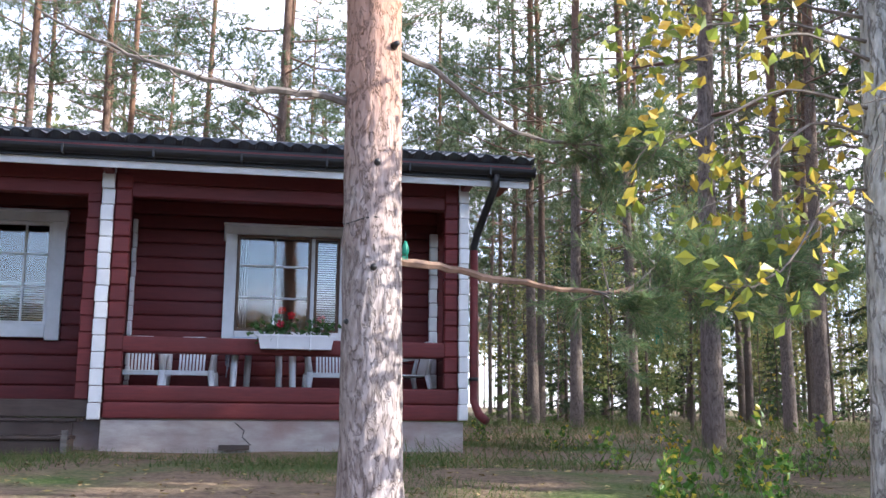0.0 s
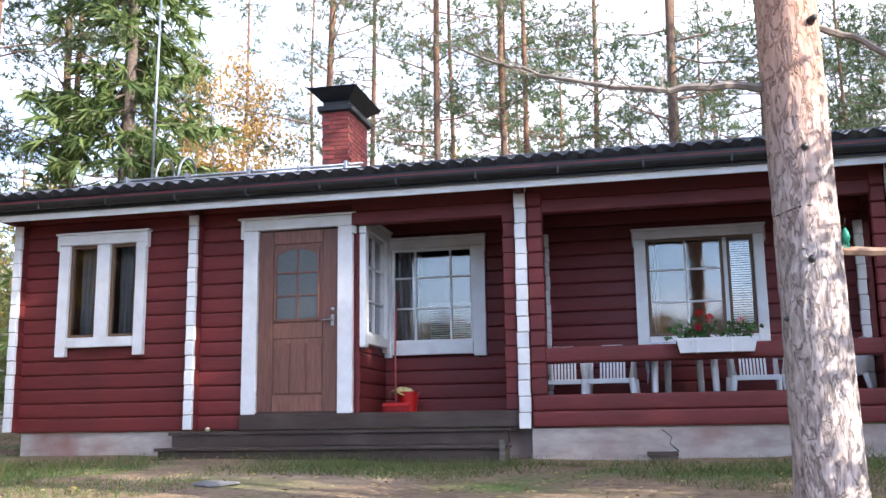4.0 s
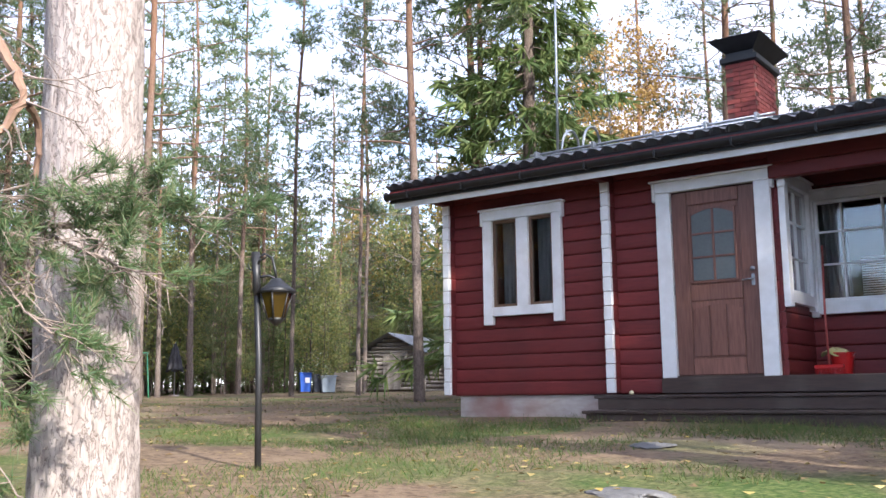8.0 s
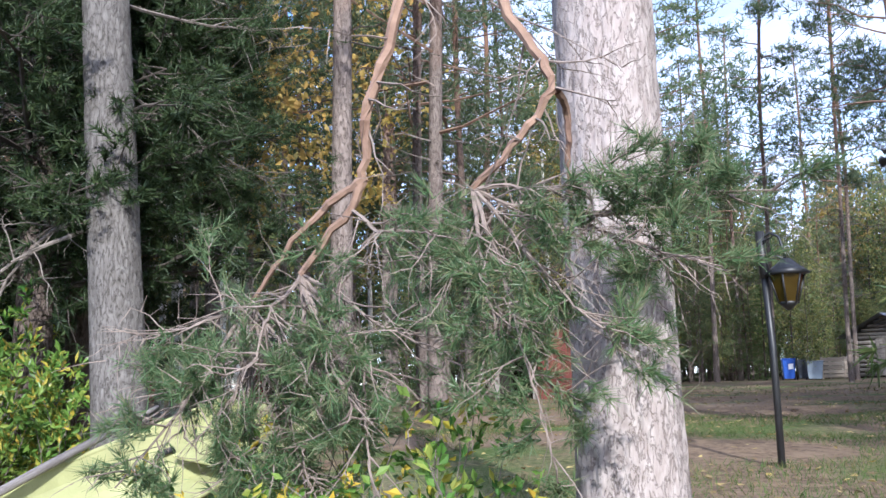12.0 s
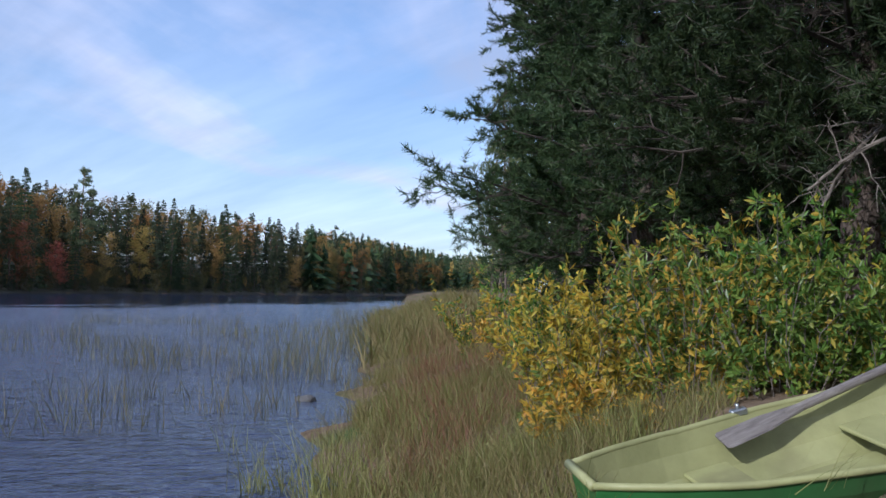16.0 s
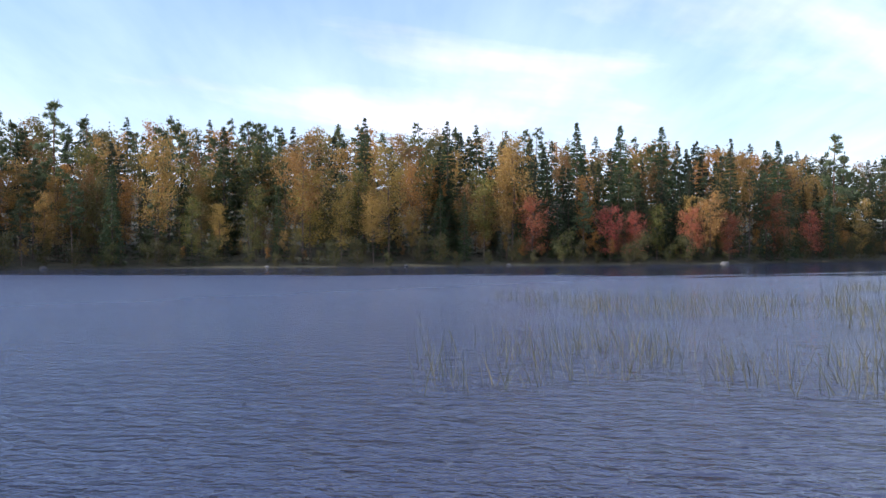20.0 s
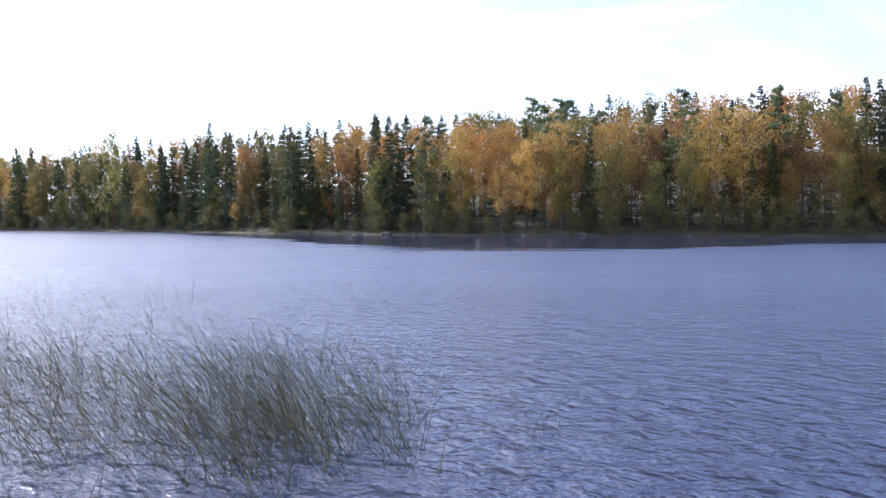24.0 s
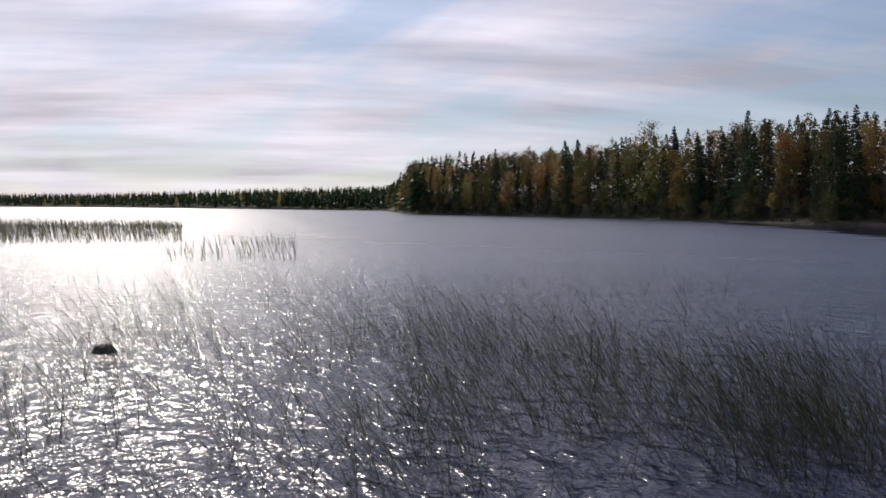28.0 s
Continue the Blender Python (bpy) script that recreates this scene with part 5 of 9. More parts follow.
def limb(s, p0, d, L, r, up, n=5, mat=0, sides=4, wob=0.06):
    """A bent limb added to a soup; returns its points."""
    t = np.linspace(0, 1, n)[:, None]
    P = p0 + d * L * t + np.array([0, 0, 1.0]) * up * L * t ** 2 + wob * L * NR.normal(size=(n, 3)) * t * (1 - 0.4 * t)
    s.add(*tube(P, r * (1 - 0.8 * t[:, 0]), sides), mat)
    return P


def pine_meshes(k, h, base, r0, dens=1.0, spread_r=2.2, mats=None, tuft=(0.30, 0.035, 9), dead=14, clump=8):
    """Trunk and crown of a Scots pine: a bare stem with dead stubs below, tufted limbs above."""
    pts = trunk_pts(h, NR.normal(size=2) * 0.012, 0.12, 16, 40 + k)
    tr = trunk_mesh("trunk", pts, r0, 0.03, M_PINE)
    s = Soup()
    tuftC, tuftD = [], []
    nb = int(36 * dens)
    for i in range(nb):
        u = base + (1 - base) * (i + NR.uniform()) / nb
        p0 = np.array([np.interp(u, np.linspace(0, 1, 16), pts[:, c]) for c in range(3)])
        a = NR.uniform(0, 2 * math.pi)
        q = (u - base) / (1 - base)
        L = spread_r * (0.35 + 1.1 * math.sin(math.pi * min(1, 0.25 + 0.75 * (1 - q)) * 0.62)) * NR.uniform(0.6, 1.15) * (1 - 0.55 * q)
        d = np.array([math.cos(a), math.sin(a), NR.uniform(-0.1, 0.4)])
        P = limb(s, p0, d, L, 0.022 * (1 - 0.6 * q) + 0.007, 0.12, 5, 0)
        # clumps of shoots on side twigs and at the tip
        ncl = max(3, int(5.5 * L / spread_r))
        for w in NR.uniform(0.35, 1.0, ncl):
            c0 = np.array([np.interp(w, np.linspace(0, 1, 5), P[:, j]) for j in range(3)])
            side = unit(np.array([-d[1], d[0], 0.15]) * NR.choice([-1, 1]) + 0.6 * d + 0.3 * NR.normal(size=3))
            c1 = c0 + side * L * NR.uniform(0.1, 0.34)
            s.add(*tube(np.stack([c0, c1]), np.array([0.008, 0.004]), 3), 1)
            m = clump
            c = c1 + NR.normal(size=(m, 3)) * np.array([0.20, 0.20, 0.10]) * (0.6 + 0.4 * L / spread_r)
            tuftC.append(c)
            tuftD.append(unit(np.tile(side, (m, 1)) * 0.5 + [0, 0, 0.55] + 0.5 * NR.normal(size=c.shape)))
    # the leader
    c = pts[-1] + NR.normal(size=(3 * clump, 3)) * [0.16, 0.16, 0.35] - [0, 0, 0.35]
    tuftC.append(c)
    tuftD.append(unit([0, 0, 0.8] + 0.6 * NR.normal(size=c.shape)))
    for i in range(dead):
        u = NR.uniform(min(0.18, base * 0.5), base)
        p0 = np.array([np.interp(u, np.linspace(0, 1, 16), pts[:, c]) for c in range(3)])
        a = NR.uniform(0, 2 * math.pi)
        P = limb(s, p0, np.array([math.cos(a), math.sin(a), NR.uniform(-0.2, 0.2)]), NR.uniform(0.4, 1.7), 0.014, -0.08, 5, 1, 3, 0.1)
        for j in (2, 3, 4):
            limb(s, P[j], unit(NR.normal(size=3) + (P[-1] - P[0])), NR.uniform(0.2, 0.5), 0.006, 0, 3, 1, 3)
    C, D = np.concatenate(tuftC), np.concatenate(tuftD)
    s.add(*spikes(C, D, tuft[2], tuft[0], tuft[1], 0.75), 2)
    return tr, s.mesh("crown", [M_LIMB, M_TWIG, (mats or M_NEEDLE)])


def spruce_meshes(k, h, r0, width, mat, n_tiers=34, low=0.06, droop=0.35, sprays=5, fat=1.0, wood=True):
    pts = trunk_pts(h, NR.normal(size=2) * 0.006, 0.05, 10, 80 + k)
    tr = trunk_mesh("trunk", pts, r0, 0.02, M_SPRUCEB, 8)
    s = Soup()
    CC, DD, TT = [], [], []
    for i in range(n_tiers):
        u = low + (1 - low) * (1 - (1 - (i + NR.uniform(0, 0.8)) / n_tiers) ** 1.25)
        q = (u - low) / (1 - low)
        for j in range(6 if q < 0.8 else 4):
            a = NR.uniform(0, 2 * math.pi)
            L = width * (1 - q) ** 0.8 * NR.uniform(0.6, 1.15) + 0.08
            d = np.array([math.cos(a), math.sin(a), 0.25 * q - 0.18])
            p0 = np.array([np.interp(u, np.linspace(0, 1, 10), pts[:, c]) for c in range(3)])
            t = np.linspace(0, 1, 4)[:, None]
            P = p0 + d * L * t + np.array([0, 0, 1.0]) * (-droop * L * t * (1 - 0.55 * t))
            if wood:
                s.add(*tube(P, 0.02 * (1 - 0.8 * t[:, 0]) * (1 - 0.5 * q) + 0.003, 3), 0)
            m = max(3, int(6 + 6 * L / width))
            w = NR.uniform(0.2, 1.0, m)
            c = np.stack([np.interp(w, np.linspace(0, 1, 4), P[:, z]) for z in range(3)], 1)
            side = np.array([-math.sin(a), math.cos(a), 0])
            c = c + side * (NR.uniform(-0.22, 0.22, (m, 1)) * L * (1 - w[:, None] * 0.5))
            CC.append(c)
            DD.append(unit(d * 0.8 + side * NR.uniform(-0.8, 0.8, (m, 1)) + np.array([0, 0, -0.55 + 0.7 * max(0, q - 0.75)])))
            TT.append(np.full(m, 0.42 + 0.58 * (1 - q) ** 0.7))
    C, D = np.concatenate(CC), np.concatenate(DD)
    s.add(*spikes(C, D, sprays, (0.10 * width + 0.12) * fat * np.concatenate(TT), 0.032 * width ** 0.5 * fat ** 1.6, 0.5), 1)
    return tr, s.mesh("crown", [M_SPRUCEB, mat])


def birch_meshes(k, h, base, r0, spread_r, mat, nleaf=5, lsize=0.13, barkm=None, nb=40):
    pts = trunk_pts(h, NR.normal(size=2) * 0.02, 0.15, 12, 120 + k)
    tr = trunk_mesh("trunk", pts, r0, 0.012, barkm or M_BIRCHB, 8)
    s = Soup()
    CC, DD = [], []
    for i in range(nb):
        u = base + (1 - base) * (i + NR.uniform()) / nb
        q = (u - base) / (1 - base)
        p0 = np.array([np.interp(u, np.linspace(0, 1, 12), pts[:, c]) for c in range(3)])
        a = NR.uniform(0, 2 * math.pi)
        L = spread_r * (0.5 + 0.8 * math.sin(math.pi * (0.15 + 0.75 * q))) * NR.uniform(0.6, 1.1)
        d = unit(np.array([math.cos(a), math.sin(a), NR.uniform(0.4, 1.0)]))
        P = limb(s, p0, d, L, 0.022 * (1 - 0.6 * q) + 0.004, -0.15, 5, 0, 3)
        m = max(5, int(26 * L / spread_r))
        w = NR.uniform(0.25, 1.0, m)
        c = np.stack([np.interp(w, np.linspace(0, 1, 5), P[:, z]) for z in range(3)], 1)
        c += NR.normal(size=c.shape) * 0.20 * L * w[:, None]
        CC.append(c)
        DD.append(unit(NR.normal(size=c.shape) + [0, 0, -0.4]))
    C, D = np.concatenate(CC), np.concatenate(DD)
    s.add(*leaves(C, D, nleaf, lsize, lsize * 0.75, 0.9, min(lsize * 1.1, 0.26)), 1)
    return tr, s.mesh("crown", [M_TWIG, mat])


TREES = {}


def variant(kind, label, category, tr, cr):
    TREES.setdefault(kind, []).append((tr, cr, label, category))


for k in range(5):
    variant("pine", "tall Scots pine with a bare grey and orange stem", "pine tree", *pine_meshes(k, NR.uniform(17, 21), (0.22, 0.36, 0.28, 0.40, 0.32)[k], NR.uniform(0.095, 0.12), 1.05, 2.4, tuft=(0.22, 0.026, 6), clump=9))
for k in range(2):
    variant("thinpine", "slender pine with dead twigs along the stem", "pine tree", *pine_meshes(10 + k, 15, 0.40, 0.07, 0.9, 1.5, tuft=(0.24, 0.028, 6), dead=34))
for k in range(3):
    variant("spruce", "dark green spruce with drooping branches", "spruce tree", *spruce_meshes(k, NR.uniform(16, 19), 0.15, NR.uniform(2.2, 2.9), M_SPRUCE, sprays=8))
for k in range(2):
    variant("youngspruce", "young spruce among the pine stems", "spruce tree", *spruce_meshes(10 + k, 6.0, 0.06, 1.4, M_SPRUCE, 22, 0.03))
variant("sunspruce", "large pale green spruce with hanging boughs", "spruce tree", *spruce_meshes(20, 18, 0.2, 3.3, M_SPRUCE_SUN, 50, 0.1, 0.5, 9, 1.25))
for k in range(2):
    variant("lushpine", "full-crowned pine with dense green boughs", "pine tree", *pine_meshes(80 + k, 19, (0.2, 0.3)[k], 0.14, 2.0, 2.7, tuft=(0.26, 0.032, 6), clump=11))
for k in range(2):
    variant("birchy", "birch in yellow autumn leaf", "birch tree", *birch_meshes(k, 12.5, 0.25, 0.09, 2.1, M_LEAF_Y))
variant("aspen", "aspen in orange autumn leaf", "aspen tree", *birch_meshes(5, 13, 0.28, 0.10, 2.3, M_LEAF_O))
variant("aspen", "aspen in orange autumn leaf", "aspen tree", *birch_meshes(6, 11, 0.2, 0.09, 2.0, M_LEAF_O))
for k in range(2):
    variant("birchg", "birch with green and yellowing leaves", "birch tree", *birch_meshes(8 + k, 12, 0.25, 0.08, 2.0, M_LEAF_G))
# lighter builds for the far bank
for k in range(3):
    variant("f_spruce", "dark green spruce on the far bank", "spruce tree", *spruce_meshes(30 + k, 17, 0.16, (2.7, 3.2, 2.4)[k], M_SPRUCE, 62, 0.05, 0.3, 3, 1.35, False))
for k in range(2):
    variant("f_pine", "round-topped pine on the far bank", "pine tree", *pine_meshes(30 + k, 17, (0.42, 0.3)[k], 0.14, 0.95, 1.9, tuft=(0.45, 0.11, 4), dead=0, clump=8))
for k in range(2):
    variant("f_birchy", "birch in yellow leaf on the far bank", "birch tree", *birch_meshes(30 + k, 12.5, (0.16, 0.26)[k], 0.09, 2.3, M_LEAF_Y, 4, 0.22, M_SPRUCEB, 36))
    variant("f_aspen", "aspen in orange leaf on the far bank", "aspen tree", *birch_meshes(34 + k, 12.5, (0.18, 0.30)[k], 0.09, 2.5, M_LEAF_O, 4, 0.22, M_SPRUCEB, 34))
    variant("f_birchg", "birch with green and yellow leaves on the far bank", "birch tree", *birch_meshes(38 + k, 12, (0.12, 0.24)[k], 0.08, 2.3, M_LEAF_G, 4, 0.22, M_SPRUCEB, 34))
for k in range(3):
    variant("g_spruce", "dark spruce", "spruce tree", *spruce_meshes(50 + k, 17, 0.16, (2.7, 3.2, 2.4)[k], M_SPRUCE, 30, 0.1, 0.3, 3, 1.9, False))
for k in range(2):
    variant("g_pine", "pine", "pine tree", *pine_meshes(50 + k, 17, (0.42, 0.3)[k], 0.13, 0.7, 2.0, tuft=(0.5, 0.14, 4), dead=0, clump=7))
    variant("g_birchy", "yellow birch", "birch tree", *birch_meshes(50 + k, 12.5, 0.34, 0.09, 2.3, M_LEAF_Y, 3, 0.28, M_SPRUCEB, 24))
    variant("g_aspen", "orange aspen", "aspen tree", *birch_meshes(54 + k, 12.5, 0.34, 0.09, 2.4, M_LEAF_O, 3, 0.28, M_SPRUCEB, 24))
    variant("g_birchg", "green birch", "birch tree", *birch_meshes(58 + k, 12, 0.34, 0.08, 2.3, M_LEAF_G, 3, 0.28, M_SPRUCEB, 24))
# the lightest builds: back rows and undergrowth across the river
for k in range(2):
    variant("h_spruce", "dark spruce", "spruce tree", *spruce_meshes(90 + k, 17, 0.16, (2.6, 3.1)[k], M_SPRUCE, 24, 0.3, 0.3, 2, 2.1, False))
    variant("h_pine", "pine", "pine tree", *pine_meshes(90 + k, 17, (0.5, 0.42)[k], 0.13, 0.6, 2.0, tuft=(0.55, 0.18, 3), dead=0, clump=5))
    variant("h_birchy", "yellow birch", "birch tree", *birch_meshes(90 + k, 12.5, 0.4, 0.09, 2.4, M_LEAF_Y, 2, 0.36, M_SPRUCEB, 18))
    variant("h_aspen", "orange aspen", "aspen tree", *birch_meshes(94 + k, 12.5, 0.4, 0.09, 2.4, M_LEAF_O, 2, 0.36, M_SPRUCEB, 18))
    variant("h_birchg", "green birch", "birch tree", *birch_meshes(98 + k, 12, 0.4, 0.08, 2.3, M_LEAF_G, 2, 0.36, M_SPRUCEB, 18))
    variant("h_under", "young spruce", "spruce tree", *spruce_meshes(95 + k, 6, 0.06, 1.6, M_SPRUCE, 9, 0.03, 0.3, 2, 1.5, False))
# lighter builds for the depth of the wood, most with sunlight painted into foliage
for k in range(3):
    variant("m_pine", "tall Scots pine deep in the wood", "pine tree", *pine_meshes(60 + k, 18, (0.18, 0.3, 0.38)[k], 0.11, 1.0, 2.3, tuft=(0.40, 0.06, 4), dead=8, clump=6))
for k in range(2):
    variant("m_spruce", "spruce deep in the wood, sunlight painted into its needles", "spruce tree", *spruce_meshes(60 + k, 17, 0.15, (2.3, 2.8)[k], M_SPRUCE_SUN, 26, 0.04, 0.35, 3, 1.5, False))
    variant("m_birchg", "green birch deep in the wood, sunlight painted into its leaves", "birch tree", *birch_meshes(60 + k, 12, 0.12, 0.07, 2.1, M_LEAF_SUNLIT, 2, 0.22, M_SPRUCEB, 32))
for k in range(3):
    variant("m_palepine", "young pine deep in the wood, sunlight painted into its needles", "pine tree", *pine_meshes(70 + k, 14, (0.05, 0.1, 0.15)[k], 0.08, 1.25, 1.9, M_NEEDLE_SUNLIT, (0.36, 0.055, 4), 3, 6))
variant("rowan", "small rowan in red autumn leaf", "rowan tree", *birch_meshes(12, 5, 0.15, 0.05, 1.4, M_LEAF_R, 5, 0.12, M_SPRUCEB, 26))
variant("bushtree", "low waterside bush in brown and green leaf", "bush", *birch_meshes(13, 3.4, 0.05, 0.03, 1.5, leafy("bank_bush_leaves", [(0.06, 0.07, 0.025), (0.10, 0.10, 0.035), (0.17, 0.14, 0.05)], 0.5, 0.35), 3, 0.16, M_SPRUCEB, 20))

_first = {}


def plant(kind, x, y, h=None, k=None, group="", sc=1.0, z=None):
    """A tree of that kind at x, y; h sets its height."""
    opts = TREES[kind]
    k = rng.randrange(len(opts)) if k is None else k
    tr, cr, label, cat = opts[k]
    zz = max(v.co.z for v in tr.vertices) if (kind, k) not in _first else _first[(kind, k)][1]
    s = (h / zz if h else 1.0) * sc
    m = Matrix.Translation((x, y, (gz(x, y) if z is None else z))) @ Matrix.Rotation(rng.uniform(0, 6.283), 4, "Z") @ Matrix.Diagonal((s, s, s, 1))
    t = thing("tree", label, cat, group or f"{cat}s of the wood")
    t.name = cat.replace(" ", "_")
    t.matrix_basis = m
    part("trunk", tr, None, t)
    part("crown", cr, None, t)
    _first[(kind, k)] = (t, zz)
    return t


def polar(az, r):
    return -math.sin(radians(az)) * r, math.cos(radians(az)) * r


def low_wood(x, y):
    """The greatest height of a tree: past the log shed the wood is young and low, with open sky above."""
    az, r = math.degrees(math.atan2(-x, y)), math.hypot(x, y)
    if not (37.5 < az < 55) or r < 40:
        return 99.0
    return 0.6 + r * (0.215 + 0.03 * math.sin(az * 3.1) + 0.02 * math.sin(az * 9.7 + r))


taken = []


def free(x, y, gap):
    if any((x - a) ** 2 + (y - b) ** 2 < gap * gap for a, b in taken):
        return False
    taken.append((x, y))
    return True


# stems that stand out: bearing, distance, height, kind, variant
KEY = [(345.1, 34, 19, "pine"), (343.6, 27, 19, "pine"), (341.5, 22, 20, "pine"), (338.3, 23, 19, "pine"), (333.8, 13.5, 20, "pine"),
       (332.1, 30, 18, "pine"), (329.9, 20, 19, "pine"), (328.2, 18.5, 20, "pine"), (346.6, 45, 18, "thinpine"), (344.4, 48, 17, "thinpine"),
       (13.1, 24, 19, "pine"), (8.7, 27, 20, "pine"), (359.3, 22, 20, "pine"), (349.3, 36, 17, "thinpine"), (20.0, 25, 20, "pine"), (17.0, 30, 19, "pine"),
       (12.3, 33, 19, "pine"), (7.8, 28, 19, "pine"), (40.9, 40, 17, "thinpine"), (37.9, 22, 18, "pine"), (34.2, 27, 19, "pine"), (3.5, 30, 20, "pine"),
       (53.6, 26, 19, "pine"), (45.1, 34, 16, "thinpine"), (41.3, 34, 15, "thinpine"), (52.4, 42, 17, "pine"), (50.6, 48, 18, "pine"), (46.7, 50, 18, "pine"),
       (42.5, 58, 19, "pine"), (49.3, 52, 17, "thinpine"), (64.3, 15, 19, "pine"), (70.0, 10.5, 19, "pine"), (64.9, 19, 18, "pine"), (74.3, 27, 17, "pine"),
       (76.6, 16, 18, "pine"), (62.0, 26, 18, "pine"), (85.6, 11, 15, "birchg"), (72.7, 22, 17, "thinpine"), (88.5, 21, 16, "spruce"), (82.5, 19, 15, "spruce"), (93.5, 24, 15, "spruce"),
       (31.3, 23.5, 18.5, "sunspruce"), (34.6, 27, 19, "lushpine"), (9, 38, 18, "lushpine"), (-16, 26, 18, "lushpine"), (26.5, 30, 11, "aspen"), (24.2, 34, 12, "aspen"), (67.5, 34, 14, "birchg"), (57, 44, 15, "birchg"), (78.5, 15, 12, "birchg"), (75.5, 13, 11, "birchy"), (81.5, 17, 12, "birchg"), (80.2, 26, 17, "pine"), (77.4, 24, 18, "pine"), (69.5, 21, 13, "birchy"), (66.3, 31, 19, "lushpine"), (68.6, 36, 19, "lushpine"), (71.6, 30, 18, "lushpine"), (63.2, 36, 19, "lushpine"), (76.0, 18, 10, "birchy"), (79.3, 21, 11, "birchy"), (60.6, 33, 18, "lushpine")]
for az, r, h, kind in KEY:
    x, y = polar(az, r)
    taken.append((x, y))
    plant(kind, x, y, h)


def clear_of(x, y):
    if -9.6 < x < 4.2 and 8.5 < y < 19.5:
        return False
    az = math.degrees(math.atan2(-x, y))
    r = math.hypot(x, y)
    if 33 < az < 58 and r < 43:
        return False
    if 58 <= az < 66 and r < 25:
        return False
    return True


# pines between yard and water, on the sunny side
for x, y, h, kind in ((7, 6.4, 17, "pine"), (9.5, 4.6, 18, "pine"), (6.2, 8.6, 16, "pine"), (12, 6.2, 18, "pine"), (14.5, 4.4, 18, "pine"), (16, 7, 19, "pine"), (18.5, 3.6, 15, "birchg"), (8.3, 2.6, 16, "pine"), (19, 6, 18, "pine"), (22, 4.5, 18, "spruce"), (25, 7, 18, "spruce"), (10, 7.2, 17, "pine"), (17, 5.2, 17, "pine"), (24, 3.6, 17, "pine"), (14, 7.8, 16, "birchg"), (28, 5.2, 17, "spruce"), (15, 5.8, 17, "spruce"), (22, 7, 17, "spruce"), (11, 5.2, 16, "spruce"), (8.5, 5.6, 15, "birchg"), (26, 4.4, 18, "spruce"), (13, 3.4, 16, "spruce"), (6.8, 4.4, 15, "spruce"), (7.7, 5.4, 16, "spruce")):
    taken.append((x, y))
    plant(kind, x, y, h)
# the wood behind the cabin and yard, in belts of bearing: from, to, least and greatest distance, count, share of kinds
WOOD = [(-46, -13, 17, 62, 66, (("pine", 0.58), ("thinpine", 0.2), ("spruce", 0.05), ("youngspruce", 0.17))),
        (-13, 28, 27, 62, 34, (("pine", 0.66), ("thinpine", 0.16), ("spruce", 0.08), ("birchy", 0.05), ("youngspruce", 0.05))),
        (30, 58, 43, 88, 64, (("pine", 0.55), ("thinpine", 0.13), ("spruce", 0.14), ("birchy", 0.1), ("birchg", 0.08))),
        (58, 98, 19, 70, 80, (("pine", 0.42), ("spruce", 0.33), ("birchg", 0.15), ("youngspruce", 0.1))),
        (-80, -46, 9, 40, 16, (("pine", 0.85), ("birchg", 0.15)))]
LATER = []
for a0, a1, r0, r1, cnt, kinds in WOOD:
    made = tries = 0
    while made < cnt and tries < 4000:
        tries += 1
        az, r = rng.uniform(a0, a1), math.sqrt(rng.uniform(r0 * r0, r1 * r1))
        x, y = polar(az, r)
        if y < shore_y(x) + 5 or not clear_of(x, y) or not free(x, y, 1.7):
            continue
        u, acc = rng.random(), 0
        for kind, sh in kinds:
            acc += sh
            if u <= acc:
                break
        kind = {"pine": "m_pine", "spruce": "m_spruce", "birchg": "m_birchg"}.get(kind, kind) if r > 40 else kind
        if r > 47:
            LATER.append((kind, x, y, rng.uniform(11, 19)))
            made += 1
            continue
        plant(kind, x, y, {"pine": rng.uniform(16, 21), "thinpine": rng.uniform(12, 17), "spruce": rng.uniform(11, 18), "youngspruce": rng.uniform(2.5, 6), "m_pine": rng.uniform(14, 20), "m_spruce": rng.uniform(9, 17)}.get(kind, rng.uniform(9, 14)))
        made += 1

# young growth between the stems, and the depth of the wood behind
for a0, a1, r0, r1, cnt in ((33, 60, 44, 66, 90), (-46, -14, 20, 60, 44), (60, 96, 24, 60, 70)):
    made = tries = 0
    while made < cnt and tries < 4000:
        tries += 1
        x, y = polar(rng.uniform(a0, a1), math.sqrt(rng.uniform(r0 * r0, r1 * r1)))
        if y < shore_y(x) + 5 or not clear_of(x, y) or not free(x, y, 1.1):
            continue
        kind = rng.choice(("m_pine", "m_spruce", "m_birchg", "m_birchg"))
        if math.hypot(x, y) > 40:
            LATER.append((kind, x, y, rng.uniform(2.5, 9.0)))
        else:
            plant(kind, x, y, rng.uniform(3.0, 8.0), group="young trees in the wood")
        made += 1
FAR = "trees on the far bank"
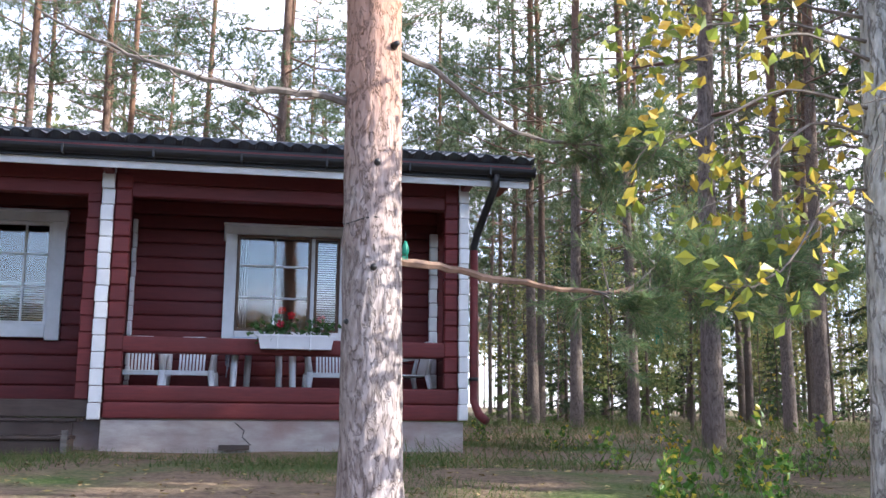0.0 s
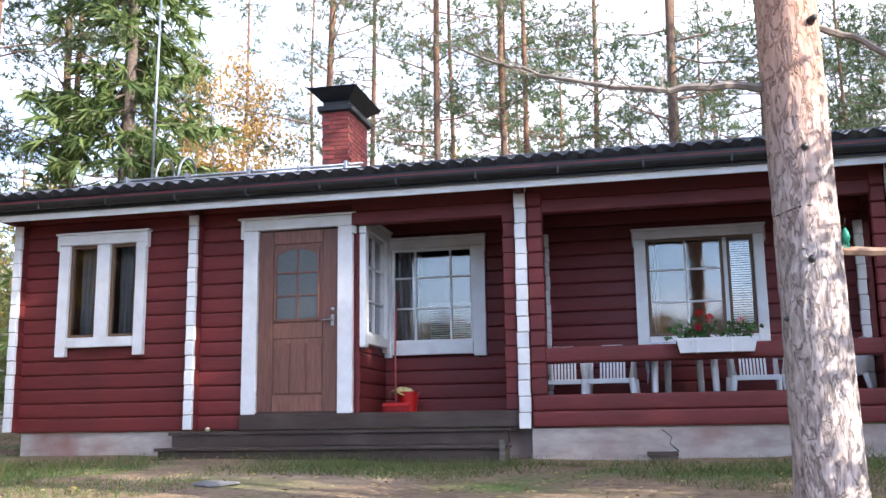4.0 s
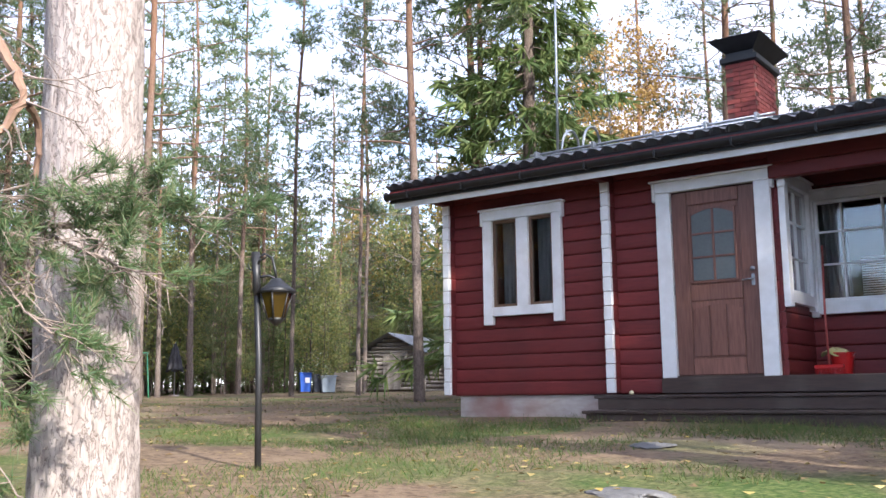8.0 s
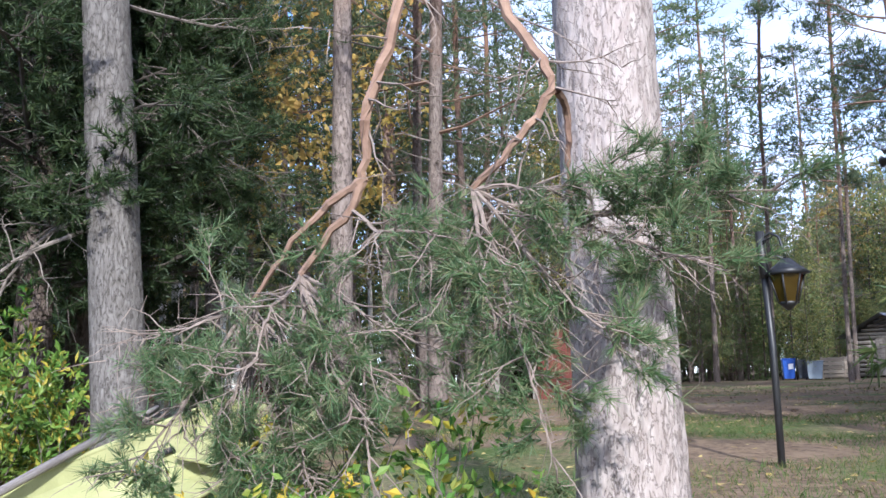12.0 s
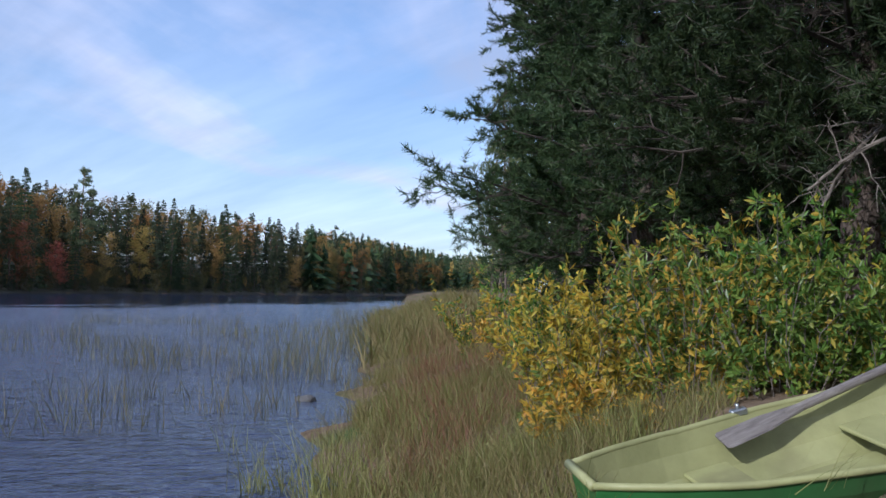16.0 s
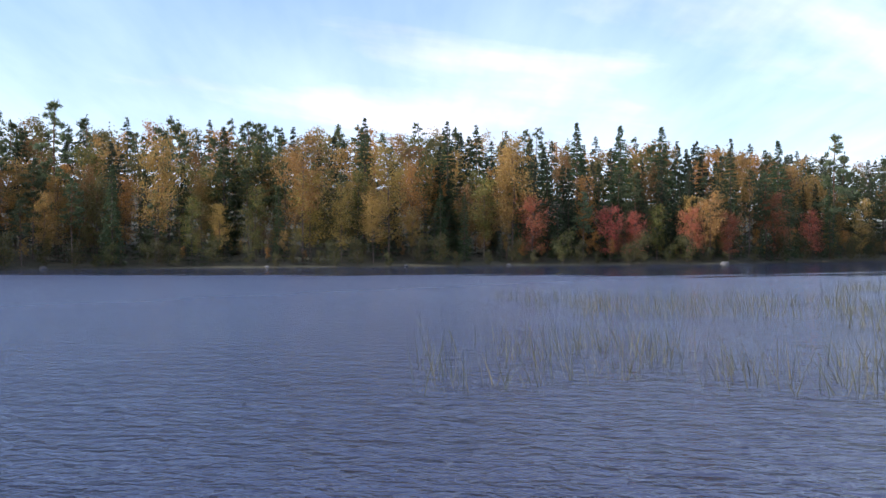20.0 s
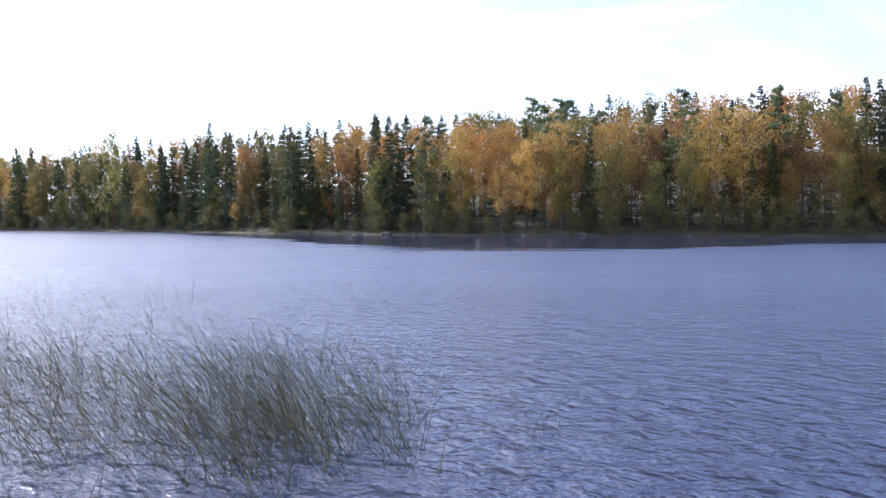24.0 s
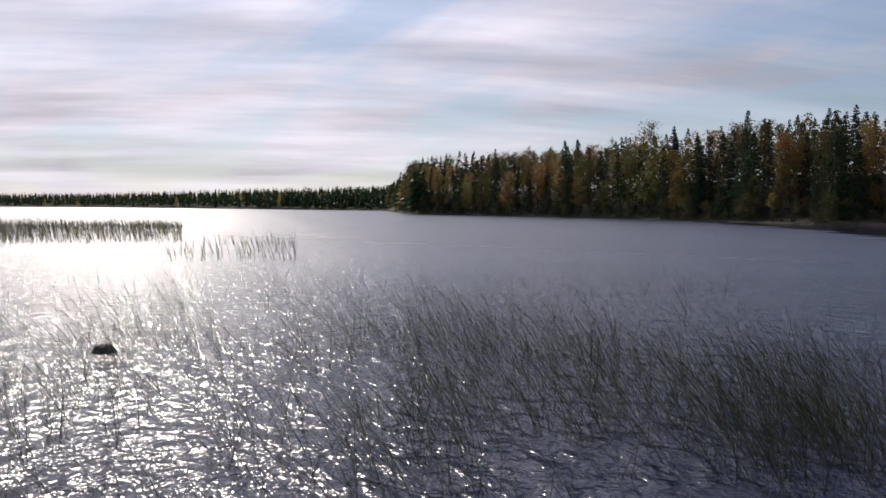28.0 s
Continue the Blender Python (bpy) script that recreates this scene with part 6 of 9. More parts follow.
BANKKEY = [(171.4, 8.15, "pine"), (178.8, 7.57, "spruce"), (183.1, 7.32, "pine"), (188.5, 7.21, "pine"), (197.0, 6.95, "pine"), (195.4, 6.86, "pine"), (205.2, 6.07, "spruce"),
           (210.9, 5.43, "spruce"), (215.5, 5.56, "spruce"), (220.7, 4.74, "birchg"), (225.6, 3.96, "spruce"), (229.6, 3.49, "spruce"), (162.4, 7.12, "spruce"), (154.4, 7.73, "spruce"),
           (149.6, 7.54, "spruce"), (145.8, 6.19, "aspen"), (142.05, 7.37, "spruce"), (139.5, 7.14, "spruce"), (137.2, 7.0, "spruce"), (128.2, 6.15, "pine"), (123.3, 4.81, "spruce"), (120.4, 4.6, "spruce"),
           (185, 5.9, "aspen"), (192, 5.7, "aspen"), (195.2, 5.5, "aspen"), (187, 5.8, "aspen"), (201, 5.2, "aspen"), (166, 6.2, "birchy"), (158, 6.3, "aspen"), (153.0, 5.9, "birchy"), (176.2, 7.2, "pine"), (133.5, 6.2, "spruce"), (131, 6.0, "spruce")]
for az, el, kind in BANKKEY:
    r = float(bank_d(az)) + (12 if el > 6.8 else 5)
    x, y = polar(az, r)
    z = gz(x, y)
    plant('f_' + kind, x, y, 1.75 + r * math.tan(radians(el)) - z, group=FAR)
for az, el in ((138.8, 2.0), (131.2, 2.9), (135.6, 2.2), (140.2, 2.3), (133.6, 1.9), (144.6, 2.9), (129.3, 1.9), (113.5, 1.4)):
    r = float(bank_d(az)) + 3
    x, y = polar(az, r)
    plant("rowan", x, y, 1.75 + r * math.tan(radians(el)) - gz(x, y), group=FAR)
BANKMIX = [(108, 125, 1.0, ("spruce", "spruce", "spruce", "spruce", "pine", "birchy", "aspen", "birchg")), (125, 150, 1.0, ("spruce", "spruce", "spruce", "pine", "birchy", "aspen", "birchg", "spruce")),
           (150, 180, 1.0, ("spruce", "birchy", "spruce", "pine", "aspen", "birchg", "birchg", "birchy", "pine")), (180, 206, 1.0, ("aspen", "aspen", "birchy", "birchg", "spruce", "spruce", "pine", "birchg")),
           (206, 236, 1.0, ("spruce", "spruce", "spruce", "birchg", "birchy", "birchg"))]
_arr = {}


def arrays(me):
    if me.name not in _arr:
        v = np.empty(len(me.vertices) * 3, np.float32)
        me.vertices.foreach_get("co", v)
        me.calc_loop_triangles()
        f = np.empty(len(me.loop_triangles) * 3, np.int32)
        me.loop_triangles.foreach_get("vertices", f)
        mi = np.empty(len(me.loop_triangles), np.int32)
        me.loop_triangles.foreach_get("material_index", mi)
        _arr[me.name] = (v.reshape(-1, 3), f.reshape(-1, 3), mi, [m for m in me.materials])
    return _arr[me.name]


M_LEAF_BROWN = leafy("brown_birch_leaves", [(0.26, 0.16, 0.06), (0.34, 0.20, 0.07), (0.20, 0.15, 0.05)], 0.5, 0.4)
M_LEAF_OLIVE = leafy("olive_birch_leaves", [(0.15, 0.15, 0.05), (0.22, 0.19, 0.06), (0.12, 0.12, 0.045)], 0.5, 0.4)
M_LEAF_AMBER = leafy("amber_birch_leaves", [(0.50, 0.27, 0.07), (0.56, 0.34, 0.09), (0.42, 0.21, 0.06)], 0.45, 0.5)
M_SPRUCE_BLUE = leafy("grey_green_spruce_needles", [(0.045, 0.070, 0.042), (0.065, 0.095, 0.050), (0.09, 0.115, 0.06)], 0.5, 0.3)
M_SPRUCE_DEEP = leafy("deep_green_spruce_needles", [(0.016, 0.034, 0.018), (0.028, 0.052, 0.024), (0.05, 0.072, 0.03)], 0.5, 0.2)
# trees of one kind turn differently
TURN = {M_LEAF_Y: (M_LEAF_Y, M_LEAF_Y, M_LEAF_AMBER, M_LEAF_OLIVE), M_LEAF_O: (M_LEAF_O, M_LEAF_AMBER, M_LEAF_BROWN), M_LEAF_G: (M_LEAF_G, M_LEAF_OLIVE, M_LEAF_BROWN, M_LEAF_G),
        M_SPRUCE: (M_SPRUCE, M_SPRUCE_BLUE, M_SPRUCE_DEEP)}
WMATS = [M_LEAF_BROWN, M_LEAF_OLIVE, M_LEAF_AMBER, M_SPRUCE_BLUE, M_SPRUCE_DEEP, M_PINE, M_SPRUCEB, M_BIRCHB, M_LIMB, M_TWIG, M_NEEDLE, M_SPRUCE, M_SPRUCE_SUN, M_LEAF_Y, M_LEAF_O, M_LEAF_G, M_LEAF_SUNLIT, M_NEEDLE_SUNLIT]


def merge(s, kind, x, y, h):
    """Adds a whole tree to a soup, for woods that nobody could count."""
    tr, cr, _, _ = rng.choice(TREES[kind])
    a = rng.uniform(0, 6.283)
    h = min(h, low_wood(x, y))
    sc = h / float(arrays(tr)[0][:, 2].max())
    ca, sa = math.cos(a) * sc, math.sin(a) * sc
    z = gz(x, y)
    for me in (tr, cr):
        v, f, mi, ms = arrays(me)
        ms = [rng.choice(TURN[m]) if m in TURN and s is bank else m for m in ms]
        V = np.stack([v[:, 0] * ca - v[:, 1] * sa + x, v[:, 0] * sa + v[:, 1] * ca + y, v[:, 2] * sc + z], 1)
        s.v.append(V)
        s.f.append(f + s.n)
        s.m.append(np.array([WMATS.index(m) for m in ms])[mi])
        s.n += len(V)


bank = Soup()
for a0, a1, dens, kinds in BANKMIX:
    for row, (d0, d1, step, hh) in enumerate(((2, 7, 3.6, (7, 12)), (6, 14, 1.9, (10, 14)), (13, 24, 2.0, (11.5, 15.5)), (24, 40, 2.3, (12.5, 16.5)), (40, 70, 2.8, (13.5, 17)), (70, 120, 3.4, (14, 17)))):
        az = a0
        while az < a1:
            r = float(bank_d(az)) + rng.uniform(d0, d1)
            x, y = polar(az, r)
            kind = rng.choice(kinds)
            h = rng.uniform(*hh) * (0.88 if kind in ("birchy", "aspen", "birchg") else 1.0)
            if row == 0:
                plant("f_" + kind, x, y, h, group=FAR)
            else:
                merge(bank, ("f_" if row == 1 else "g_" if row < 4 else "h_") + kind, x, y, h)
            az += math.degrees(step * rng.uniform(0.6, 1.5) / min(r, 380))
    az = a0
    while az < a1:
        r = float(bank_d(az)) + rng.uniform(-0.2, 2.2)
        x, y = polar(az, r)
        for _ in range(4):
            rb = r + rng.uniform(4, 30)
            merge(bank, rng.choice(("h_under", "h_under", "h_birchg")), *polar(az + rng.uniform(-0.6, 0.6), rb), rng.uniform(2.5, 7))
        plant("bushtree", x, y, rng.uniform(1.2, 3.6), group="bushes on the far bank")
        az += math.degrees(2.6 * rng.uniform(0.5, 1.6) / r)
for _ in range(620):
    az = rng.uniform(108, 236)
    merge(bank, rng.choice(("h_under", "h_under", "h_birchg", "h_birchy")), *polar(az, float(bank_d(az)) + rng.uniform(1.5, 14)), rng.uniform(1.3, 4.2))
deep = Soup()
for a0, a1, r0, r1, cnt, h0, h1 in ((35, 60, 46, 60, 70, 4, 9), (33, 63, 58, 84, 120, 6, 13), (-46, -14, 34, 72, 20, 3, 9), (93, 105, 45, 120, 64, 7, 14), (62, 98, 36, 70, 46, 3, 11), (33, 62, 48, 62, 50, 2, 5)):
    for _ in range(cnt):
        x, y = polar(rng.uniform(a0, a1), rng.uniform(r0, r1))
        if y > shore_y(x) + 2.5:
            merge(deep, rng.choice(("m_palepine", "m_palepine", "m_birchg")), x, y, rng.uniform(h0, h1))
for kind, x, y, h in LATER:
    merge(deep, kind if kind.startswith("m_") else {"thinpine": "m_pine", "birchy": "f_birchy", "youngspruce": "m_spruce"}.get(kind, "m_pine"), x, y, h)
for a0, a1, r0, r1, cnt in ((-50, -13, 60, 110, 22), (-13, 30, 60, 120, 70), (30, 62, 84, 140, 70), (62, 100, 62, 120, 60)):
    for _ in range(cnt):
        x, y = polar(rng.uniform(a0, a1), math.sqrt(rng.uniform(r0 * r0, r1 * r1)))
        merge(deep, rng.choice(("h_pine", "m_pine", "h_spruce", "h_birchg", "h_pine", "h_spruce")), x, y, rng.uniform(7, 17))
solo("deep_wood", deep.mesh("deep_wood", WMATS), None, "depth of the pine wood behind the yard, painted sunlit pale green", "wood", kind="stuff")
solo("far_wood", bank.mesh("far_wood", WMATS), None, "mixed autumn wood of spruce, pine and birch across the river", "wood", kind="stuff")

# distant woods past the headland and up the river: one mass of small crowns
s = Soup()
for a0, a1, rows_, add, hh in ((103.5, 116, 5, 40, 15), (234.0, 243.5, 5, 30, 14), (243, 275, 4, 60, 15)):
    for row in range(rows_):
        az = a0
        while az < a1:
            r = float(bank_d(az)) + row * add + rng.uniform(0, add)
            x, y = polar(az, r)
            z = float(ground_z(x, y))
            h = hh * rng.uniform(0.72, 1.0)
            c = np.array([[x, y, z + h * q] for q in np.linspace(0.15, 1, 7)])
            wdt = (1 - np.linspace(0.15, 1, 7) ** 2) * h * 0.22 + 0.4
            C = np.repeat(c, 6, 0)
            D = unit(np.stack([np.cos(np.arange(42) * 2.4), np.sin(np.arange(42) * 2.4), np.full(42, -0.2)], 1))
            V, F = spikes(C, D, 1, 1.0, 2.6, 0.15)
            V = V.reshape(-1, 3, 3)
            V[:, 2] = C + D * np.repeat(wdt, 6)[:, None] * 1.3
            V[:, 0, 2] += 0.9
            s.add(V.reshape(-1, 3), F, 0 if rng.random() < 0.92 else 1)
            az += math.degrees(1.7 * rng.uniform(0.5, 1.3) / r * (1 + r / 900))
solo("distant_wood", s.mesh("distant_wood", [M_SPRUCE, M_LEAF_O]), None, "distant dark conifer wood along the river", "wood", kind="stuff")

# ---- near trees ----
def near_trunk(h, r0, r1, lean, mat, rings_n=150, sides=64, rough=0.02, curve=0.0, seed=1):
    """A thick stem with real bark relief: plates standing proud of cracks."""
    z = np.linspace(-0.5, h, rings_n)
    a = np.linspace(0, 2 * math.pi, sides, endpoint=False)
    V = np.empty((rings_n, sides, 3))
    for i, zz in enumerate(z):
        t = max(0, zz) / h
        R = r0 * (1 - t) + r1 * t + 0.35 * r0 * math.exp(-max(0, zz + 0.1) / 0.22) * 0.5
        cx, cy = lean[0] * zz + curve * t * t, lean[1] * zz
        for j, aa in enumerate(a):
            p = Vector((math.cos(aa) * 0.9, math.sin(aa) * 0.9, zz * 0.62 + seed))
            w = noise.noise_vector(p * 3.0) * 0.10
            q = Vector(((p.x + w.x) * 4.6 * r0 / 0.16, (p.y + w.y) * 4.6 * r0 / 0.16, (p.z + w.z) * 3.6))
            crack = min(1.0, abs(noise.noise(q * 1.6) + 0.45 * noise.noise(q * 3.9)) / 0.16)
            fade = 1.0 - 0.6 * min(1, max(0, (zz - 1.6) / 2.2))
            rr = R + rough * fade * (crack - 0.7) + 0.006 * noise.noise(p * 9)
            V[i, j] = (cx + math.cos(aa) * rr, cy + math.sin(aa) * rr, zz)
    i, j = np.meshgrid(np.arange(rings_n - 1), np.arange(sides), indexing="ij")
    k = (j + 1) % sides
    F = np.stack([i * sides + j, i * sides + k, (i + 1) * sides + k, (i + 1) * sides + j], -1).reshape(-1, 4)
    return mesh_np("trunk", V.reshape(-1, 3), F, [mat], None, True)


class Boughs:
    """Wood and shoots of a tree, gathered limb by limb."""

    def __init__(self):
        self.s, self.C, self.D = Soup(), [], []

    def wood(self, P, r0, r1, mat=0, sides=6):
        P = np.array(P, float)
        u, w = np.arange(len(P)), np.linspace(0, len(P) - 1, 4 * len(P))
        Q = np.stack([np.interp(w, u, P[:, c]) for c in range(3)], 1)
        for _ in range(3):
            Q[1:-1] = 0.5 * Q[1:-1] + 0.25 * (Q[:-2] + Q[2:])
        Q[1:-1] += 0.22 * r0 * NR.normal(size=(len(Q) - 2, 3))
        self.s.add(*tube(Q, np.linspace(r0, r1, len(Q)) * NR.uniform(0.88, 1.12, len(Q)), sides), mat)
        return P

    def twigs(self, P, n, L, r, flat=0.35, droop=-0.1, start=0.25, shoots=4, sub=2, bare=0.0, fwd=0.6):
        """Side twigs along a limb, each with smaller twigs and needle shoots at the ends."""
        P = np.array(P, float)
        u = np.linspace(0, 1, len(P))
        for i in range(n):
            w = start + (1 - start) * (i + NR.uniform()) / n
            p = np.array([np.interp(w, u, P[:, c]) for c in range(3)])
            ax = unit(P[min(len(P) - 1, int(w * (len(P) - 1)) + 1)] - P[max(0, int(w * (len(P) - 1)) - 0)] + 1e-6)
            rd = NR.normal(size=3) * np.array([1, 1, flat])
            d = unit(fwd * ax + unit(rd))
            l = L * NR.uniform(0.55, 1.15) * (1.1 - 0.5 * w)
            Q = limb(self.s, p, d, l, r, droop, 5, 1, 4, 0.07)
            dead = NR.uniform() < bare
            for k in range(sub):
                q = Q[2 + k % 3]
                d2 = unit(d + 0.9 * NR.normal(size=3) * np.array([1, 1, flat + 0.2]))
                Q2 = limb(self.s, q, d2, l * NR.uniform(0.3, 0.55), r * 0.6, droop, 4, 1, 3, 0.08)
                if not dead:
                    self.shoot(Q2[-1], d2)
                    if NR.uniform() < 0.6:
                        self.shoot(Q2[-2] * 0.5 + Q2[-1] * 0.5, d2)
            if not dead:
                for k in range(shoots):
                    q = Q[-1] if k == 0 else Q[-1] * (k / shoots) + Q[-3] * (1 - k / shoots) + 0.03 * NR.normal(size=3) * l
                    self.shoot(q, unit(d + 0.35 * NR.normal(size=3)))

    def shoot(self, p, d):
        self.C.append(p)
        self.D.append(unit(np.asarray(d) + [0, 0, 0.25]))

    def mesh(self, n, L, W, mat, spread=0.6, twig=None):
        C, D = np.array(self.C), np.array(self.D)
        k = 3
        for j in range(k):
            V, F = spikes(C - D * L * 0.45 * j, D, max(1, n // k), L, W, spread)
            self.s.add(V, F, 2)
        return self.s.mesh("crown", [M_TWIG_SHADED if twig is M_TWIG_SHADED else M_LIMB, twig or M_TWIG, mat])


# the yard pine in front of the porch
t0 = thing("pine_tree", "slim pine with orange upper bark before the porch", "pine tree", at=(0.66, 4.76, gz(0.66, 4.76)))
z0 = t0.location.z
part("trunk", near_trunk(7.5, 0.150, 0.118, (-0.012, 0.0), M_PINE_NEAR, 330, 72, 0.007), None, t0, "flaking grey bark turning orange higher up")
b = Boughs()


def rel(o, pts):
    return [(p[0] - o.location.x, p[1] - o.location.y, p[2] - o.location.z) for p in pts]


lb = b.wood(rel(t0, [(0.74, 4.74, 2.53), (1.02, 4.80, 2.50), (1.30, 4.86, 2.46), (1.62, 4.95, 2.44), (2.0, 5.05, 2.44)]), 0.024, 0.012)
b.twigs(np.array([lb[-2], lb[-1], lb[-1] + [0.55, 0.15, 0.06], lb[-1] + [1.05, 0.25, 0.10]]), 44, 0.46, 0.006, 0.75, 0.10, 0.2, 6, 4)
b.twigs(np.array([lb[-1] + [0.5, 0.3, 0.15], lb[-1] + [1.1, 0.5, 0.2], lb[-1] + [1.7, 0.6, 0.2]]), 30, 0.42, 0.006, 0.7, 0.10, 0.0, 6, 4)
b.wood([lb[-1], lb[-1] + [0.5, 0.3, 0.15], lb[-1] + [1.1, 0.5, 0.2], lb[-1] + [1.7, 0.6, 0.2]], 0.012, 0.004, 0)
b.wood([lb[-1], lb[-1] + [0.55, 0.15, 0.06], lb[-1] + [1.05, 0.25, 0.10]], 0.012, 0.005, 0)
ub = b.wood(rel(t0, [(0.72, 4.76, 3.62), (0.98, 4.85, 3.57), (1.2, 4.92, 3.40), (1.42, 5.0, 3.30), (1.66, 5.05, 3.27)]), 0.018, 0.009, 1)
b.wood([ub[-1], ub[-1] + [0.35, 0.1, 0.03], ub[-1] + [0.7, 0.15, 0.1]], 0.009, 0.004, 1)
b.twigs(np.array([ub[-1], ub[-1] + [0.35, 0.1, 0.03], ub[-1] + [0.7, 0.15, 0.1]]), 34, 0.40, 0.006, 0.75, 0.1, 0.1, 6, 4)
dl = b.wood(rel(t0, [(0.56, 4.74, 3.31), (0.35, 4.72, 3.35), (0.05, 4.70, 3.33), (-0.25, 4.68, 3.38), (-0.6, 4.66, 3.47), (-0.95, 4.62, 3.62)]), 0.024, 0.006, 1)
b.twigs(dl, 20, 0.42, 0.005, 0.22, 0.12, 0.25, 0, 3, 1.0)
for k in range(10):
    a = NR.uniform(0, 6.28)
    P = limb(b.s, np.array([0.0, 0, NR.uniform(3.9, 7.3)]), np.array([math.cos(a), math.sin(a), 0.15]), NR.uniform(1.0, 2.0), 0.022, 0.1, 6, 0)
    b.twigs(P, 14, 0.4, 0.006, 0.5, 0.05, 0.3, 4, 2)
part("crown", b.mesh(30, 0.085, 0.005, M_NEEDLE_NEAR, 0.55), None, t0)
part("wire_loop", tube_mesh("wire_loop", [(-0.02 + 0.142 * math.cos(a), 0.142 * math.sin(a), 2.70 - z0 + 0.012 * math.sin(3 * a)) for a in np.linspace(0, 2 * math.pi, 25)], 0.004, M_BLACK, 5), M_BLACK, t0, "dark wire tied round the stem")
for zz, aa in ((2.98, 4.6), (2.46, 4.55), (3.6, 5.2), (2.2, 3.6)):
    part("knot", tube_mesh("knot", [(math.cos(aa) * 0.125, math.sin(aa) * 0.125, zz - z0), (math.cos(aa) * 0.165, math.sin(aa) * 0.165, zz - z0 + 0.01)], [0.022, 0.012], M_BLACK, 8), M_BLACK, t0)

# the old pine by the lamp, with its hanging bough
tA = thing("pine_tree", "stout old pine with pale plated bark and a hanging bough", "pine tree", at=(-3.18, 2.02, gz(-3.18, 2.02)))
zA = tA.location.z
part("trunk", near_trunk(9.0, 0.176, 0.14, (-0.018, -0.006), M_PINE_OLD, 380, 88, 0.008, seed=5), None, tA, "pale grey plated bark with dark cracks")
b = Boughs()
m1 = b.wood(rel(tA, [(-3.28, 1.95, 4.6), (-3.32, 1.55, 4.3), (-3.22, 1.28, 3.5), (-3.10, 1.17, 2.87), (-3.11, 1.08, 2.61), (-3.16, 1.09, 2.39), (-3.21, 1.06, 2.30), (-3.33, 0.95, 2.12)]), 0.024, 0.011)
m1b = b.wood(rel(tA, [(-3.16, 1.09, 2.39), (-3.26, 1.02, 2.33), (-3.36, 0.93, 2.23), (-3.5, 0.85, 2.05)]), 0.014, 0.006)
m2 = b.wood(rel(tA, [(-3.1, 1.9, 4.5), (-3.0, 1.6, 3.9), (-2.92, 1.38, 2.89), (-2.81, 1.46, 2.73), (-2.72, 1.47, 2.57), (-2.79, 1.38, 2.43), (-2.90, 1.30, 2.32)]), 0.021, 0.009)
m2b = b.wood(rel(tA, [(-2.72, 1.47, 2.57), (-2.80, 1.56, 2.55), (-2.83, 1.57, 2.40), (-2.84, 1.58, 2.25)]), 0.012, 0.006)
b.twigs(m1[2:6], 9, 0.34, 0.004, 0.8, -0.05, 0.0, 0, 3, 1.0)
b.twigs(m2[2:6], 9, 0.34, 0.004, 0.8, -0.05, 0.0, 0, 3, 1.0)
# the fan of twigs below
fan = [(m2[-1], (0.32, 0.42, 0.02)), (m2[-1], (0.15, 0.25, -0.12)), (m2[-1], (-0.1, 0.1, -0.35)), (m2b[-1], (0.27, 0.25, 0.02)), (m2b[-1], (0.35, 0.33, 0.04)), (m2b[-1], (0.3, 0.2, -0.2)),
       (m1[-1], (0.1, -0.2, -0.25)), (m1[-1], (0.35, 0.3, -0.25)), (m1b[-1], (-0.1, -0.3, -0.15)), (m1b[-1], (0.1, -0.1, -0.4)), (m1[-2], (0.3, 0.1, -0.15)), (m1[-1], (0.25, 0.05, -0.45)), (m2[-1], (0.25, 0.25, -0.45)), (m1b[-1], (0.05, -0.35, -0.5)), (m1b[-1], (0.1, -0.05, -0.55)), (m1b[-1], (-0.05, 0.12, -0.5)), (m1[-1], (0.05, 0.05, -0.58)), (m1[-1], (-0.12, 0.15, -0.5)), (m1b[-1], (0.2, 0.1, -0.6)), (m1b[-1], (0.0, -0.15, -0.35)),
       (m1[-1], (0.20, 0.22, -0.36)), (m1[-1], (0.30, 0.15, -0.62)), (m1b[-1], (0.16, 0.16, -0.30)), (m2[-1], (0.06, 0.02, -0.50)), (m2[-1], (0.18, 0.12, -0.62)), (m2b[-1], (0.02, -0.08, -0.50))]
for p, d in fan:
    d = np.array(d)
    t = np.linspace(0, 1, 7)[:, None]
    P = p + d * t * 1.08 + 0.03 * NR.normal(size=(7, 3)) * t
    b.wood(P, 0.0065, 0.0025, 1, 5)
    b.twigs(P, 10, 0.26, 0.0034, 0.7, -0.04, 0.15, 4, 3, 0.30)
    b.twigs(P, 9, 0.30, 0.003, 0.9, -0.10, 0.05, 0, 4, 1.0)
for k in range(12):
    a = NR.uniform(0, 6.28)
    P = limb(b.s, np.array([-0.1, 0, NR.uniform(5.0, 8.8)]), np.array([math.cos(a), math.sin(a), 0.1]), NR.uniform(1.2, 2.2), 0.03, 0.1, 6, 0)
    b.twigs(P, 12, 0.5, 0.006, 0.5, 0.05, 0.3, 4, 2)
part("crown", b.mesh(27, 0.060, 0.0036, M_NEEDLE_NEAR, 0.6, M_TWIG_PALE), None, tA, "hanging bough of long needles and bare twigs")

# the leaning pine behind the boat
tB = thing("pine_tree", "leaning grey pine behind the boat with low boughs", "pine tree", at=(-7.98, 1.20, gz(-7.98, 1.20)))
part("trunk", near_trunk(8.5, 0.200, 0.148, (-0.085, -0.045), M_PINE_SHADED, 200, 56, 0.009, seed=9), None, tB)
b = Boughs()
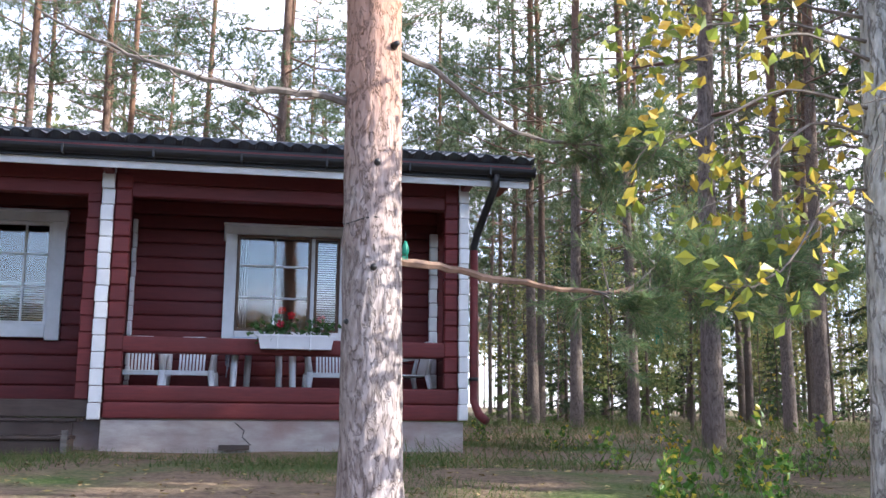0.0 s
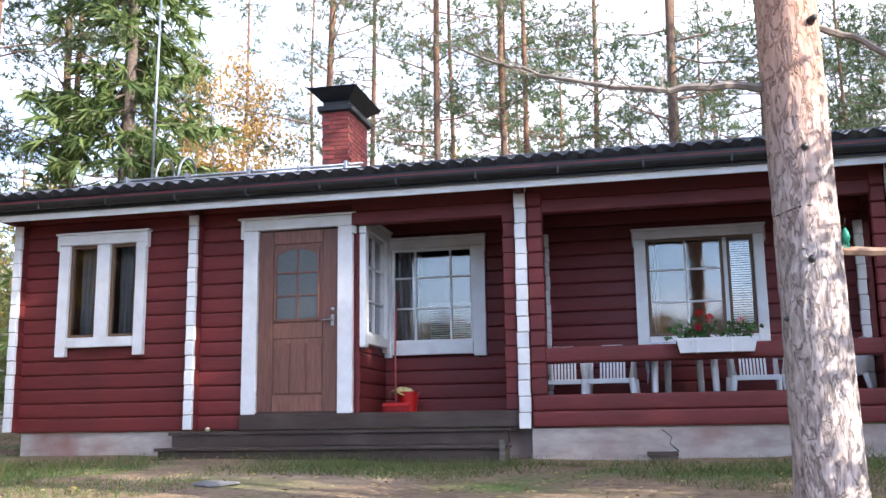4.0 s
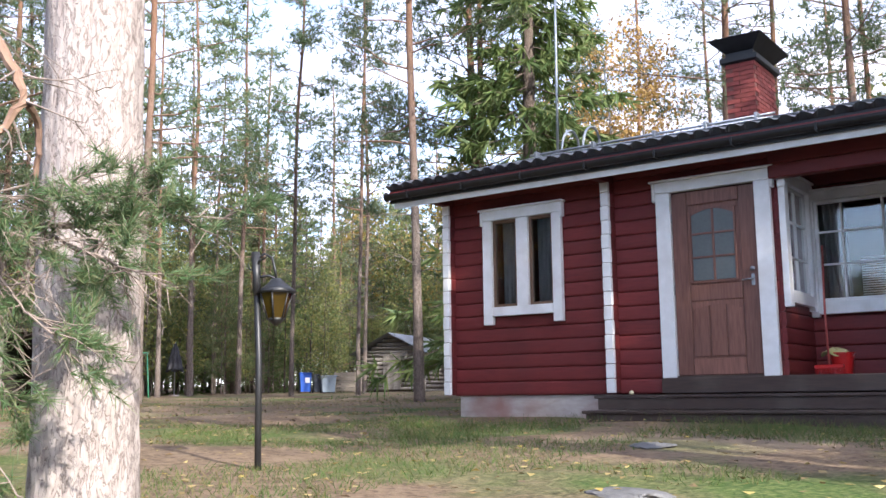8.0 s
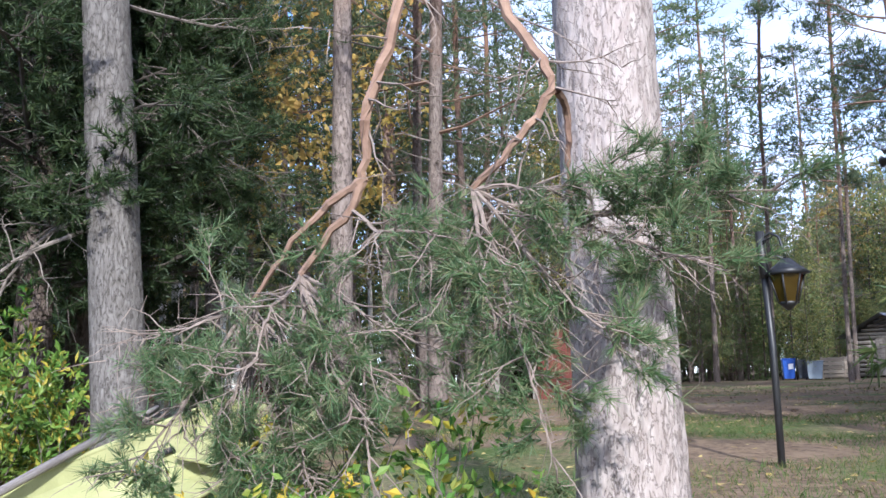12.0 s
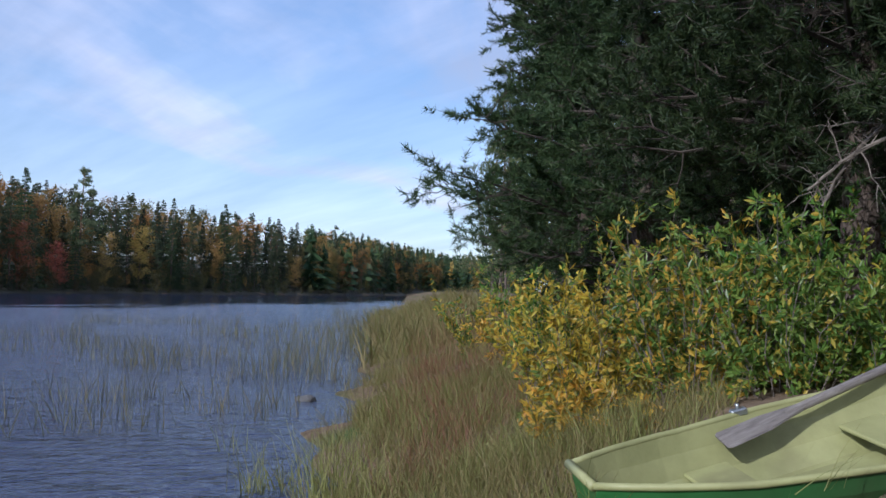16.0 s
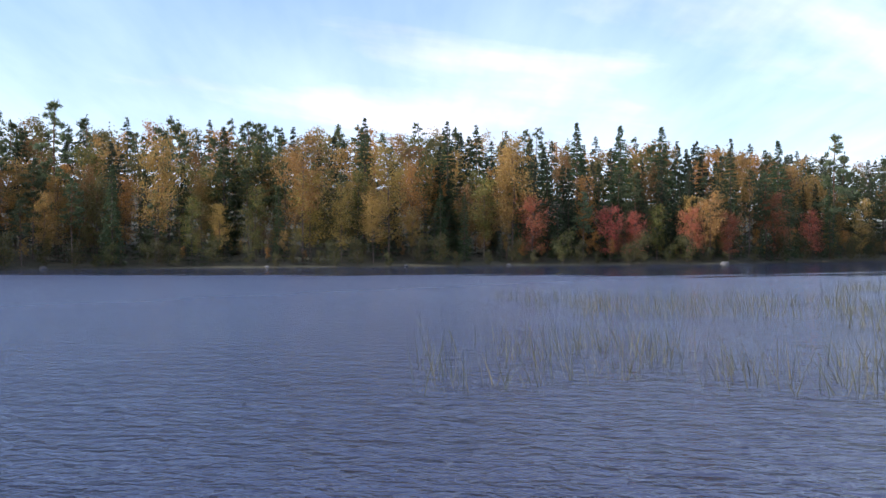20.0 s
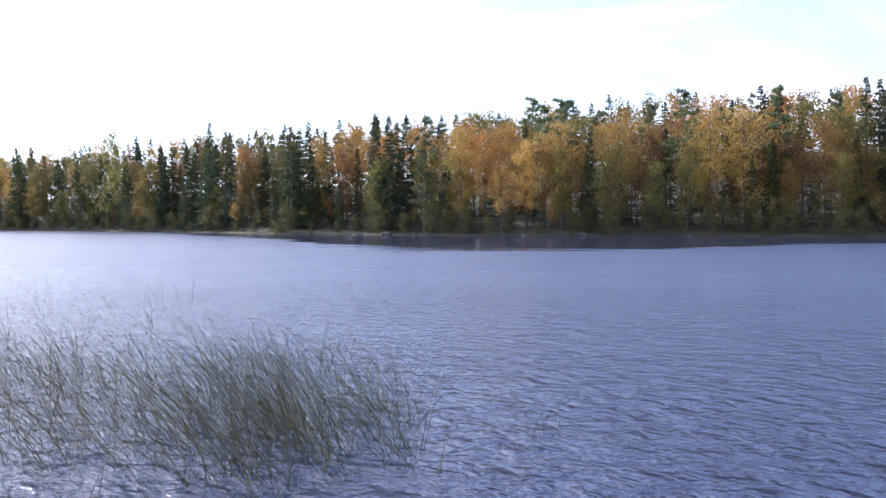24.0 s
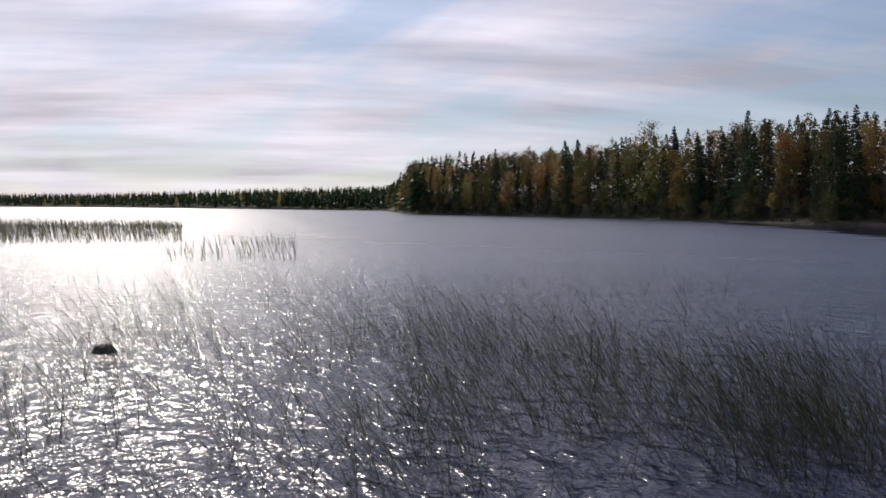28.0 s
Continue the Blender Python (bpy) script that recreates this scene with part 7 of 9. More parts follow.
# its limbs take the darker twig colour in place of shade on them
for P in ([(-7.12, 0.98, 2.95), (-7.2, 0.7, 2.88), (-7.25, 0.4, 2.72), (-7.25, 0.15, 2.5)], [(-7.12, 0.96, 2.98), (-7.3, 0.6, 2.95), (-7.3, 0.35, 2.62), (-7.3, 0.25, 2.40)]):
    Q = b.wood(rel(tB, [(1.1 * x - 0.34, 1.1 * y + 0.06, 1.1 * z - 0.17) for x, y, z in P]), 0.022, 0.009, 1)
    b.twigs(Q, 9, 0.6, 0.007, 0.8, 0, 0.2, 0, 2, 1.0)
for k in range(46):
    zz = 2.2 + 5.6 * (k + NR.uniform()) / 46
    a = radians(NR.uniform(120, 232))
    P = limb(b.s, np.array([-0.085 * zz, -0.045 * zz, zz]), np.array([math.cos(a), math.sin(a), NR.uniform(-0.15, 0.15)]), NR.uniform(1.8, 3.4), 0.018, 0.02, 7, 1, 5)
    b.twigs(P, 22, 0.85, 0.006, 0.45, -0.05, 0.25, 4, 3, 0.15)
part("crown", b.mesh(18, 0.10, 0.008, M_NEEDLE_SHADED, 0.75), None, tB, "boughs reaching over the bank, their shade painted into the needles")

# pines on the bank beyond the willows
for (px, py, h, zlow, R, seed) in ((-13.2, -1.5, 11, 1.6, 2.5, 1), (-17.0, -1.6, 12, 1.8, 2.6, 2), (-11.2, 1.3, 11, 2.2, 2.7, 3), (-9.6, 0.7, 10, 2.8, 2.2, 6), (-22, -4.2, 12, 2.0, 2.4, 4), (-16.2, -2.7, 10, 1.2, 1.9, 7)):
    t = thing("pine_tree", "bushy pine on the river bank with boughs to the ground", "pine tree", "bushy bank pines", at=(px, py, gz(px, py)))
    part("trunk", trunk_mesh("trunk", trunk_pts(h, (0.01, -0.01), 0.1, 14, 300 + seed), 0.15, 0.04, M_SPRUCEB, 12), None, t)
    b = Boughs()
    nbr = 104 if seed in (1, 3, 6) else 60
    for k in range(nbr):
        q = (k + NR.uniform()) / nbr
        zz = zlow * 0.5 + (h - zlow * 0.5 - 0.3) * q
        a = NR.uniform(0, 6.283)
        L = R * (1.0 - 0.75 * q ** 1.6) * NR.uniform(0.65, 1.1)
        P = limb(b.s, np.array([0.01 * zz, -0.01 * zz, zz]), np.array([math.cos(a), math.sin(a), NR.uniform(-0.1, 0.25)]), L, 0.03, 0.08, 6, 0, 4)
        b.twigs(P, 17, 0.28 * L + 0.25, 0.008, 0.45, 0.06, 0.12, 4, 3, 0.05)
    part("crown", b.mesh(27, 0.105, 0.0125, M_NEEDLE_SHADED, 0.75, M_TWIG_SHADED), None, t)

# the birch at the edge of the yard
tb = thing("birch_tree", "pale-barked birch with yellowing leaves beside the yard", "birch tree", at=(3.06, 4.14, gz(3.06, 4.14)))
part("trunk", near_trunk(7.0, 0.150, 0.10, (0.035, 0.0), M_BIRCH_NEAR, 160, 48, 0.016, seed=13), None, tb, "white bark with grey cracks")
b = Boughs()
for k in range(18):
    zz = NR.uniform(1.6, 6.2)
    a = radians(NR.uniform(120, 260))
    P = limb(b.s, np.array([0.012 * zz, 0, zz]), np.array([math.cos(a), math.sin(a), 0.35]), NR.uniform(0.7, 1.7) * (1.0 if zz > 2.2 else 0.35), 0.012, -0.25, 6, 1, 4)
    b.twigs(P, 7, 0.4, 0.004, 0.8, -0.3, 0.25, 3, 1)
for tip, l0 in (((-1.25, 0.05, 3.0), 3.25), ((-1.0, -0.15, 3.4), 3.5), ((-0.75, -0.05, 2.35), 2.7), ((-1.2, 0.2, 3.6), 3.6), ((-0.9, 0.1, 2.75), 3.1)):
    zt = tb.location.z
    P = b.wood([(0, 0, l0 - zt), (tip[0] * 0.4, tip[1] * 0.3, l0 - zt + 0.12), (tip[0] * 0.75, tip[1], tip[2] - zt + 0.1), (tip[0], tip[1], tip[2] - zt)], 0.010, 0.003, 1, 5)
    b.twigs(P, 9, 0.34, 0.003, 0.8, -0.25, 0.35, 3, 2)
C, D = np.array(b.C), np.array(b.D)
b.s.add(*leaves(C, D - [0, 0, 0.7], 1, 0.078, 0.060, 0.8, 0.05), 2)
part("crown", b.s.mesh("crown", [M_TWIG, M_TWIG, leafy("yard_birch_leaves", [(0.15, 0.23, 0.04), (0.24, 0.30, 0.05), (0.44, 0.40, 0.06), (0.54, 0.40, 0.06)], 0.4, 0.5, 0.1)]), None, tb)


# ---- bushes ----
def bush(name, label, cat, group, x, y, h, R, stems, nleaf, lsize, lw, mat, seed, lean=(0, 0)):
    t = thing(name, label, cat, group, at=(x, y, gz(x, y)))
    s, fol = Soup(), Soup()
    CC, DD = [], []
    for i in range(stems):
        a = NR.uniform(0, 6.283)
        rr = R * math.sqrt(NR.uniform(0.02, 1))
        hh = h * NR.uniform(0.6, 1.08) * (1 - 0.25 * rr / R)
        p0 = np.array([math.cos(a) * rr * 0.35, math.sin(a) * rr * 0.35, -0.1])
        P = limb(s, p0, np.array([math.cos(a) * rr * 0.65 / hh + lean[0], math.sin(a) * rr * 0.65 / hh + lean[1], 1.0]), hh, 0.006, 0.0, 6, 0, 4, 0.05)
        for j in range(6):
            q = P[1 + j % 5]
            d = unit(NR.normal(size=3) + [0, 0, 0.9])
            Q = limb(s, q, d, hh * NR.uniform(0.12, 0.3), 0.003, 0, 4, 0, 3)
            w = NR.uniform(0.1, 1, 7)
            CC.append(np.stack([np.interp(w, np.linspace(0, 1, 4), Q[:, c]) for c in range(3)], 1))
            DD.append(np.tile(d, (7, 1)))
        w = NR.uniform(0.12, 1, 10)
        CC.append(np.stack([np.interp(w, np.linspace(0, 1, 6), P[:, c]) for c in range(3)], 1))
        DD.append(np.tile([0, 0, 1.0], (10, 1)))
    C, D = np.concatenate(CC), np.concatenate(DD)
    fol.add(*leaves(C, D, nleaf, lsize, lw, 0.8, 0.015))
    part("wood", s.mesh("wood", [M_TWIG]), None, t)
    part("foliage", fol.mesh("foliage", [mat]), None, t)
    return t


M_LEAF_GOLD = leafy("golden_leaves", [(0.12, 0.18, 0.04), (0.24, 0.22, 0.05), (0.55, 0.40, 0.05), (0.62, 0.43, 0.06), (0.52, 0.28, 0.04)], 0.35, 0.45, 0.1)
M_LEAF_GREEN = leafy("fresh_green_leaves", [(0.05, 0.11, 0.02), (0.09, 0.18, 0.03), (0.14, 0.25, 0.045), (0.22, 0.31, 0.06), (0.5, 0.38, 0.05)], 0.35, 0.4, 0.1)
WIL = "willows on the bank"
for k, (x, y, h, R, st, mat) in enumerate(((-8.5, 0.1, 1.45, 0.8, 40, M_LEAF_GREEN), (-8.9, -0.6, 1.6, 0.9, 46, M_LEAF_BUSH), (-9.6, 0.35, 1.6, 0.9, 40, M_LEAF_GREEN), (-10.2, -0.9, 1.5, 0.9, 40, M_LEAF_BUSH), (-9.3, -1.5, 1.25, 0.8, 40, M_LEAF_GOLD),
                                            (-10.8, -1.9, 1.1, 0.8, 34, M_LEAF_GOLD), (-12.2, -2.4, 1.3, 0.9, 34, M_LEAF_BUSH), (-14.5, -3.2, 1.2, 0.9, 30, M_LEAF_GOLD), (-8.6, 0.8, 1.1, 0.5, 22, M_LEAF_GREEN), (-11.3, -0.6, 1.5, 0.9, 30, M_LEAF_GREEN), (-17.5, -4.6, 1.4, 1.1, 30, M_LEAF_BUSH), (-8.2, -1.35, 0.75, 0.6, 26, M_LEAF_GOLD), (-15.5, -2.0, 1.8, 1.0, 30, M_LEAF_GREEN), (-19.5, -3.4, 1.9, 1.2, 34, M_LEAF_BUSH), (-24.5, -5.6, 2.0, 1.4, 34, M_LEAF_GREEN))):
    bush("willow_bush", "waterside willow with green and golden autumn leaves", "bush", WIL, x, y, h, R, int(st * 0.72), 3, 0.078, 0.031, mat, k)
for k, (x, y, h, R, st, mat) in enumerate(((-3.0, 0.62, 0.75, 0.45, 30, M_LEAF_GREEN), (-2.75, 0.95, 0.70, 0.38, 28, M_LEAF_GREEN), (-3.2, 0.75, 0.85, 0.35, 26, M_LEAF_GREEN), (-3.55, 0.95, 0.9, 0.35, 24, M_LEAF_BUSH), (-3.25, 0.95, 0.85, 0.4, 28, M_LEAF_BUSH), (-2.9, 1.22, 0.75, 0.4, 26, M_LEAF_BUSH), (-3.35, 1.35, 0.85, 0.4, 24, M_LEAF_GREEN), (-2.45, 0.8, 0.4, 0.3, 12, M_LEAF_GOLD), (-3.7, 0.75, 0.55, 0.3, 10, M_LEAF_BUSH))):
    bush("rowan_shrub", "low shrub with green and yellow leaves under the pine", "shrub", "shrubs beside the boat", x, y, h, R, int(st * 0.55), 2, 0.044, 0.024, mat, k)
for k, (az, r, h, R, st, mat) in enumerate(((336, 6.2, 0.75, 0.35, 12, M_LEAF_GREEN), (332, 7.0, 0.9, 0.4, 14, M_LEAF_GREEN), (334.5, 5.4, 0.7, 0.25, 8, M_LEAF_GREEN), (330.5, 6.0, 0.9, 0.3, 12, M_LEAF_GREEN), (339, 9, 0.8, 0.5, 12, M_LEAF_GREEN), (328.5, 8.5, 1.2, 0.4, 12, M_LEAF_GREEN), (342, 12, 0.6, 0.5, 12, M_LEAF_GREEN), (335.5, 10.5, 1.1, 0.5, 12, M_LEAF_BUSH), (331, 11.5, 1.6, 0.6, 14, M_LEAF_BUSH), (346.5, 15, 1.0, 0.6, 12, M_LEAF_GREEN))):
    x, y = polar(az, r)
    bush("aspen_sapling", "low aspen saplings with green and yellow leaves", "sapling", "saplings at the wood's edge", x, y, h * 0.62, R * 0.7, max(3, st // 4), 1, 0.05, 0.042, mat, k)


# ---- grasses and reeds: uncounted stuff ----
def blades(P, H, W, lean, bend, segs=2, jitter=0.25):
    """Grass or reed blades at points P: tapered strips that lean and bend."""
    n = len(P)
    a = NR.uniform(0, 6.283, n)
    side = np.stack([np.cos(a), np.sin(a), 0 * a], 1)
    H = np.broadcast_to(np.asarray(H, float), (n,)) * NR.uniform(0.55, 1.2, n)
    tilt = np.asarray(lean)[None, :] + jitter * NR.normal(size=(n, 2))
    V = []
    for k in range(segs + 1):
        t = k / segs
        c = P + np.stack([tilt[:, 0] * H * (t + bend * t * t), tilt[:, 1] * H * (t + bend * t * t), H * t * (1 - 0.12 * bend * t)], 1)
        w = (W * (1 - 0.85 * t)) * 0.5
        V += [c - side * w, c + side * w]
    V = np.stack(V, 1)
    m = 2 * (segs + 1)
    b0 = np.arange(n)[:, None] * m
    F = np.concatenate([np.concatenate([b0 + [2 * k, 2 * k + 1, 2 * k + 3], b0 + [2 * k, 2 * k + 3, 2 * k + 2]]) for k in range(segs)])
    return V.reshape(-1, 3), F


def scatter(n, az0, az1, r0, r1, keep):
    az, r = NR.uniform(az0, az1, n), np.sqrt(NR.uniform(r0 ** 2, r1 ** 2, n))
    x, y = -np.sin(np.radians(az)) * r, np.cos(np.radians(az)) * r
    k = keep(x, y)
    return x[k], y[k]


M_REED = leafy("reed_stalks", [(0.025, 0.034, 0.014), (0.055, 0.065, 0.024), (0.10, 0.10, 0.04), (0.20, 0.17, 0.08)], 0.6, 0.15, 0.0)
M_REED_DRY = leafy("dry_reed_stalks", [(0.16, 0.14, 0.07), (0.10, 0.11, 0.05), (0.24, 0.19, 0.10)], 0.55, 0.25, 0.0)
M_SEDGE = leafy("bank_sedge", [(0.25, 0.20, 0.08), (0.17, 0.15, 0.055), (0.15, 0.17, 0.045), (0.32, 0.26, 0.12)], 0.6, 0.3, 0.0)
M_SEDGE_RED = leafy("reddish_bank_grass", [(0.24, 0.11, 0.07), (0.19, 0.10, 0.05), (0.28, 0.16, 0.09)], 0.6, 0.3, 0.0)
M_SEDGE_GRN = leafy("pale_green_sedge", [(0.22, 0.25, 0.07), (0.30, 0.30, 0.11), (0.14, 0.18, 0.05)], 0.55, 0.35, 0.0)
M_LAWN = leafy("lawn_grass", [(0.04, 0.085, 0.016), (0.065, 0.12, 0.024), (0.105, 0.135, 0.038), (0.20, 0.155, 0.07)], 0.6, 0.3, 0.0)
M_FALLEN = leafy("fallen_leaves", [(0.16, 0.10, 0.055), (0.24, 0.15, 0.07), (0.42, 0.32, 0.13), (0.12, 0.075, 0.045), (0.38, 0.27, 0.07)], 0.6, 0.2, 0.0)


def off_boat(x, y):
    """Clear of the hull drawn up on the bank."""
    u, v = (x + 5.81) * -0.4648 + (y + 0.852) * 0.8854, (x + 5.81) * 0.8854 + (y + 0.852) * 0.4648
    return (u < -0.05) | (u > 3.5) | (np.abs(v) > 0.7)


def clumpy(x, y, f, lo, off=0.0):
    v = np.array([noise.noise((a * f, b_ * f, 5.1 + off)) for a, b_ in zip(x, y)])
    return v > lo


s = Soup()
# the leaning clump before the camera, dense at its heart, thin round it
for n, az0, az1, r0, r1, H, lo in ((420, 203, 212, 7.0, 9.4, 0.74, -9), (380, 206, 217, 6.4, 9.8, 0.74, -9), (1900, 208, 238, 5.8, 12.5, 0.72, -0.12), (420, 210, 224, 6.2, 9.5, 0.66, -9), (2900, 222, 262, 4.6, 16, 0.70, -0.14), (1500, 216, 262, 12, 24, 0.7, 0.0), (160, 198, 206, 6.5, 10, 0.55, 0.1), (120, 195, 204, 6.5, 9, 0.5, -0.1)):
    x, y = scatter(n, az0, az1, r0, r1, lambda x, y: clumpy(x, y, 0.55, lo))
    az = np.degrees(np.arctan2(-x, y)) % 360
    s.add(*blades(np.stack([x, y, np.full(len(x), -0.12)], 1), H + 0.12, 0.0066, (0.40, 0.23), 0.45, 3, 0.34))
for n, az0, az1, r0, r1, H, lo in ((300, 241, 248.5, 33, 50, 0.72, -0.1), (5200, 247.5, 262, 50, 95, 0.85, -0.4)):
    x, y = scatter(n, az0, az1, r0, r1, lambda x, y: clumpy(x, y, 0.08, lo))
    s.add(*blades(np.stack([x, y, np.full(len(x), -0.05)], 1), H, 0.032, (0.2, 0.1), 0.3, 2, 0.15))
solo("reeds", s.mesh("reeds", [M_REED]), None, "wind-bent green rushes standing in the river", "reeds", kind="stuff")
s = Soup()
for n, az0, az1, r0, r1, H, lo, W in ((7000, 112, 151, 12, 36, 0.66, -0.10, 0.012), (6400, 108, 128, 14, 48, 0.66, -0.16, 0.015), (2600, 104, 114, 26, 75, 0.75, -0.3, 0.026)):
    x, y = scatter(n, az0, az1, r0, r1, lambda x, y: clumpy(x, y, 0.16, lo, 3) & clumpy(x, y, 0.7, -0.05, 9) & (y < shore_y(x) + 0.3) & (ground_z(x, y) < 0.1))
    s.add(*blades(np.stack([x, y, np.full(len(x), -0.1)], 1), H, W, (0.10, 0.0), 0.4, 2, 0.17))
solo("sparse_reeds", s.mesh("sparse_reeds", [M_REED_DRY]), None, "sparse dry rushes in the shallow bay", "reeds", kind="stuff")
s = Soup()
for n, az0, az1, r0, r1, d0, d1, H, W, mt, lo in ((11000, 97, 113, 6.2, 15, 0.5, 3.0, 0.32, 0.008, 0, -0.9), (6000, 100, 114, 7, 30, -0.1, 0.7, 0.32, 0.010, 0, -0.9), (6000, 96, 112, 6.0, 14, 0.5, 3.2, 0.38, 0.009, 2, 0.02), (4500, 99, 111, 8, 17, 0.7, 2.8, 0.42, 0.008, 1, 0.08), (9000, 100, 112, 11, 30, 0.4, 3.0, 0.42, 0.013, 0, -0.9), (2400, 100, 114, 7, 15, 0.25, 0.9, 0.36, 0.010, 2, 0.05), (3500, 104, 114, 7, 30, -0.2, 0.9, 0.42, 0.008, 0, 0.12), (5000, 84, 106, 5.6, 9, 0.5, 3.2, 0.3, 0.008, 0, -0.5), (7000, 100, 112, 11, 34, 1.1, 3.2, 0.46, 0.012, 1, 0.0), (5000, 104, 112, 22, 70, -1.5, 4, 0.9, 0.04, 0, -0.9), (2600, 76, 106, 5.4, 9, 0.6, 3.2, 0.32, 0.008, 2, 0.0), (900, 108, 114.6, 8, 12, -0.4, 0.2, 0.42, 0.010, 0, 0.3), (1800, 55, 80, 3.4, 6, 1.0, 6, 0.16, 0.006, 2, 0.1)):
    x, y = scatter(n, az0, az1, r0, r1, lambda x, y: clumpy(x, y, 0.9, lo, mt) & off_boat(x, y) & (y - shore_y(x) > d0) & (y - shore_y(x) < d1))
    z = ground_z(x, y)
    s.add(*blades(np.stack([x, y, np.maximum(z, -0.2) - 0.02], 1), H, W, (0.08, 0.0), 0.5, 2, 0.28), mt)
# tufts that stand in the shallows before the bank
for az, r, n, H, w in ((117.0, 9.35, 46, 0.40, 0.07), (115.4, 9.4, 26, 0.40, 0.05), (113.0, 8.8, 110, 0.62, 0.13), (111.6, 8.5, 120, 0.60, 0.2), (112.4, 10.2, 40, 0.5, 0.16), (118.4, 11.5, 16, 0.35, 0.1)):
    cx, cy = polar(az, r)
    P = np.stack([cx + w * NR.normal(size=n), cy + w * NR.normal(size=n), np.full(n, -0.1)], 1)
    s.add(*blades(P, H + 0.12, 0.011, (0.06, 0.0), 0.7, 3, 0.16), 2)
solo("bank_grass", s.mesh("bank_grass", [M_SEDGE, M_SEDGE_RED, M_SEDGE_GRN]), None, "tall tan and reddish sedge along the waterline", "grass", kind="stuff")
s = Soup()
off_house = lambda x, y: ~((x > -8.1) & (x < 2.5) & (y > 10.05) & (y < 18))
for n, az0, az1, r0, r1, H, W, lo in ((90000, -36, 66, 3.0, 13, 0.06, 0.006, 0.02), (12000, -12, 40, 8.4, 12.5, 0.11, 0.007, -0.25), (16000, -36, 60, 11, 34, 0.075, 0.014, -0.05), (9000, -36, -9, 8, 30, 0.24, 0.012, -0.15), (2600, -8, 40, 10.2, 12, 0.12, 0.008, -0.4)):
    x, y = scatter(n, az0, az1, r0, r1, lambda x, y: clumpy(x, y, 0.55, lo, 7) & off_house(x, y))
    s.add(*blades(np.stack([x, y, ground_z(x, y) + bumpy(x, y) - 0.01], 1), H, W, (0.0, 0.0), 0.6, 1, 0.45))
solo("lawn", s.mesh("lawn", [M_LAWN]), None, "patchy short grass over the yard", "grass", kind="stuff")
x, y = scatter(9000, -34, 66, 3.5, 24, off_house)
C = np.stack([x, y, ground_z(x, y) + bumpy(x, y) + 0.018], 1)
D = unit(np.stack([NR.normal(size=len(x)), NR.normal(size=len(x)), 0.15 * NR.normal(size=len(x))], 1))
V = leaves(C, D, 1, 0.055, 0.042, 0.0)[0].reshape(-1, 4, 3)
V[:, :, 2] = C[:, None, 2] + 0.012 * NR.uniform(-0.5, 1, (len(C), 4))
b0 = np.arange(len(C))[:, None] * 4
solo("leaf_litter", mesh_np("leaf_litter", V.reshape(-1, 3), np.concatenate([b0 + [0, 1, 2], b0 + [0, 2, 3]]), [M_FALLEN]), None, "yellow and brown leaves fallen on the yard", "leaves", kind="stuff")

# ---- loose things: porch, entrance, yard, shore ----
def cushion_free_chair(x, y, z, turn):
    """A stacking garden chair of white plastic."""
    c = thing("garden_chair", "white plastic garden chair with a slatted back", "chair", "garden chairs on the porch", at=(x, y, z))
    c.rotation_euler = (0, 0, turn)
    c.scale = (1.06, 0.94, 0.85)
    part("seat", box(-0.22, 0.22, -0.21, 0.21, 0.40, 0.425, 0.010), M_PLASTIC, c)
    part("apron", box(-0.23, 0.23, -0.235, -0.215, 0.36, 0.42, 0.006), M_PLASTIC, c)
    for sx in (-1, 1):
        for sy, lean in ((-1, 0.03), (1, -0.05)):
            part("leg", tube_mesh("leg", [(sx * 0.275, sy * 0.25 + lean * -1, 0), (sx * 0.245, sy * 0.22, 0.42)], [0.022, 0.036], M_PLASTIC, 8), M_PLASTIC, c)
        part("arm", tube_mesh("arm", [(sx * 0.245, -0.22, 0.42), (sx * 0.265, -0.23, 0.60), (sx * 0.27, -0.17, 0.645), (sx * 0.265, 0.12, 0.66), (sx * 0.235, 0.25, 0.68)], [0.028, 0.024, 0.028, 0.026, 0.022], M_PLASTIC, 8), M_PLASTIC, c)
        part("back_post", tube_mesh("back_post", [(sx * 0.235, 0.215, 0.41), (sx * 0.235, 0.27, 0.68), (sx * 0.20, 0.31, 0.85)], [0.03, 0.026, 0.022], M_PLASTIC, 8), M_PLASTIC, c)
    part("back_rail", tube_mesh("back_rail", [(-0.20, 0.31, 0.85), (-0.1, 0.325, 0.885), (0.1, 0.325, 0.885), (0.20, 0.31, 0.85)], 0.022, M_PLASTIC, 8), M_PLASTIC, c)
    for i in range(8):
        u = -0.126 + i * 0.036
        part("slat", box(u - 0.011, u + 0.011, -0.004, 0.006, 0, 0.46, 0.002), M_PLASTIC, c, m=pose(0, 0.222, 0.42, -13, 0, 0) @ Matrix.Translation((u * 0, 0, 0)))
    return c


PF = 1.90
for x, y, turn in ((-1.20, 11.36, 0.05), (-0.66, 11.34, -0.06), (0.92, 11.34, 0.06), (1.78, 11.5, -1.4)):
    cushion_free_chair(x, y, PF, turn)
tbl = thing("garden_table", "white plastic garden table on the porch", "table", at=(0.155, 11.32, PF))
part("top", box(-0.38, 0.38, -0.32, 0.32, 0.69, 0.72, 0.012), M_PLASTIC, tbl)
for sx in (-1, 1):
    for sy in (-1, 1):
        part("leg", tube_mesh("leg", [(sx * (0.33 if sy < 0 else 0.19), sy * 0.26, 0), (sx * (0.31 if sy < 0 else 0.17), sy * 0.24, 0.69)], [0.034, 0.042], M_PLASTIC, 8), M_PLASTIC, tbl)
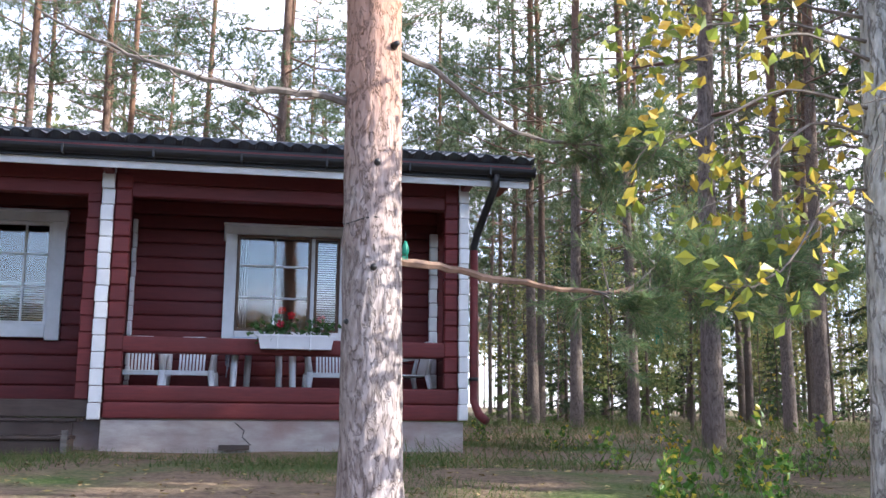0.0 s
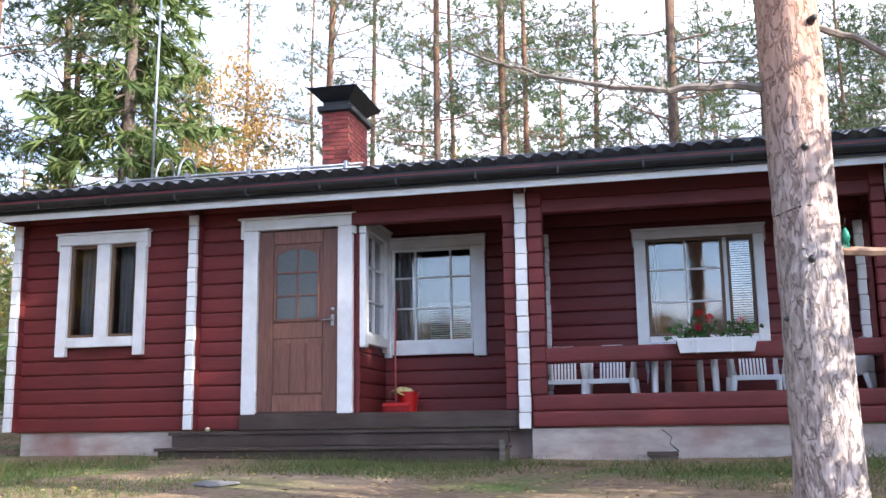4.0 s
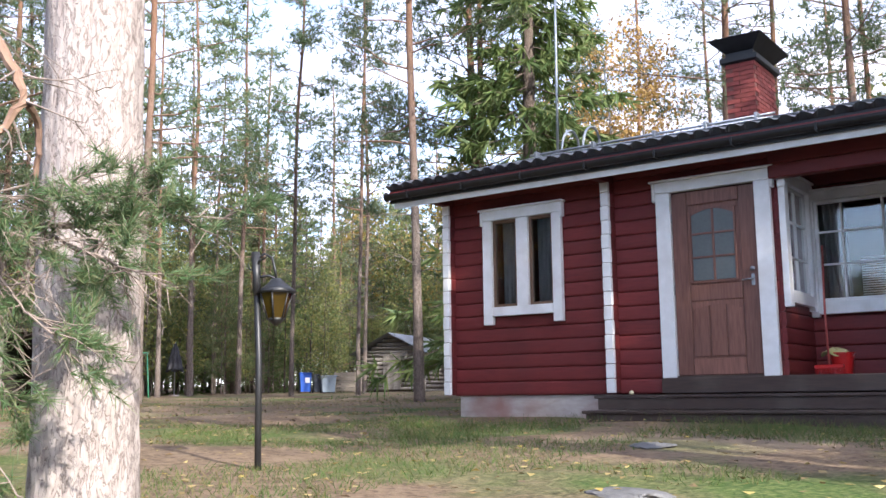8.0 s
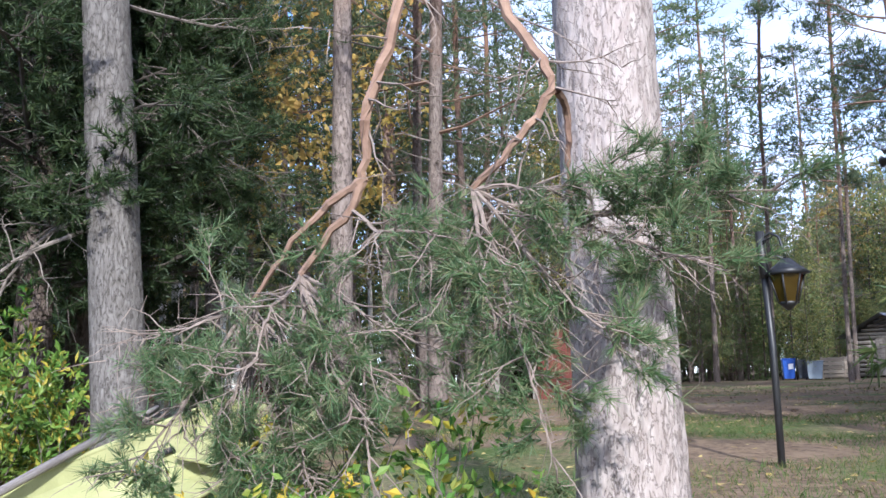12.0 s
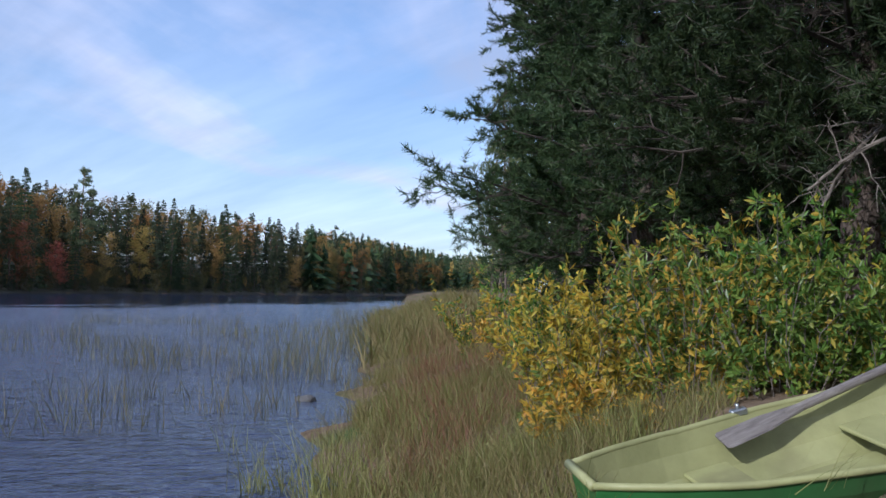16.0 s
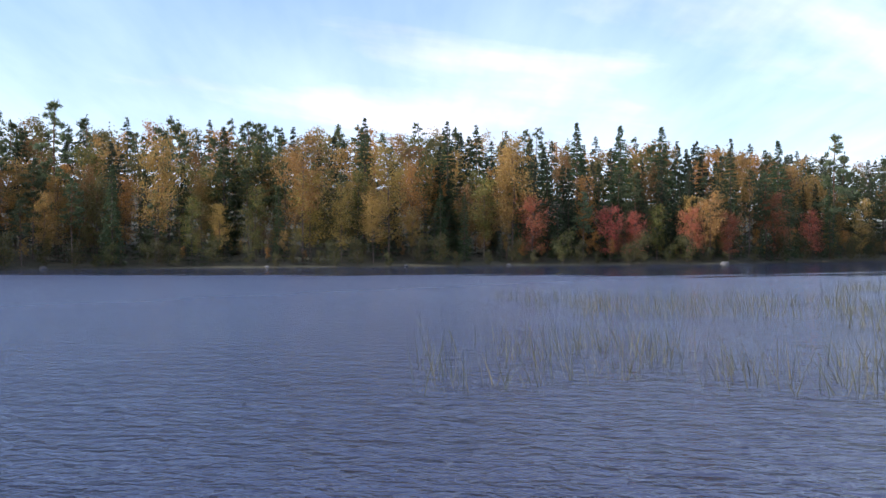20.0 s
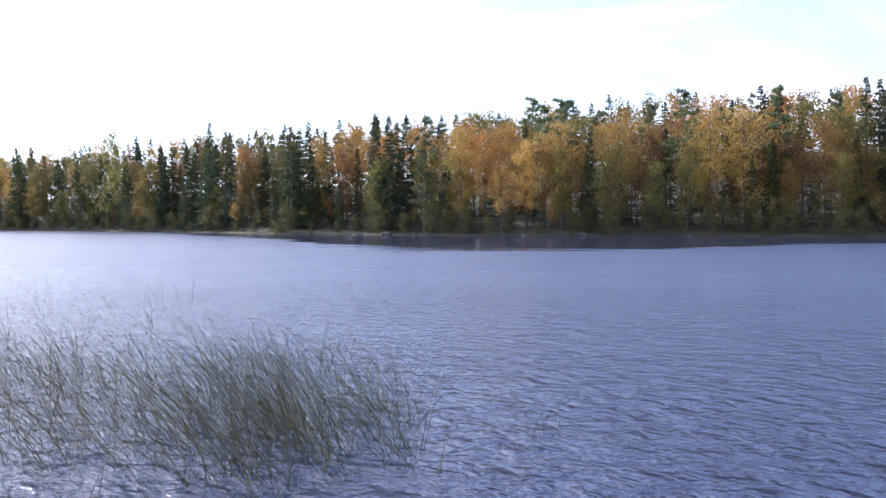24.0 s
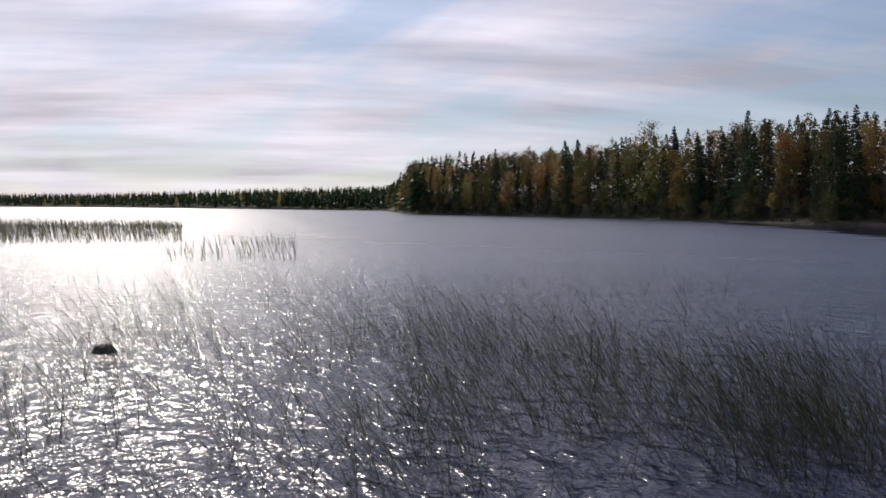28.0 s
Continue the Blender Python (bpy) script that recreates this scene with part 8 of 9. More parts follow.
M_CHECK = surface("blue_check_cloth", (0.10, 0.20, 0.36), (0.52, 0.58, 0.64), 16, 0.9, 0.2, vary=0.0)
V, F = [], []
for i in range(13):
    for j in range(7):
        x, y = -0.70 + i * 0.092, -0.42 + j * 0.13
        over = max(0, abs(x) - 0.39) * (1.0 if x < 0 else 0.6) + max(0, abs(y) - 0.33) * (1.6 if x < -0.1 else 0.5)
        V.append((max(-0.40, min(0.40, x)) + 0.02 * math.sin(j * 2 + i), max(-0.345, min(0.345, y)), 0.732 - 1.0 * over + 0.012 * math.sin(i * 1.9) * (over > 0)))
for i in range(12):
    for j in range(6):
        F.append((i * 7 + j, (i + 1) * 7 + j, (i + 1) * 7 + j + 1, i * 7 + j + 1))
clo = solo("tablecloth", mesh_of("tablecloth", V, F, M_CHECK, True), M_CHECK, "blue and white checked cloth hanging over the table", "tablecloth", m=pose(0.155, 11.32, PF))
md = clo.modifiers.new("thick", "SOLIDIFY")
md.thickness = 0.004

# flower box on the rail
fb = thing("flower_box", "white plastic flower box on the porch rail", "planter", at=(0.49, 10.70, 2.485))
bm = bmesh.new()
rr = []
for hx, hy, z in ((0.375, 0.062, 0), (0.405, 0.085, 0.13), (0.42, 0.095, 0.13), (0.42, 0.095, 0.15), (0.395, 0.076, 0.15), (0.385, 0.066, 0.11)):
    rr.append([bm.verts.new((sx * hx, sy * hy, z)) for sx, sy in ((-1, -1), (1, -1), (1, 1), (-1, 1))])
for a, b_ in zip(rr, rr[1:]):
    for k in range(4):
        bm.faces.new((a[k], a[(k + 1) % 4], b_[(k + 1) % 4], b_[k]))
bm.faces.new(rr[0][::-1])
part("trough", bm, M_PLASTIC, fb)
# soil of the flower box; the same near-black paints shade inside the sheds
M_SOIL_SHADE = surface("soil_and_shed_shade", (0.02, 0.014, 0.01), (0.045, 0.03, 0.02), 20, 0.95, 0.5)
part("soil", box(-0.383, 0.383, -0.064, 0.064, 0.08, 0.112), M_SOIL_SHADE, fb)
for x in (-0.2, 0.15):
    part("bracket", box(x - 0.008, x + 0.008, -0.098, 0.09, -0.008, 0.155, 0.002), M_PLASTIC, fb)
M_GERLEAF = leafy("geranium_leaves", [(0.03, 0.085, 0.02), (0.05, 0.12, 0.03), (0.09, 0.16, 0.05)], 0.45, 0.25, 0.0)
M_REDPETAL = leafy("red_petals", [(0.45, 0.008, 0.01), (0.58, 0.02, 0.02)], 0.5, 0.3, 0.0)
M_PINKPETAL = leafy("pink_petals", [(0.62, 0.22, 0.26), (0.72, 0.36, 0.38)], 0.5, 0.3, 0.0)
for gx0, bl, col in ((-0.13, ((-0.03, 0.30), (0.07, 0.25), (-0.04, 0.15)), M_REDPETAL), (0.24, ((0.02, 0.22),), M_PINKPETAL), (-0.3, (), M_REDPETAL)):
    g = thing("geranium", "geranium with green leaves and bright flower heads" if bl else "leafy green geranium without flowers", "flower", "geraniums in the flower box", at=(0.49 + gx0, 10.70, 2.595))
    s = Soup()
    C = NR.normal(size=(70, 3)) * [0.085, 0.05, 0.055] + [0, 0, 0.10]
    for c in C[::6]:
        s.add(*tube([(c[0] * 0.2, c[1] * 0.2, -0.02), c], [0.004, 0.002], 3), 0)
    s.add(*leaves(C, unit(NR.normal(size=(70, 3)) + [0, -0.6, 0.3]), 1, 0.06, 0.062, 0.4), 1)
    part("foliage", s.mesh("foliage", [M_TWIG, M_GERLEAF]), None, g)
    for bx, bz in bl:
        s = Soup()
        c = np.array([bx, -0.06, bz])
        s.add(*tube([(0, 0, 0), c * [1, 1, 0.9]], [0.003, 0.002], 3), 0)
        d = unit(NR.normal(size=(46, 3)))
        s.add(*leaves(c + d * 0.022, d, 1, 0.026, 0.026, 0.5), 1)
        part("flower_head", s.mesh("flower_head", [M_GERLEAF, col]), None, g, "bright red flower head" if col is M_REDPETAL else "pale pink flower head")

# broom, bucket, cloth at the entrance
M_REDPL = surface("red_plastic", (0.42, 0.012, 0.012), (0.52, 0.02, 0.018), 6, 0.3, 0.05)
bk = thing("bucket", "bright red plastic bucket on the deck", "bucket", at=(-3.13, 11.72, 1.93))
bm = bmesh.new()
ring = []
for r, z in ((0.10, 0), (0.135, 0.24), (0.145, 0.24), (0.145, 0.255), (0.128, 0.255), (0.095, 0.02)):
    ring.append([bm.verts.new((r * math.cos(a), r * math.sin(a), z)) for a in np.linspace(0, 2 * math.pi, 25)[:-1]])
for a, b_ in zip(ring, ring[1:]):
    for k in range(24):
        bm.faces.new((a[k], a[(k + 1) % 24], b_[(k + 1) % 24], b_[k]))
bm.faces.new(ring[0][::-1])
bm.faces.new(ring[-1])
part("pail", bm, M_REDPL, bk)
part("bail", tube_mesh("bail", [(0.146 * math.cos(a), -0.02 - 0.03 * math.sin(a), 0.245 - 0.06 * math.sin(a)) for a in np.linspace(0, math.pi, 13)], 0.004, M_STEEL, 6), M_STEEL, bk, "steel wire handle")
M_RAG = surface("yellow_rag", (0.42, 0.40, 0.12), (0.55, 0.52, 0.28), 12, 0.9, 0.3)
V = [(0.15 * math.cos(a) * r, 0.10 * math.sin(a) * r, 0.03 * math.sin(3 * a + 2 * r) - 0.05 * r * r) for r in np.linspace(0.05, 1, 6) for a in np.linspace(0, 2 * math.pi, 19)[:-1]]
F = [(i * 18 + j, i * 18 + (j + 1) % 18, (i + 1) * 18 + (j + 1) % 18, (i + 1) * 18 + j) for i in range(5) for j in range(18)]
rag = solo("cleaning_cloth", mesh_of("cleaning_cloth", V, F, M_RAG, True), M_RAG, "crumpled yellow cloth over the bucket rim", "cloth", m=pose(-3.20, 11.68, 2.215))
md = rag.modifiers.new("thick", "SOLIDIFY")
md.thickness = 0.006
br = thing("broom", "red-handled broom leaning in the recess corner", "broom", at=(-3.20, 11.42, 1.93))
part("handle", tube_mesh("handle", [(0, 0, 0.10), (-0.04, 0.12, 0.75), (-0.105, 0.44, 1.52)], 0.013, surface("broom_handle", (0.30, 0.05, 0.04), (0.40, 0.09, 0.07), 5, 0.5, 0.1), 8), None, br)
part("head", box(-0.16, 0.16, -0.03, 0.03, 0.07, 0.115, 0.01), M_REDPL, br)
s = Soup()
C = np.stack([NR.uniform(-0.155, 0.155, 420), NR.uniform(-0.026, 0.026, 420), np.full(420, 0.075)], 1)
s.add(*spikes(C, np.tile([0, 0, -1.0], (420, 1)), 1, 0.075, 0.005, 0.15), 0)
part("bristles", s.mesh("bristles", [M_REDPL]), None, br, "red bristles")

# lamp post
lx, ly = -4.97, 4.5
lz = gz(lx, ly)
lp = thing("lamp_post", "slim black garden lamp with an amber glass lantern", "lamp", at=(lx, ly, lz))
HT = 2.70 - lz
part("post", tube_mesh("post", [(0, 0, -0.2), (-0.01, 0, HT * 0.5), (-0.055, 0.0, HT)], 0.022, M_BLACK, 10), M_BLACK, lp)
part("sleeve", tube_mesh("sleeve", [(-0.035, 0, HT * 0.80), (-0.056, 0, HT + 0.01)], 0.028, M_BLACK, 8), M_BLACK, lp)
part("scroll", tube_mesh("scroll", [(-0.05, -0.01, HT - 0.16), (0.02, 0.05, HT - 0.15), (0.09, 0.09, HT - 0.18)], 0.010, M_BLACK, 6), M_BLACK, lp)
part("hook", tube_mesh("hook", [(-0.05, 0, HT - 0.04), (-0.01, 0.04, HT + 0.0), (0.04, 0.06, HT - 0.03), (0.06, 0.065, HT - 0.10), (0.074, 0.07, HT - 0.17)], 0.009, M_BLACK, 6), M_BLACK, lp)
for k in range(4):
    part("leaf_scroll", tube_mesh("leaf_scroll", [(-0.055, 0, HT - 0.12 + 0.02 * k), (-0.10 + 0.05 * k, -0.01, HT - 0.10 + 0.02 * k), (-0.11 + 0.06 * k, -0.02, HT - 0.06 + 0.01 * k)], [0.007, 0.006, 0.003], M_BLACK, 5), M_BLACK, lp)
lan = part("lantern", tube_mesh("lantern", [(0.074, 0.07, HT - 0.17), (0.074, 0.07, HT - 0.20), (0.074, 0.07, HT - 0.23), (0.074, 0.07, HT - 0.265)], [0.03, 0.06, 0.10, 0.145], M_BLACK, 6), M_BLACK, lp, "black lantern hood")
bm = bmesh.new()
vs = []
for r, z in ((0.105, HT - 0.27), (0.055, HT - 0.44)):
    vs.append([bm.verts.new((0.074 + r * math.cos(a), 0.07 + r * math.sin(a), z)) for a in np.linspace(0, 2 * math.pi, 7)[:-1]])
for k in range(6):
    bm.faces.new((vs[1][k], vs[1][(k + 1) % 6], vs[0][(k + 1) % 6], vs[0][k]))
me = bpy.data.meshes.new("glass")
bm.to_mesh(me)
bm.free()
M_AMBER_P = surface("amber_pane", (0.03, 0.018, 0.002), (0.05, 0.032, 0.004), 8, 0.15, 0.15, fine=20, dist=0.003)
part("glass", me, M_AMBER_P, lan, "yellow amber panes")
for k in range(6):
    a = k * math.pi / 3
    part("bar", tube_mesh("bar", [(0.074 + 0.107 * math.cos(a), 0.07 + 0.107 * math.sin(a), HT - 0.265), (0.074 + 0.057 * math.cos(a), 0.07 + 0.057 * math.sin(a), HT - 0.445)], 0.006, M_BLACK, 5), M_BLACK, lan)
part("foot", tube_mesh("foot", [(0.074, 0.07, HT - 0.435), (0.074, 0.07, HT - 0.455), (0.074, 0.07, HT - 0.485)], [0.06, 0.045, 0.012], M_BLACK, 8), M_BLACK, lan)

# log shed
SD = 47.0
sx, sy = polar(38.2, SD)
sz = gz(sx, sy) - 0.05
sh = thing("log_shed", "old grey log shed with a sheet metal roof", "shed", at=(sx, sy, sz))
sh.rotation_euler = (0, 0, radians(105))
HW, LN, WH, PK = 1.45, 4.2, 1.75, 2.55
# near-black core that paints the shade behind the logs
part("inner", box(-LN / 2 + 0.08, LN / 2 - 0.08, -HW + 0.08, HW - 0.08, 0, WH), M_SOIL_SHADE, sh)
for i in range(9):
    z = 0.1 + i * 0.19
    for y in (-HW, HW):
        part("log", tube_mesh("log", [(-LN / 2 - 0.15, y, z), (LN / 2 + 0.15, y, z)], 0.08, M_GREYWOOD, 8), M_GREYWOOD, sh)
    for x in (-LN / 2, LN / 2):
        if x < 0 and 0 < i < 8:
            for a, b_ in ((-HW - 0.15, -0.45), (0.45, HW + 0.15)):
                part("log", tube_mesh("log", [(x, a, z + 0.09), (x, b_, z + 0.09)], 0.08, M_GREYWOOD, 8), M_GREYWOOD, sh)
        else:
            part("log", tube_mesh("log", [(x, -HW - 0.15, z + 0.09), (x, HW + 0.15, z + 0.09)], 0.08, M_GREYWOOD, 8), M_GREYWOOD, sh)
for i in range(5):
    z = WH + 0.1 + i * 0.17
    w = HW * (1 - (z - WH) / (PK - WH + 0.12))
    for x in (-LN / 2, LN / 2):
        part("gable_log", tube_mesh("gable_log", [(x, -w, z), (x, w, z)], 0.075, M_GREYWOOD, 8), M_GREYWOOD, sh)
for k in range(5):
    part("door_board", box(-LN / 2 - 0.10, -LN / 2 - 0.07, -0.45 + k * 0.18, -0.28 + k * 0.18, 0.15, 1.68, 0.006), M_GREYWOOD, sh, m=pose(0, 0, 0, 0, 0, 0))
part("brace", box(-LN / 2 - 0.14, -LN / 2 - 0.11, -0.06, 0.06, 0.1, 1.75), M_GREYWOOD, sh, m=pose(0, -0.35, 0.1, 14, 0, 0))
for sgn in (-1, 1):
    xs = np.linspace(-LN / 2 - 0.5, LN / 2 + 0.4, 80)
    V = []
    for y, z in ((0, PK + 0.16), (sgn * (HW + 0.45), WH + 0.02)):
        for off in (0, -0.03):
            V.append(np.stack([xs, np.full(80, y), z + 0.012 * np.sin(xs * 20) + off], 1))
    i = np.arange(79)
    q = lambda a, b_: np.stack([a * 80 + i, a * 80 + i + 1, b_ * 80 + i + 1, b_ * 80 + i], 1)
    part("roof", mesh_np("roof", np.concatenate(V), np.concatenate([q(0, 2), q(3, 1), q(2, 3)]), [M_SHEETROOF]), None, sh, "grey corrugated metal roof")

# bins and crates beside the shed
def wheelie(name, label, az, r, col, hh, w):
    x, y = polar(az, r)
    b_ = thing(name, label, "bin", "bins by the shed", at=(x, y, gz(x, y)))
    b_.rotation_euler = (0, 0, radians(az + 6))
    mt = surface(name + "_plastic", tuple(c * 0.85 for c in col), col, 5, 0.45, 0.1)
    bm = bmesh.new()
    rr = []
    for f, z in ((0.80, 0.06), (0.98, hh), (1.06, hh), (1.06, hh + 0.03)):
        rr.append([bm.verts.new((sx_ * w / 2 * f, sy_ * w / 2 * f, z)) for sx_, sy_ in ((-1, -1), (1, -1), (1, 1), (-1, 1))])
    for a, c in zip(rr, rr[1:]):
        for k in range(4):
            bm.faces.new((a[k], a[(k + 1) % 4], c[(k + 1) % 4], c[k]))
    bm.faces.new(rr[0][::-1])
    bm.faces.new(rr[-1])
    part("body", bm, mt, b_)
    bm = box(-w * 0.54, w * 0.54, -w * 0.56, w * 0.56, hh + 0.034, hh + 0.08, 0.02)
    part("lid", bm, mt, b_)
    for sx_ in (-1, 1):
        part("wheel", tube_mesh("wheel", [(sx_ * w * 0.45 - 0.025, w * 0.42, 0.1), (sx_ * w * 0.45 + 0.025, w * 0.42, 0.1)], 0.1, M_BLACK, 14), M_BLACK, b_)
    part("handle", tube_mesh("handle", [(-w * 0.4, w * 0.6, hh), (w * 0.4, w * 0.6, hh)], 0.014, M_BLACK, 6), M_BLACK, b_)
    return b_


bb = wheelie("waste_bin", "blue plastic waste bin with a pale sticker", 44.25, 44.5, (0.02, 0.09, 0.45), 0.82, 0.52)
part("sticker", box(-0.03, 0.17, -0.262, -0.255, 0.45, 0.68), M_PLASTIC, bb, "pale sticker")
wheelie("waste_bin", "dark grey plastic waste bin", 43.45, 44.8, (0.06, 0.07, 0.09), 0.78, 0.6)
wheelie("waste_bin", "light grey plastic waste bin", 42.95, 44.4, (0.25, 0.30, 0.36), 0.72, 0.66)
wheelie("waste_bin", "black plastic waste bin", 42.45, 46.0, (0.015, 0.015, 0.016), 0.7, 0.55)
cx, cy = polar(41.8, 44.6)
cr = thing("wooden_crate", "slatted wooden compost crate", "crate", at=(cx, cy, gz(cx, cy)))
cr.rotation_euler = (0, 0, radians(20))
M_PALE = surface("pale_planks", (0.30, 0.24, 0.18), (0.42, 0.36, 0.29), 5, 0.85, 0.3, (1, 1, 8), vary=0.2)
for k in range(5):
    z = 0.06 + k * 0.17
    for y in (-0.45, 0.45):
        part("slat", box(-0.5, 0.5, y - 0.015, y + 0.015, z, z + 0.14, 0.004), M_PALE, cr)
    for x in (-0.5, 0.5):
        part("slat", box(x - 0.015, x + 0.015, -0.434, 0.434, z, z + 0.14, 0.004), M_PALE, cr)
for x in (-0.46, 0.46):
    for y in (-0.41, 0.41):
        part("post", box(x - 0.03, x + 0.03, y - 0.03, y + 0.03, 0, 0.92), M_PALE, cr)

# red board shed among the trees
rx, ry = polar(58.3, 23.0)
rz = gz(rx, ry) - 0.1
rs = thing("red_shed", "red board shed with a dark open doorway", "shed", at=(rx, ry, rz))
rs.rotation_euler = (0, 0, radians(50))
# near-black panels put the doorway's shade into their colour
for a, b_, c, d, e, f in ((-0.95, 0.95, 2.15, 2.2, 0, 1.75), (-0.95, -0.91, 0.05, 2.15, 0, 1.75), (0.91, 0.95, 0.05, 2.15, 0, 1.75), (-0.91, 0.91, 0.05, 2.15, 0, 0.05), (-0.91, 0.91, 0.05, 2.15, 1.7, 1.75), (-0.05, 0.91, 0.03, 0.06, 0.05, 1.7)):
    part("shell", box(a, b_, c, d, e, f), M_SOIL_SHADE, rs, "near-black panels painting the shade indoors")
for k in range(12):
    x = -0.05 + k * 0.085
    part("board", box(x, x + 0.08, 0.0, 0.025, 0.0, 1.85, 0.004), M_REDV, rs)
for k in range(24):
    part("board", box(0.955, 0.98, 0.03 + k * 0.09, 0.115 + k * 0.09, 0.0, 1.85, 0.004), M_REDV, rs)
    part("board", box(-0.98, -0.955, 0.03 + k * 0.09, 0.115 + k * 0.09, 0.0, 1.85, 0.004), M_REDV, rs)
part("door_post", box(-0.98, -0.88, -0.02, 0.04, 0, 1.85, 0.005), M_GREYWOOD, rs)
part("door_post", box(-0.12, -0.05, -0.02, 0.04, 0, 1.85, 0.005), M_GREYWOOD, rs)
part("roof", box(-1.25, 1.25, -0.35, 2.5, 0, 0.06, 0.01), M_BLACK, rs, "dark flat roof", m=pose(0, 0, 1.87, 3, 0, 0))

# red cottage far off between the stems
qx, qy = polar(76.9, 42)
qz = gz(qx, qy)
fc = thing("red_cottage", "distant dark red cottage with a white-framed window", "cottage", at=(qx, qy, qz))
fc.rotation_euler = (0, 0, radians(76))
part("wall", box(-2.6, 2.6, 0, 4, 0, 2.3), M_RED, fc)
part("roof", box(-3, 3, -0.5, 4.5, 2.3, 2.5, 0.02), M_BLACK, fc)
wv_ = part("window", box(-0.5, 0.5, -0.03, -0.004, 1.1, 1.9), M_WHITE, fc, "white window frame")
part("pane", box(-0.4, 0.4, -0.045, -0.034, 1.2, 1.8), M_FROST, wv_)

# rowing boat drawn up on the bank
bt = thing("rowing_boat", "green rowing boat with a pale yellow inside on the bank", "boat")
bt.matrix_basis = pose(-5.81, -0.852, 0.328, 0, 0, 117.7) @ pose(0, 0, 0, 0, -14.94, 0) @ pose(0, 0, 0, 7.2, 0, 0)
M_BGREEN = surface("green_gelcoat", (0.03, 0.13, 0.035), (0.045, 0.17, 0.05), 4, 0.3, 0.05, dirt=(0.06, 0.08, 0.04), dirt_amt=0.5)
# darkened yellow; its patches paint both dirt and the dappled tree shade
M_BYEL = surface("dirty_dappled_yellow_gelcoat", (0.26, 0.265, 0.115), (0.35, 0.35, 0.16), 4, 0.5, 0.1, dirt=(0.17, 0.16, 0.075), dirt_scale=2.4, dirt_amt=0.75)
M_OAR = surface("grey_oar_wood", (0.10, 0.085, 0.08), (0.22, 0.20, 0.185), 6, 0.75, 0.3, (1, 10, 10))
LB = 3.49
xs = np.linspace(0, LB, 25)
hb = np.interp(xs, [0, 0.227, 0.634, 1.268, 2.084, 2.9, 3.49], [0.187, 0.31, 0.456, 0.585, 0.636, 0.576, 0.476])
sheer = np.interp(xs, [0, 0.725, 1.81, 2.72, 3.49], [0.551, 0.451, 0.371, 0.415, 0.478])
keel = np.interp(xs, [0, 0.36, 1.09, 3.49], [0.24, 0.09, 0.0, 0.02])


def hull(off, flip):
    prof = [(-1.0, 1.0), (-0.94, 0.72), (-0.82, 0.40), (-0.62, 0.16), (-0.34, 0.05), (0, 0), (0.34, 0.05), (0.62, 0.16), (0.82, 0.40), (0.94, 0.72), (1.0, 1.0)]
    V = []
    for x, h, s_, k in zip(xs, hb, sheer, keel):
        for u, v in prof:
            V.append((min(max(x, off), LB - off), u * (h - off), k + off + v * (s_ - k - off)))
    n = len(prof)
    F = [((i * n + j), (i + 1) * n + j, (i + 1) * n + j + 1, i * n + j + 1) for i in range(len(xs) - 1) for j in range(n - 1)]
    F += [tuple(range(n)), tuple(range((len(xs) - 1) * n, len(xs) * n))[::-1]]
    return mesh_of("hull", V, [f[::-1] for f in F] if flip else F, None, False)


part("hull", hull(0.0, False), M_BGREEN, bt, "green outer hull")
part("liner", hull(0.022, True), M_BYEL, bt, "pale yellow inner skin with dirt and painted dappled shade")
for sgn in (-1, 1):
    part("gunwale", tube_mesh("gunwale", [(x, sgn * (h - 0.005), s_ + 0.004) for x, h, s_ in zip(xs, hb, sheer)], 0.020, M_BYEL, 8), M_BYEL, bt)
part("bow_rail", tube_mesh("bow_rail", [(-0.005, -0.19, 0.556), (-0.005, 0.19, 0.556)], 0.026, M_BYEL, 8), M_BYEL, bt)
part("stern_rail", tube_mesh("stern_rail", [(LB, -0.5, 0.478), (LB, 0.5, 0.478)], 0.028, M_BYEL, 8), M_BYEL, bt)
for x0, x1, z in ((0.68, 0.95, 0.22), (1.72, 2.0, 0.20), (2.95, 3.45, 0.24)):
    w = float(np.interp((x0 + x1) / 2, xs, hb)) * 0.76
    part("thwart", box(x0, x1, -w, w, z, z + 0.03, 0.01), M_BYEL, bt)
part("floor_panel", box(0.75, 3.2, -0.26, 0.26, 0.085, 0.11, 0.01), M_BYEL, bt)
for sgn in (1,):
    rk = part("rowlock_block", box(1.11, 1.21, sgn * 0.562 - 0.025, sgn * 0.562 + 0.025, 0.412, 0.455, 0.008), M_STEEL, bt, "grey rowlock block")
    part("rowlock_pin", tube_mesh("rowlock_pin", [(1.16, sgn * 0.562, 0.45), (1.16, sgn * 0.562, 0.485)], 0.012, M_STEEL, 8), M_STEEL, rk)
part("cleat", tube_mesh("cleat", [(2.88, 0.50, 0.23), (2.91, 0.47, 0.275), (3.01, 0.46, 0.275), (3.04, 0.49, 0.23)], 0.022, M_BLACK, 8), M_BLACK, bt, "black carrying handle")
oar = thing("oar", "weathered grey wooden oar lying along the gunwale", "oar")
oar.matrix_basis = bt.matrix_basis @ pose(0.93, 0.35, 0.375, 0, -3.0, 9.8) @ pose(0, 0, 0, 24, 0, 0)
part("shaft", tube_mesh("shaft", [(0.45, 0, 0), (1.2, 0.0, 0.012), (2.1, 0.0, 0.016)], [0.026, 0.028, 0.024], M_OAR, 10), M_OAR, oar)
bm = bmesh.new()
